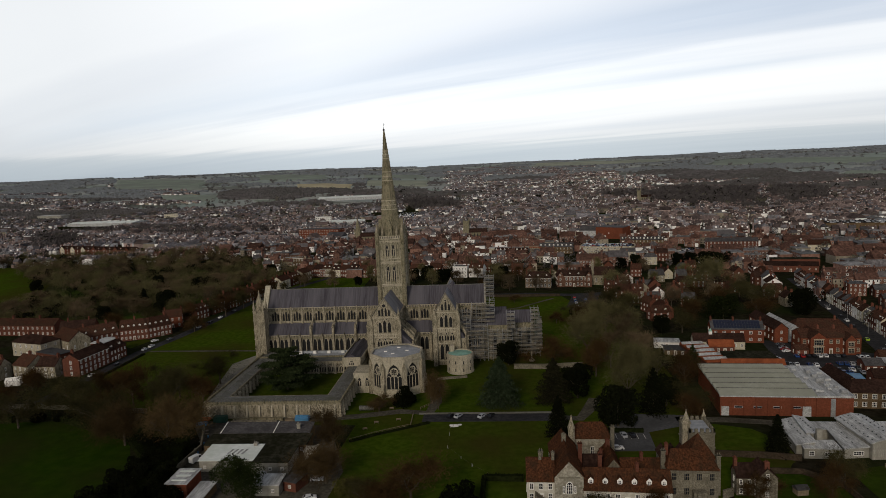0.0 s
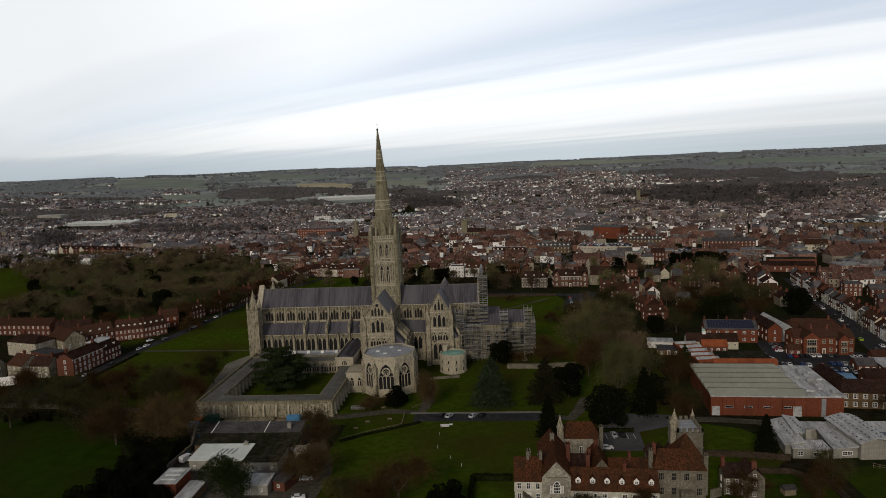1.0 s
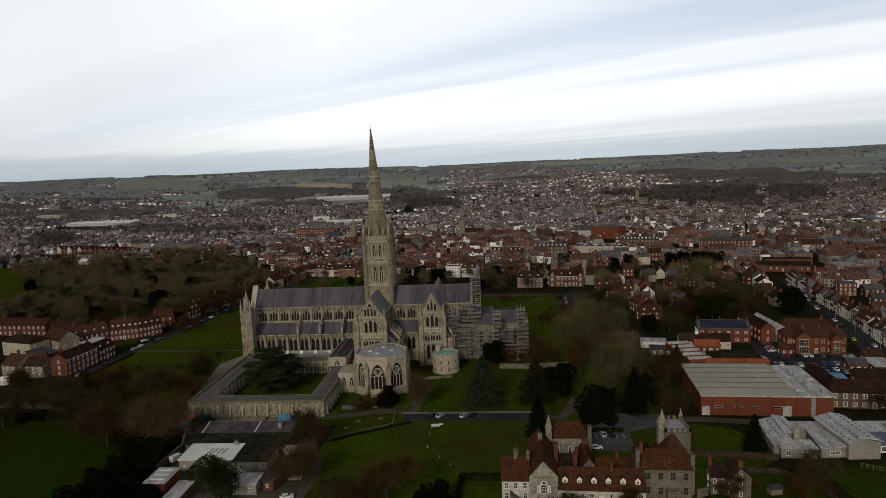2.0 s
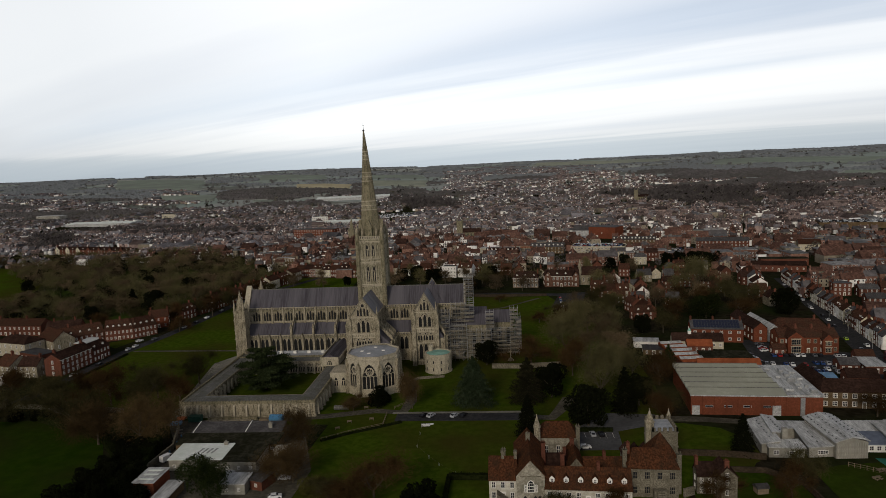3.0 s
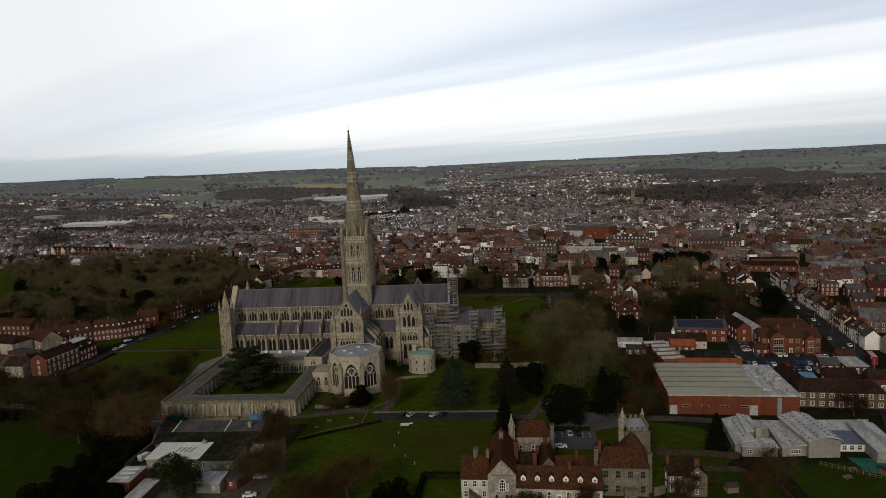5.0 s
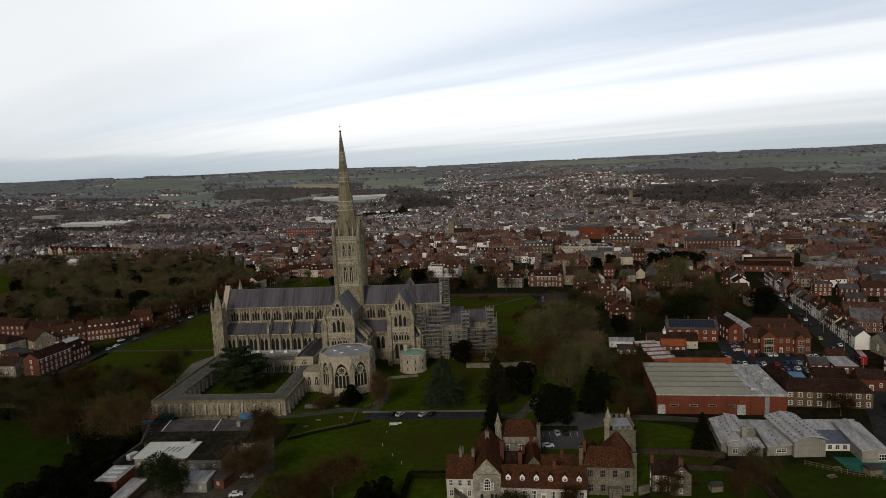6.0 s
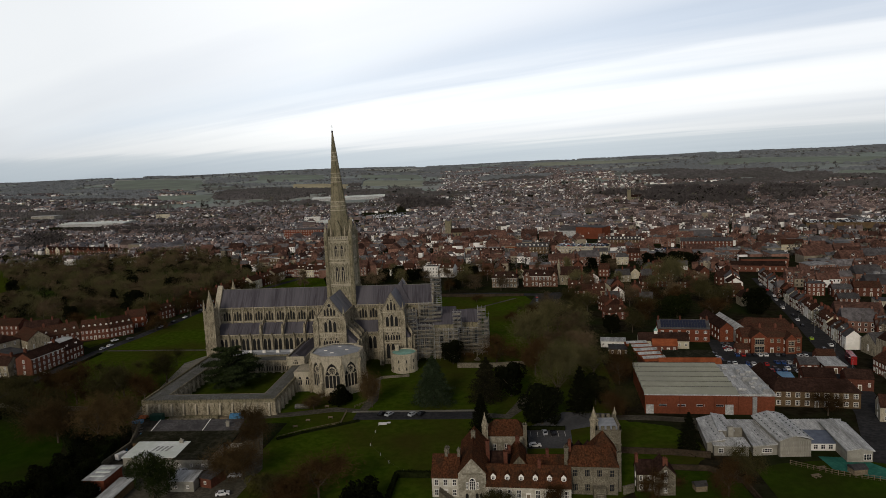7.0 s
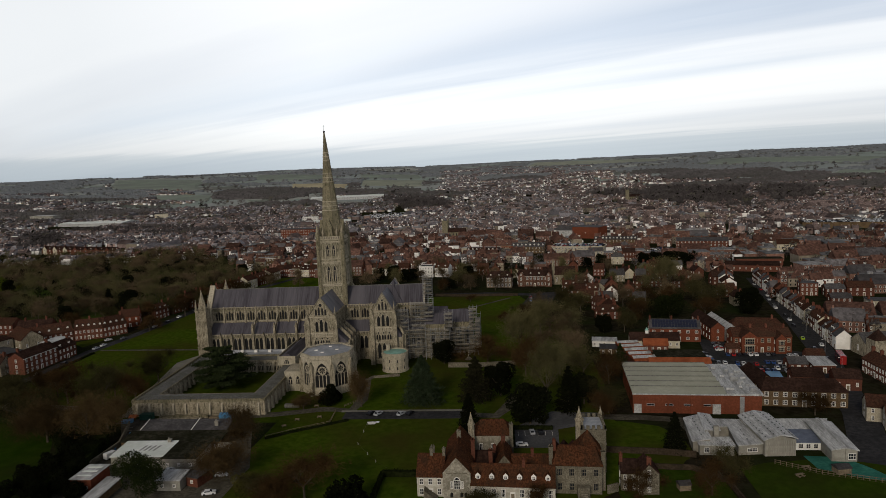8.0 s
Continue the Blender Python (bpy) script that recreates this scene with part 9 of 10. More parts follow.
building((-869, 1024), (-708, 1000), 55, 7, 9, SHEET, SHEET_WHITE, "long low warehouse with a pale roof", "warehouse", rows=1, cols=8, chimneys=(), group=LM, name="warehouse", door=False)
building((-448, 1541), (-238, 1576), 70, 8, 11, SHEET, SHEET_WHITE, "huge far warehouse with a white roof", "warehouse", rows=1, cols=4, chimneys=(), group=LM, name="warehouse", door=False)
building((480, 530), (580, 500), 40, 7, 7.1, BRICK_BROWN, ASPHALT, "far parking deck full of cars", "car park", rows=1, cols=6, chimneys=(), group=LM, name="parking_building", parapet=.8)


def church(x, y, tall, spire_h, label):
    c = thing("church", label, "church", LM, rot(x, y, terrain(x, y), -7))
    g = Geo()
    g.box(-4, -4, -3, 4, 4, tall)
    for sx in (-3.6, 3.6):
        for sy in (-3.6, 3.6):
            g.frustum(sx, sy, tall, tall + 4, .8, .05, 4)
    if spire_h:
        g.frustum(0, 0, tall, tall + spire_h, 3.6, .1, 8)
    part("tower", g, STONE_DARK, c)
    g = Geo()
    g.box(4, -5, -3, 28, 5, 9)
    part("wall", g, STONE_DARK, c)
    g = Geo()
    g.roof(4, 28.4, -5.4, 5.4, 9, 14)
    part("roof", g, TILE_DARK, c)
    for k in range(5):
        part("window", lancet(1.4, 3.6, 5.0), None, c, "", Matrix.Translation((7 + k * 4.4, -5.03, 2.5)))


building((-1055, 1190), (-985, 1176), 26, 13, 13.2, CONCRETE, SHEET, "grey flat roofed block behind the railway", "building", rows=3, cols=10, win=(2, 1.6), chimneys=(), group=LM, name="building", door=False)
building((-262, 838), (-180, 852), 34, 7, 9, SHEET, SHEET_WHITE, "pale roofed market hall", "hall", rows=1, cols=6, chimneys=(), group=LM, name="hall", door=False)
building((-292, 925), (-262, 930), 12, 11, 11.1, WHITE, SLATE, "white block with bands of dark windows", "flats", rows=3, cols=8, win=(2.0, 1.4), chimneys=(), group=LM, name="flats", parapet=.7)
for i in range(7):
    u0, u1 = i / 7, (i + .97) / 7
    vl = building((-552 + 137 * u0, 530 - 49 * u0), (-552 + 137 * u1, 530 - 49 * u1), 10, 7.6, 11.4, BRICK, TILE_DARK, "tall red brick terraced villa with white windows", rows=2, cols=3, win=(1.5, 1.9), chimneys=(.05,), dormers=2, group="villas beyond the park", door=False, gable_windows=False)
    bx_, by_ = -552 + 137 * (u0 + .03), 530 - 49 * (u0 + .03)
    building((bx_, by_ + 4), (bx_ - .6, by_ - 1.6), 6.0, 7.8, 11.6, CREAM if i < 3 else BRICK, TILE_DARK, into=vl, rows=2, cols=2, win=(1.6, 1.9), chimneys=(), door=False)
sheet("car_park", [(-195, 985), (-95, 1000), (-90, 1130), (-185, 1120)], 0.25, ASPHALT, "far car park full of cars", "car park")
q = random.Random(41)
g = Geo()
for i in range(26):
    for k in range(13):
        if q.random() < .85:
            x, y = -190 + k * 7.4 + i * .3 + q.uniform(-2.5, 2.5), 988 + i * 5.2 + q.uniform(-1, 1)
            g.M = rot(x, y, .1, q.gauss(0, 8) + 90 * (q.random() < .35))
            c_ = q.choice((0, 0, 0, 1, 1, 1, 2, 3))
            g.box(0, 0, .3, 1.9, 4.2, 1.0, c_)
            g.box(.15, .9, 1.0, 1.75, 3.2, 1.5, c_ if q.random() < .7 else 4)
            g.M = None
lone("parked_cars", g, [PAINTS[0], PAINTS[1], PAINTS[3], PAINTS[5], GLASS], "rows of far parked cars, mostly white and silver", "cars", kind="stuff")
church(-132, 553, 17, 19, "grey stone church with a spire in the town")
church(18, 560, 24, 0, "grey stone church tower in the town")
church(389, 1195, 24, 0, "far stone church tower among trees")

# ---- works yard south of the cloister ----
YARD = "sheds of the works yard"


def shed(name, x0, y0, x1, y1, zs, zn, wall_, roof_, label, door_x=None, deg=0):
    t = thing(name, label, "shed", YARD, rot(x0, y0, 0, deg))
    lx, ly = x1 - x0, y1 - y0
    g = Geo()
    g.solid([(0, 0, -.2), (lx, 0, -.2), (lx, ly, -.2), (0, ly, -.2), (0, 0, zs), (lx, 0, zs), (lx, ly, zn), (0, ly, zn)], [(0, 1, 5, 4), (1, 2, 6, 5), (2, 3, 7, 6), (3, 0, 4, 7)])
    part("wall", g, wall_, t)
    g = Geo()
    e = .35
    g.solid([(-e, -e, zs), (lx + e, -e, zs), (lx + e, ly + e, zn), (-e, ly + e, zn), (-e, -e, zs + .22), (lx + e, -e, zs + .22), (lx + e, ly + e, zn + .22), (-e, ly + e, zn + .22)], [(3, 2, 1, 0), (4, 5, 6, 7), (0, 1, 5, 4), (1, 2, 6, 5), (2, 3, 7, 6), (3, 0, 4, 7)])
    part("roof", g, roof_, t)
    n = max(1, int(lx / 3.2))
    for k in range(n):
        if k % 4 != 3:
            part("window", sash(1.0, 1.0), None, t, "", Matrix.Translation((lx * (k + .5) / n, -.03, 1.3)))
        else:
            g = Geo()
            g.box(-.5, -.1, 0, .5, .03, 2.1)
            part("door", g, WHITE, t, "", Matrix.Translation((lx * (k + .5) / n, 0, 0)))
    return t


s1_ = shed("workshop", -50, -116.2, -15.8, -109.4, 3.9, 5.3, BRICK_BROWN, SLATE, "long workshop with a grey lichened sloping roof")
for x in (.3, 20.5):
    g = Geo()
    g.solid([(x, -.4, 4.14), (x + .3, -.4, 4.14), (x + .3, 7.1, 5.56), (x, 7.1, 5.56), (x, -.4, 4.3), (x + .3, -.4, 4.3), (x + .3, 7.1, 5.72), (x, 7.1, 5.72)], [(4, 5, 6, 7), (0, 1, 5, 4), (1, 2, 6, 5), (3, 0, 4, 7)])
    part("flashing", g, WHITE, s1_, "white roof flashing")
part("chimney", chimney_mesh(2.2, mt=CONCRETE), None, s1_, "", Matrix.Translation((29.5, 2.5, 4.3)))
shed("workshop", -52, -125.6, -14.5, -117.2, 3.3, 3.9, BRICK_BROWN, MOSS, "long low workshop with a mossy green roof")
s2_ = shed("workshop", -47.6, -139.6, -28.9, -128.2, 4.0, 4.6, CONCRETE, SHEET_WHITE, "workshop with a white sheet roof and rooflights")
for k in range(4):
    g = Geo()
    g.solid([(x, y, 4.26 + y * .0526) for x, y in ((8 + k * 1.7, 4), (8.7 + k * 1.7, 4), (9.5 + k * 1.7, 7.6), (8.8 + k * 1.7, 7.6))] + [(x, y, 4.36 + y * .0526) for x, y in ((8 + k * 1.7, 4), (8.7 + k * 1.7, 4), (9.5 + k * 1.7, 7.6), (8.8 + k * 1.7, 7.6))], [(4, 5, 6, 7), (0, 1, 5, 4), (1, 2, 6, 5), (2, 3, 7, 6), (3, 0, 4, 7)])
    part("roof_light", g, SHEET, s2_, "grey rooflight strip")
part("chimney", chimney_mesh(2.0, mt=CONCRETE), None, s2_, "", Matrix.Translation((16.2, 10.6, 3.9)))
shed("workshop", -28.6, -141.0, -16.4, -128.4, 3.9, 4.4, CONCRETE, MOSS, "workshop with a dark mossy flat roof")
rs = shed("red_shed", -50.4, -157.4, -43.6, -147.0, 4.6, 4.6, BRICK_HALL, SHEET, "red brick store with a grey sheet roof")
for k in range(3):
    g = Geo()
    g.box(.9, 2.0 + k * 3.0, 4.8, 5.8, 2.8 + k * 3.2, 4.95)
    part("roof_light", g, SHEET_WHITE, rs, "pale rooflight strip")
shed("lean_to", -41.0, -172, -36.2, -152.5, 2.6, 2.9, BRICK_BROWN, SHEET, "long lean-to with a grey sheet roof")
shed("store", -22.4, -156.2, -14.6, -149.8, 3.5, 4.0, CONCRETE, SHEET, "store shed with a grey sheet roof")
shed("store", -14.2, -152.8, -9.6, -145.8, 3.2, 3.6, BRICK, SLATE, "brick store with white doors", deg=-18)
shed("store", -13.8, -130.5, -10.5, -126.5, 2.8, 3.0, CONCRETE, CONCRETE, "small concrete store in the works yard")
q = random.Random(3)


def stack(name, x, y, lx, ly, h, mt_, label, cat, n=5):
    t = thing(name, label, cat, "", Matrix.Translation((x, y, 0)))
    for k in range(n):
        g = Geo()
        a = lx * k / n
        hh = h * q.uniform(.75, 1.0)
        g.box(a + .05, q.uniform(0, .2), 0, a + lx / n - .05, ly, hh)
        g.box(a + .02, -.03, hh, a + lx / n - .02, ly + .05, hh + .08)
        part("piece", g, mt_, t)


stack("stone_stack", -54, -94.6, 21, 1.2, 1.3, STONE_DARK, "high rows of stored stone blocks along the wall", "stone blocks", 16)
stack("stone_stack", -54, -96.6, 19, 1.2, 0.8, STONE, "rows of stored stone blocks along the wall", "stone blocks", 14)
stack("timber_stack", -32, -95.6, 9, 1.8, .9, WOOD, "stacked timber beside the cloister wall", "timber", 5)
g = Geo()
g.box(0, 0, 0, 5.2, 2.6, 2.5)
for k in range(12):
    g.box(.1 + k * .42, -.06, .15, .3 + k * .42, 0, 2.35)
lone("container", g, mat("green_paint", (.012, .05, .035), (.018, .065, .045), .6, .6, .2), "dark green steel container beside the cloister", "container", m=rot(-61.5, -96.2, 0, 0))
g = Geo()
g.roof(0, 5.4, 0, 3.4, 1.5, 2.6)
g.box(.1, .1, 0, 5.3, 3.3, 1.4)
lone("tarpaulin_shelter", g, STREETBLUE, "blue tarpaulin shelter beside the cloister wall", "shelter", m=rot(-27.5, -96.6, 0, 0))
g = Geo()
g.roof(0, 3.2, 0, 2.6, .9, 1.7)
lone("tarpaulin", g, mat("orange_sheet", (.36, .10, .03), (.42, .13, .04), .6, .6, .2), "orange tarpaulin over stored goods", "tarpaulin", m=rot(-66.5, -96.0, 0.4, 0))
g = Geo()
g.box(0, 0, 0, 4.2, 2.2, 1.2)
lone("skip", g, STREETBLUE, "blue skip beside the cloister wall", "skip", m=rot(-67.4, -99.6, 0, 10))

g = Geo()
for z in (0, .3, .6):
    g.frustum(0, 0, z, z + .3, .3, .3, 10)
    g.frustum(0, 0, z + .27, z + .31, .33, .33, 10)
BARREL = g.mesh("barrel", STREETBLUE)
q = random.Random(19)
for x, y in ((-55.5, -124.5), (-54.8, -125.2), (-55.9, -126.0), (-56.6, -118.0), (-56.0, -117.2), (-57.2, -111.0)):
    lone("barrel", BARREL, None, "blue plastic barrel in the works yard", "barrel", "barrels of the yard", m=rot(x, y, .06, 0))
g = Geo()
g.box(0, -.5, .12, .18, .5, .16)
SLAT = g.mesh("slat", PLANK)
g = Geo()
g.box(-.6, 0, 0, .62, .08, .12)
BEARER = g.mesh("bearer", PLANK)
for x, y in ((-57.5, -121.0), (-58.6, -114.5), (-59.5, -107.0), (-12.8, -121.0), (-12.2, -118.5), (-60.8, -104.0)):
    t = thing("pallet", "pale wooden pallet lying in the works yard", "pallet", "pallets of the yard", rot(x, y, .07, q.gauss(10, 6)))
    for k in range(5):
        part("slat", SLAT, None, t, "", Matrix.Translation((-.6 + k * .26, 0, 0)))
    for v in (-.45, 0, .38):
        part("bearer", BEARER, None, t, "", Matrix.Translation((0, v, 0)))

# ---- cars ----
CARS = {}


def car_template(paint, van=False):
    t = thing("car", "", "car")
    g = Geo()
    if van:
        prof = [(-2.6, .45), (2.6, .45), (2.6, 1.2), (1.75, 1.45), (1.1, 2.4), (-2.55, 2.45), (-2.6, 2.3)]
        gl = [(1.72, 1.5), (1.15, 2.3)]
    else:
        prof = [(-2.1, .3), (2.1, .3), (2.12, .75), (1.95, .9), (1.0, 1.0), (.35, 1.45), (-1.2, 1.48), (-1.95, 1.05), (-2.12, .95)]
        gl = None
    w = 1.0 if van else .88
    n = len(prof)
    g.solid([(x, -w * (1 if z < 1.1 or van else .82), z) for x, z in prof] + [(x, w * (1 if z < 1.1 or van else .82), z) for x, z in prof], [tuple(range(n)), tuple(range(2 * n - 1, n - 1, -1))] + [(i, n + i, n + (i + 1) % n, (i + 1) % n) for i in range(n)])
    part("body", g, paint, t)
    g = Geo()
    if van:
        g.poly([(1.74, -.8, 1.52), (1.74, .8, 1.52), (1.18, .8, 2.34), (1.18, -.8, 2.34)])
        for s in (-1, 1):
            g.poly([(x, s * 1.01, z) for x, z in ((.3, 1.5), (1.5, 1.5), (1.0, 2.2), (.3, 2.2))])
    else:
        g.poly([(1.0, -.66, 1.02), (1.0, .66, 1.02), (.40, .62, 1.44), (.40, -.62, 1.44)])
        g.poly([(-1.98, -.66, 1.07), (-1.25, -.62, 1.485), (-1.25, .62, 1.485), (-1.98, .66, 1.07)])
        for s in (-1, 1):
            g.poly([(x, s * y, z) for x, y, z in ((.8, .875, 1.04), (-1.6, .865, 1.08), (-1.15, .745, 1.42), (.3, .745, 1.40))])
    part("windows", g, GLASS, t)
    g = Geo()
    g.M = pose(0, 0, 0, 90, 0, 0)
    g.frustum(0, 0, -.11, .11, .34, .34, 12)
    g.frustum(0, 0, -.12, .12, .18, .18, 8)
    wh = g.mesh("wheel", RUBBER)
    for x in (-1.35, 1.35) if not van else (-1.6, 1.7):
        for y in (-w + .08, w - .08):
            part("wheel", wh, None, t, "", Matrix.Translation((x, y, .34)))
    return t


def car(x, y, deg, c, label, van=False, z=0.1):
    key = (c, van)
    m = rot(x, y, z, deg)
    if key not in CARS:
        CARS[key] = car_template(PAINTS[c], van)
        CARS[key].matrix_basis = m
        ob = CARS[key]
    else:
        ob = copy_thing(CARS[key], m)
    return tagged(ob, label, "van" if van else "car", "parked cars")


CN = ("white", "silver", "black", "dark blue", "red", "grey", "lime green")
for x, y, a, c in ((35.0, -92.8, 70, 2), (38.2, -93.2, 62, 1), (47.7, -93.6, 60, 1), (51.2, -93.4, 68, 2), (-5.2, -146.3, 8, 1), (-4.2, -158.5, 15, 0), (-25.2, -143.0, 70, 0), (99.2, -113.5, 95, 1), (102.2, -113.8, 95, 2), (95, -124.6, 5, 0)):
    car(x, y, a, c, CN[c] + " car parked beside the lawn" if y > -100 else CN[c] + " car parked on the gravel")
car(-52.4, -131.5, 68, 0, "white van parked beside the workshop", True)
for x, y, a, c in ((-153.9, -31, 88, 0), (-151.6, 17.4, 84, 1), (-151, 24, 84, 0), (-155.5, 36.6, 60, 0), (-147.5, 40, 75, 5), (-142.5, 70, 85, 1), (-141, 84, 85, 2), (-139.5, 98, 86, 0), (-138, 120, 86, 5), (-152, -12, 88, 2)):
    car(x, y, a, c, CN[c] + " car on the road beside the lawn")
q = random.Random(21)
for x0, y0, dx, dy, n, a in ((200.5, -20.5, 2.65, -.15, 9, 85), (192.0, -33.5, 2.7, -.5, 8, 80), (196, -40.5, 2.7, -.4, 8, 82), (214, -34.0, 2.6, -.3, 7, 84), (216, -40.5, 2.6, -.2, 6, 80), (199.5, -12, .5, 3.0, 6, 10), (189.5, -30, .1, 3.0, 5, 5), (204, -46, 2.7, -.3, 6, 82), (226, -24, 2.6, -.3, 4, 84), (110.6, 104, 0.3, 6.2, 6, 85), (117.5, 100, .4, 6.6, 5, 86)):
    for k in range(n):
        if q.random() < .85:
            c = q.choices(range(6), (2, 2, 4, 3, 1, 3))[0]
            car(x0 + dx * k, y0 + dy * k, a + q.gauss(0, 2), c, CN[c] + " car in the school car park" if y0 < 60 else CN[c] + " car parked in the lane")
for x, y, a, c in ((248, 6.4, 78, 6), (251.6, -6.5, 78, 0), (245.2, -13.1, 78, 5), (261.2, 59, 80, 2), (259, 48, 80, 0), (255.5, 34, 78, 2), (266.5, 88, 82, 5), (264, 80, 82, 0), (270, 105, 82, 1), (268.5, 68, 80, 2), (243, -30, 75, 2), (236, -52, 72, 3), (274, 118, 82, 0), (278, 140, 82, 4), (281, 160, 82, 1)):
    car(x, y, a, c, CN[c] + " car on the straight street")
for x, y, a in ((179.0, -148.2, 20), (183.1, -142.9, 10)):
    t = thing("picnic_table", "dark wooden picnic table on the school grass", "table", "picnic tables", rot(x, y, .05, a))
    for nm, bx in (("tabletop", (-1.2, -.45, .72, 1.2, .45, .8)), ("bench_seat", (-1.2, -1.0, .42, 1.2, -.7, .5)), ("bench_seat", (-1.2, .7, .42, 1.2, 1.0, .5)), ("leg_frame", (-.9, -.9, 0, -.75, .9, .42)), ("leg_frame", (.75, -.9, 0, .9, .9, .42)), ("leg_frame", (-.9, -.2, .42, -.75, .2, .72)), ("leg_frame", (.75, -.2, .42, .9, .2, .72))):
        g = Geo()
        g.box(*bx)
        part(nm, g, WOOD, t)
bus = thing("bus", "red double deck bus on the street", "bus", "", rot(247.2, -34.5, .1, 75))
g = Geo()
g.box(-5.3, -1.25, .35, 5.3, 1.25, 4.2)
g.box(-5.2, -1.15, 4.2, 5.2, 1.15, 4.35)
part("body", g, PAINTS[4], bus)
g = Geo()
for s in (-1, 1):
    for z in (1.3, 2.9):
        g.box(-4.8, s * 1.26 - .01, z, 4.6, s * 1.26 + .01, z + .9)
g.box(5.29, -1.1, 1.2, 5.32, 1.1, 2.3)
part("windows", g, GLASS, bus)
for x in (-3.2, 3.4):
    for y in (-1.1, 1.1):
        g = Geo()
        g.M = pose(0, 0, 0, 90, 0, 0)
        g.frustum(0, 0, -.16, .16, .5, .5, 12)
        part("wheel", g, RUBBER, bus, "", Matrix.Translation((x, y, .5)))
q = random.Random(8)
g = Geo()
for k in range(150):
    x, y = q.uniform(2, 53), q.choice((4, 9.5, 15, 20.5)) + q.uniform(-.3, .3)
    g.M = rot(146, 362, 8.55, math.degrees(math.atan2(-14, 54))) @ rot(x, y, 0, 90)
    g.box(-2.0, -.85, .2, 2.0, .85, .85, k % 5)
    g.box(-1.5, -.75, .85, .8, .75, 1.4, 5)
for k in range(120):
    g.M = rot(480, 530, 7.4, -16.7) @ rot(q.uniform(3, 98), q.choice((4, 12, 20, 28, 36)), 0, 90)
    g.box(-2.1, -.9, .1, 2.1, .9, .95, q.choice((0, 1, 1, 2)))
    g.box(-1.4, -.75, .95, 1.0, .75, 1.4, 5)
for k in range(90):
    g.M = rot(268 + q.uniform(-20, 25), 365 + q.uniform(-28, 22), 0, q.choice((0, 90)))
    g.box(-2.1, -.9, .1, 2.1, .9, .95, q.choice((0, 1, 2, 3)))
    g.box(-1.4, -.75, .95, 1.0, .75, 1.4, 5)
g.M = None
lone("distant_cars", g, [PAINTS[0], PAINTS[1], PAINTS[2], PAINTS[3], PAINTS[4], GLASS], "crowded far car parks full of small cars", "cars", kind="stuff")

# ---- walls, fences, hedges and small things ----
def wall_line(name, pts, h, t, mt_, label, cat="wall"):
    g = Geo()
    for a, b in zip(pts, pts[1:]):
        band(g, a, b, -.2, h, t / 2, t / 2)
        band(g, a, b, h, h + .18, t / 2 + .1, t / 2 + .1)
    return lone(name, g, mt_, label, cat)


wall_line("stone_wall", [(62.5, -31), (77, -32), (96, -30)], 2.3, .5, RUBBLE, "low grey stone wall beside the chapel")
wall_line("brick_wall", [(40, 151), (60, 147), (103, 144.5)], 1.7, .5, BRICK_OLD, "long old brick wall north of the lawn")
wall_line("brick_wall", [(122.5, -130), (140, -132), (152, -134.5)], 2.0, .4, BRICK_OLD, "garden wall behind the palace")
wall_line("stone_wall", [(-190, -74), (-152, -76.5), (-118, -80.5), (-96, -84)], 1.8, .5, RUBBLE, "old stone wall beside the meadow")
wall_line("stone_wall", [(119, -158.8), (122.5, -157)], 2.4, .5, RUBBLE, "garden wall beside the palace")
wall_line("brick_wall", [(136, -142.5), (148, -143.5), (156, -152), (157, -172)], 1.6, .35, BRICK_OLD, "garden wall between the lawns")
wall_line("stone_wall", [(24, -52), (27.5, -46), (40, -43.5)], 1.0, .5, RUBBLE, "low wall beside the vestry")
wall_line("stone_wall", [(-62.5, -102), (-55, -122), (-56, -140)], 2.0, .4, RUBBLE, "yard wall beside the trees")


def fence(pts, h, label, rails=2, gap=2.2, mt_=WOOD):
    f = thing("fence", label, "fence", "fences of the close", Matrix.Translation((pts[0][0], pts[0][1], 0)))
    o = Vector((pts[0][0], pts[0][1], 0))
    g = Geo()
    g.box(-.07, -.07, 0, .07, .07, h)
    pm = g.mesh("post", mt_)
    for a, b in zip(pts, pts[1:]):
        A, B = Vector((*a, 0)) - o, Vector((*b, 0)) - o
        n = max(1, round((B - A).length / gap))
        for k in range(n + 1):
            part("post", pm, None, f, "", Matrix.Translation(A.lerp(B, k / n)))
        for r in range(rails):
            g = Geo()
            z = h * (.9 - .45 * r)
            g.tube((A.x, A.y, z), (B.x, B.y, z), .07, n=4)
            part("rail", g, mt_, f)


fence([(-1, -115.5), (8, -109), (20, -102), (19.7, -89.5)], 1.2, "wooden post and rail fence on the lawn")
fence([(22, -84), (26.5, -78), (25, -68)], 1.1, "wooden rail beside the path")
fence([(175, -139.5), (186, -147), (202, -153), (215, -154)], 1.5, "brown wooden fence round the playground", 3, 1.6, WOOD)
q = random.Random(17)


def hedge(pts, w, h, label):
    g = Geo()
    for a, b in zip(pts, pts[1:]):
        A, B = Vector((*a, 0)), Vector((*b, 0))
        ln = (B - A).length
        d = (B - A) / ln
        nrm = Vector((-d.y, d.x, 0))
        band(g, a, b, 0, h * .85, w * .4, w * .4)
        for k in range(int(ln * 26)):
            p = A + d * q.random() * ln + nrm * q.uniform(-w / 2, w / 2)
            p.z = h * (q.random() ** .5)
            leaf_quad(g, p, .28, q)
    lone("hedge", g, HEDGE, label, "hedge", "hedges of the close")


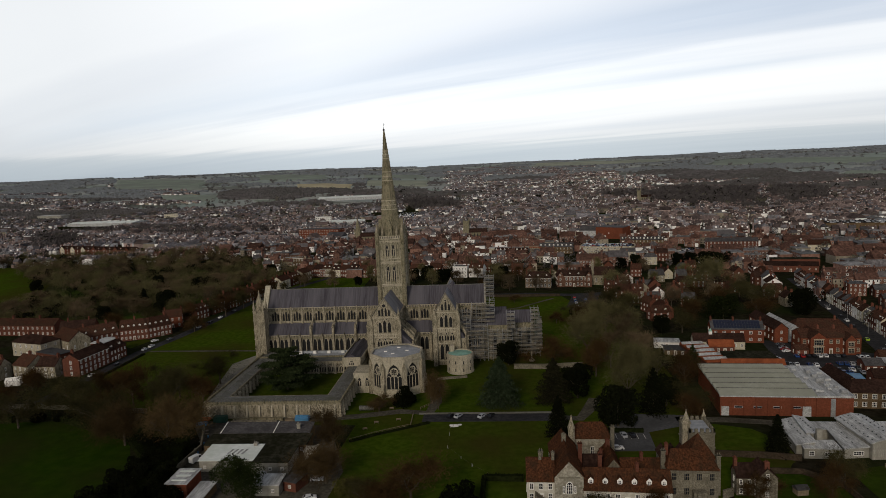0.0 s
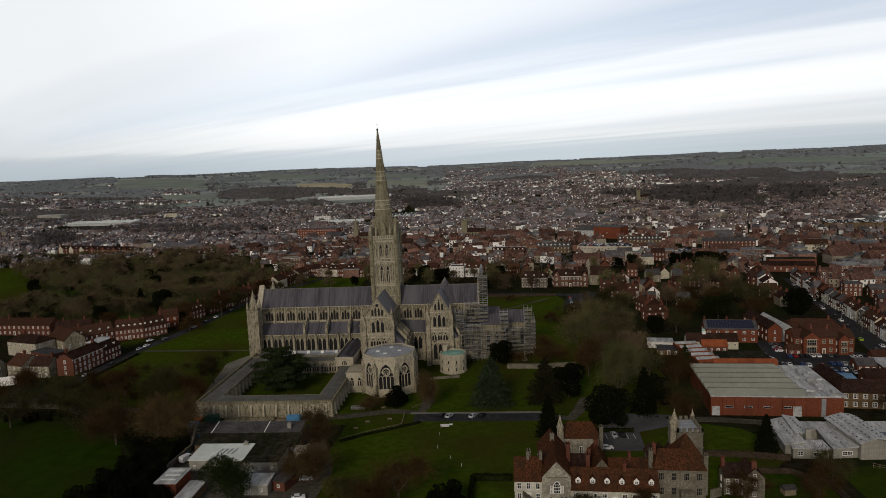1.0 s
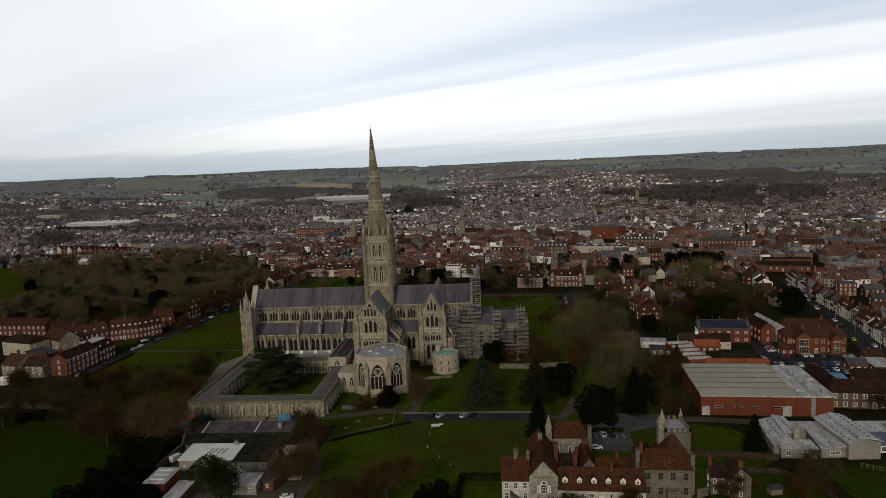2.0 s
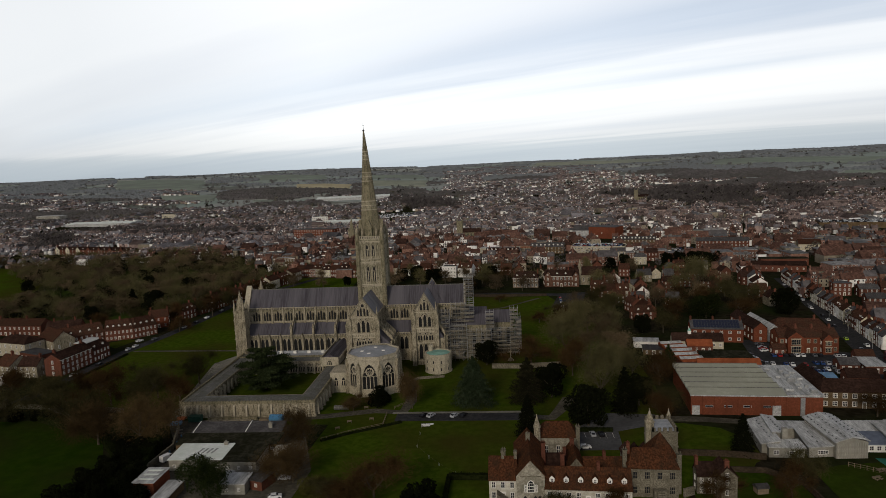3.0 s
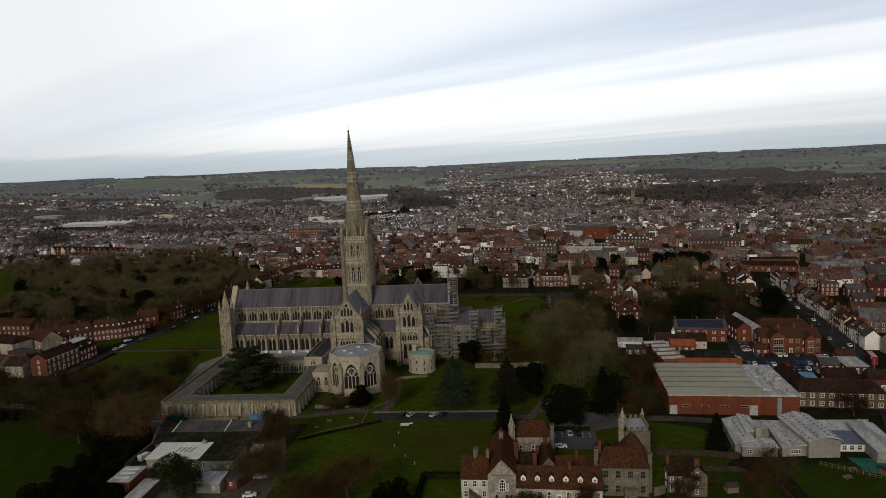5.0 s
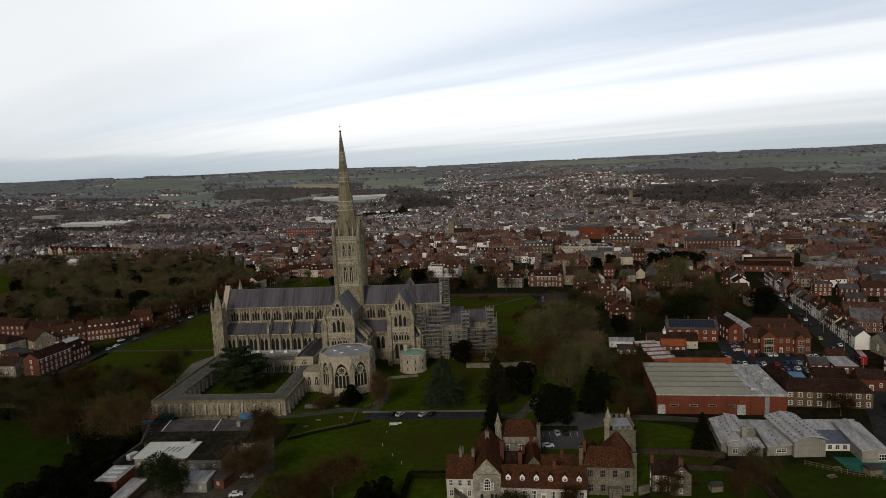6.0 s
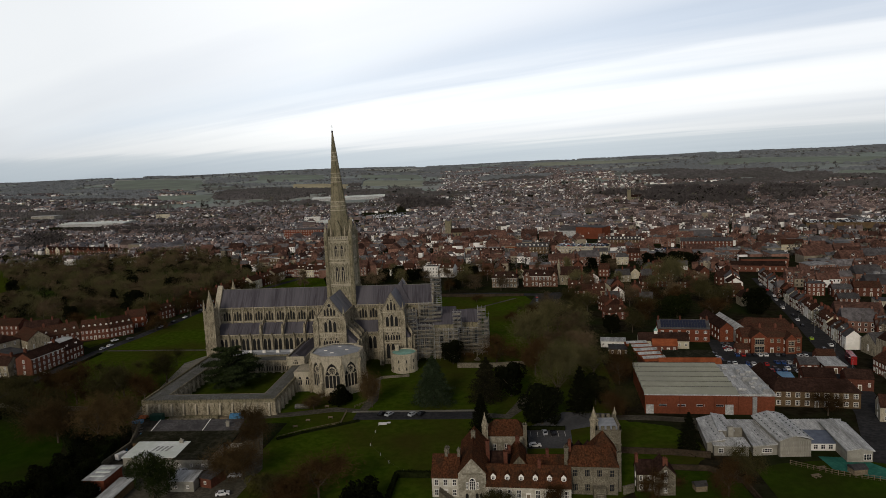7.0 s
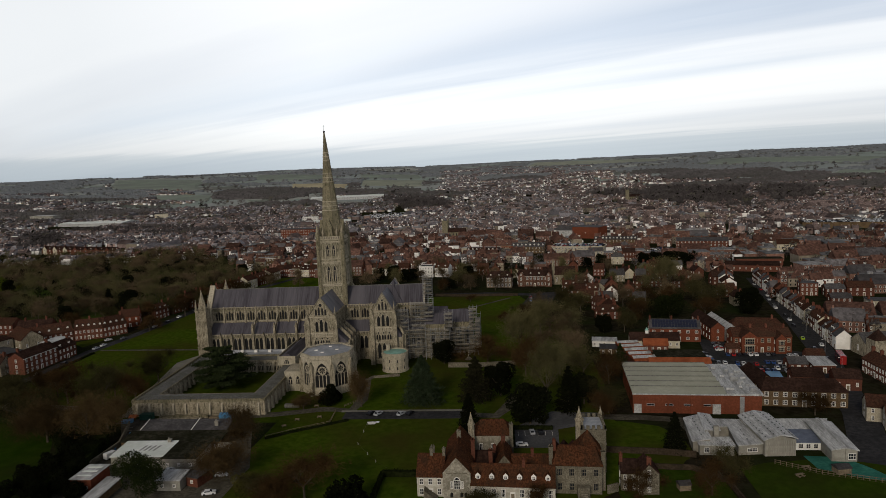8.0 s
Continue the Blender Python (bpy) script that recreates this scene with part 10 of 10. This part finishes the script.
hedge([(49, -146.5), (61.5, -147)], 1.8, 2.2, "clipped dark hedge beside the palace lawn")
hedge([(49, -146.5), (48.5, -170)], 1.6, 2.0, "clipped dark hedge beside the palace lawn")
hedge([(-1, -116.3), (8, -110), (20, -103.2), (27, -99)], 1.4, .8, "rough low growth along the fence")
hedge([(92, -110), (92, -125)], 1.4, 1.6, "hedge beside the car park")
hedge([(92, -109.5), (107, -110)], 1.4, 1.6, "hedge beside the car park")
hedge([(-149, -60), (-148, -35), (-147, 8)], 1.2, 1.0, "low hedge along the road")
hedge([(-64, -150), (-72, -130), (-88, -112), (-128, -92)], 3.5, 3.0, "dark overgrown hedge beside the meadow")
hedge([(-60, -170), (-58, -142), (-63, -120)], 7, 5, "dark thicket beside the works yard")
hedge([(-150, -92), (-200, -96)], 4, 3.5, "dark overgrown hedge beside the meadow")
hedge([(100, 20), (104, 90)], 2, 2.5, "rough hedge along the lawn")
hedge([(-230, 40), (-190, 62), (-168, 66)], 3, 3.5, "dark garden hedge behind the houses")
cr = thing("memorial_cross", "pale stone memorial cross on a stepped base", "cross", "", Matrix.Translation((72, -18.3, 0)))
g = Geo()
for k in range(4):
    g.frustum(0, 0, k * .35, (k + 1) * .35, 1.7 - k * .35, 1.7 - k * .35, 8)
part("base", g, STONE_PALE, cr)
g = Geo()
g.frustum(0, 0, 1.4, 4.6, .24, .16, 8)
g.box(-.6, -.12, 4.5, .6, .12, 4.75)
g.box(-.14, -.12, 4.2, .14, .12, 5.4)
part("shaft", g, STONE_PALE, cr)
g = Geo()
for k, (x, y) in enumerate(((0, 0), (1.6, .1), (3.2, .3), (.5, -1.3), (2.0, -1.2))):
    g.box(x, y, .05, x + 1.5, y + 1.2, .12 + .02 * k)
lone("ground_sheet", g, WHITE, "white sheets laid on the grass", "sheet", m=rot(35.2, -102, 0.05, 0))
rp = thing("rope_barrier", "pale rope barrier on low stakes across the lawn", "barrier", "", Matrix.Translation((35.7, -103, 0)))
pts = [(35.6, -104), (35.7, -111), (35.9, -122.5), (41, -131), (45, -137), (51, -143.8)]
for a, b in zip(pts, pts[1:]):
    g = Geo()
    g.tube((a[0] - 35.7, a[1] + 103, .75), (b[0] - 35.7, b[1] + 103, .75), .012, n=4)
    part("rope", g, WOOD, rp)
for x, y in pts:
    g = Geo()
    g.tube((0, 0, 0), (0, 0, 1.1), .06, n=5)
    part("stake", g, WHITE, rp, "", Matrix.Translation((x - 35.7, y + 103, 0)))


def bench(x, y, deg):
    b = thing("bench", "plain wooden bench beside the path", "bench", "benches of the close", rot(x, y, .05, deg))
    for nm, d_ in (("seat", (-.9, -.25, .42, .9, .25, .48)), ("backrest", (-.9, .22, .55, .9, .28, .95)), ("leg", (-.8, -.2, 0, -.72, .28, .55)), ("leg", (.72, -.2, 0, .8, .28, .55))):
        g = Geo()
        g.box(*d_)
        part(nm, g, WOOD, b)


for x, y, a in ((9.9, -83.5, 5), (6, -98.6, 0), (2.7, -105, 20), (14.5, -96, 0)):
    bench(x, y, a)
g = Geo()
g.M = pose(0, 0, 1.0, 0, 90, 0)
g.frustum(0, 0, -3, 3, 1.0, 1.0, 10)
lone("tank", g, LEAD_OLD, "grey covered tank beside the path", "tank", m=rot(-.5, -84.2, 0.05, 0))


def street_lamp(x, y):
    l = thing("street_lamp", "thin grey street lamp on a post", "street lamp", "street lamps", Matrix.Translation((x, y, 0)))
    g = Geo()
    g.tube((0, 0, 0), (0, 0, 6.2), .09, .05, 6)
    part("post", g, STEEL, l)
    g = Geo()
    g.tube((0, 0, 6.1), (-1.2, 0, 6.5), .05, .05, 5)
    part("arm", g, STEEL, l)
    g = Geo()
    g.box(-1.7, -.15, 6.42, -1.1, .15, 6.58)
    part("lantern", g, WHITE, l)


for x, y in ((255, 20), (262, 55), (268, 88), (274, 120), (247, -18), (240, -48), (281, 152)):
    street_lamp(x + 1, y)
for x, y, w, d_, lab in ((140.5, -157.5, 3.4, 2.6, "small wooden garden shed"), (190.5, -147.5, 4.2, 3.2, "wooden play hut beside the fence")):
    t = thing("garden_shed", lab + " with a pitched roof", "shed", "", rot(x, y, 0, 8))
    g = Geo()
    g.box(0, 0, 0, w, d_, 2.1)
    part("wall", g, WOOD, t)
    g = Geo()
    g.roof(-.2, w + .2, -.2, d_ + .2, 2.1, 2.9)
    part("roof", g, SLATE, t)
g = Geo()
g.roof(0, 7, 0, 5, 2.4, 4.0)
g.box(.2, .2, 0, 6.8, 4.8, 2.2)
lone("marquee", g, WHITE, "white marquee beside the old houses", "marquee", m=rot(-190, -46, 0, 20))
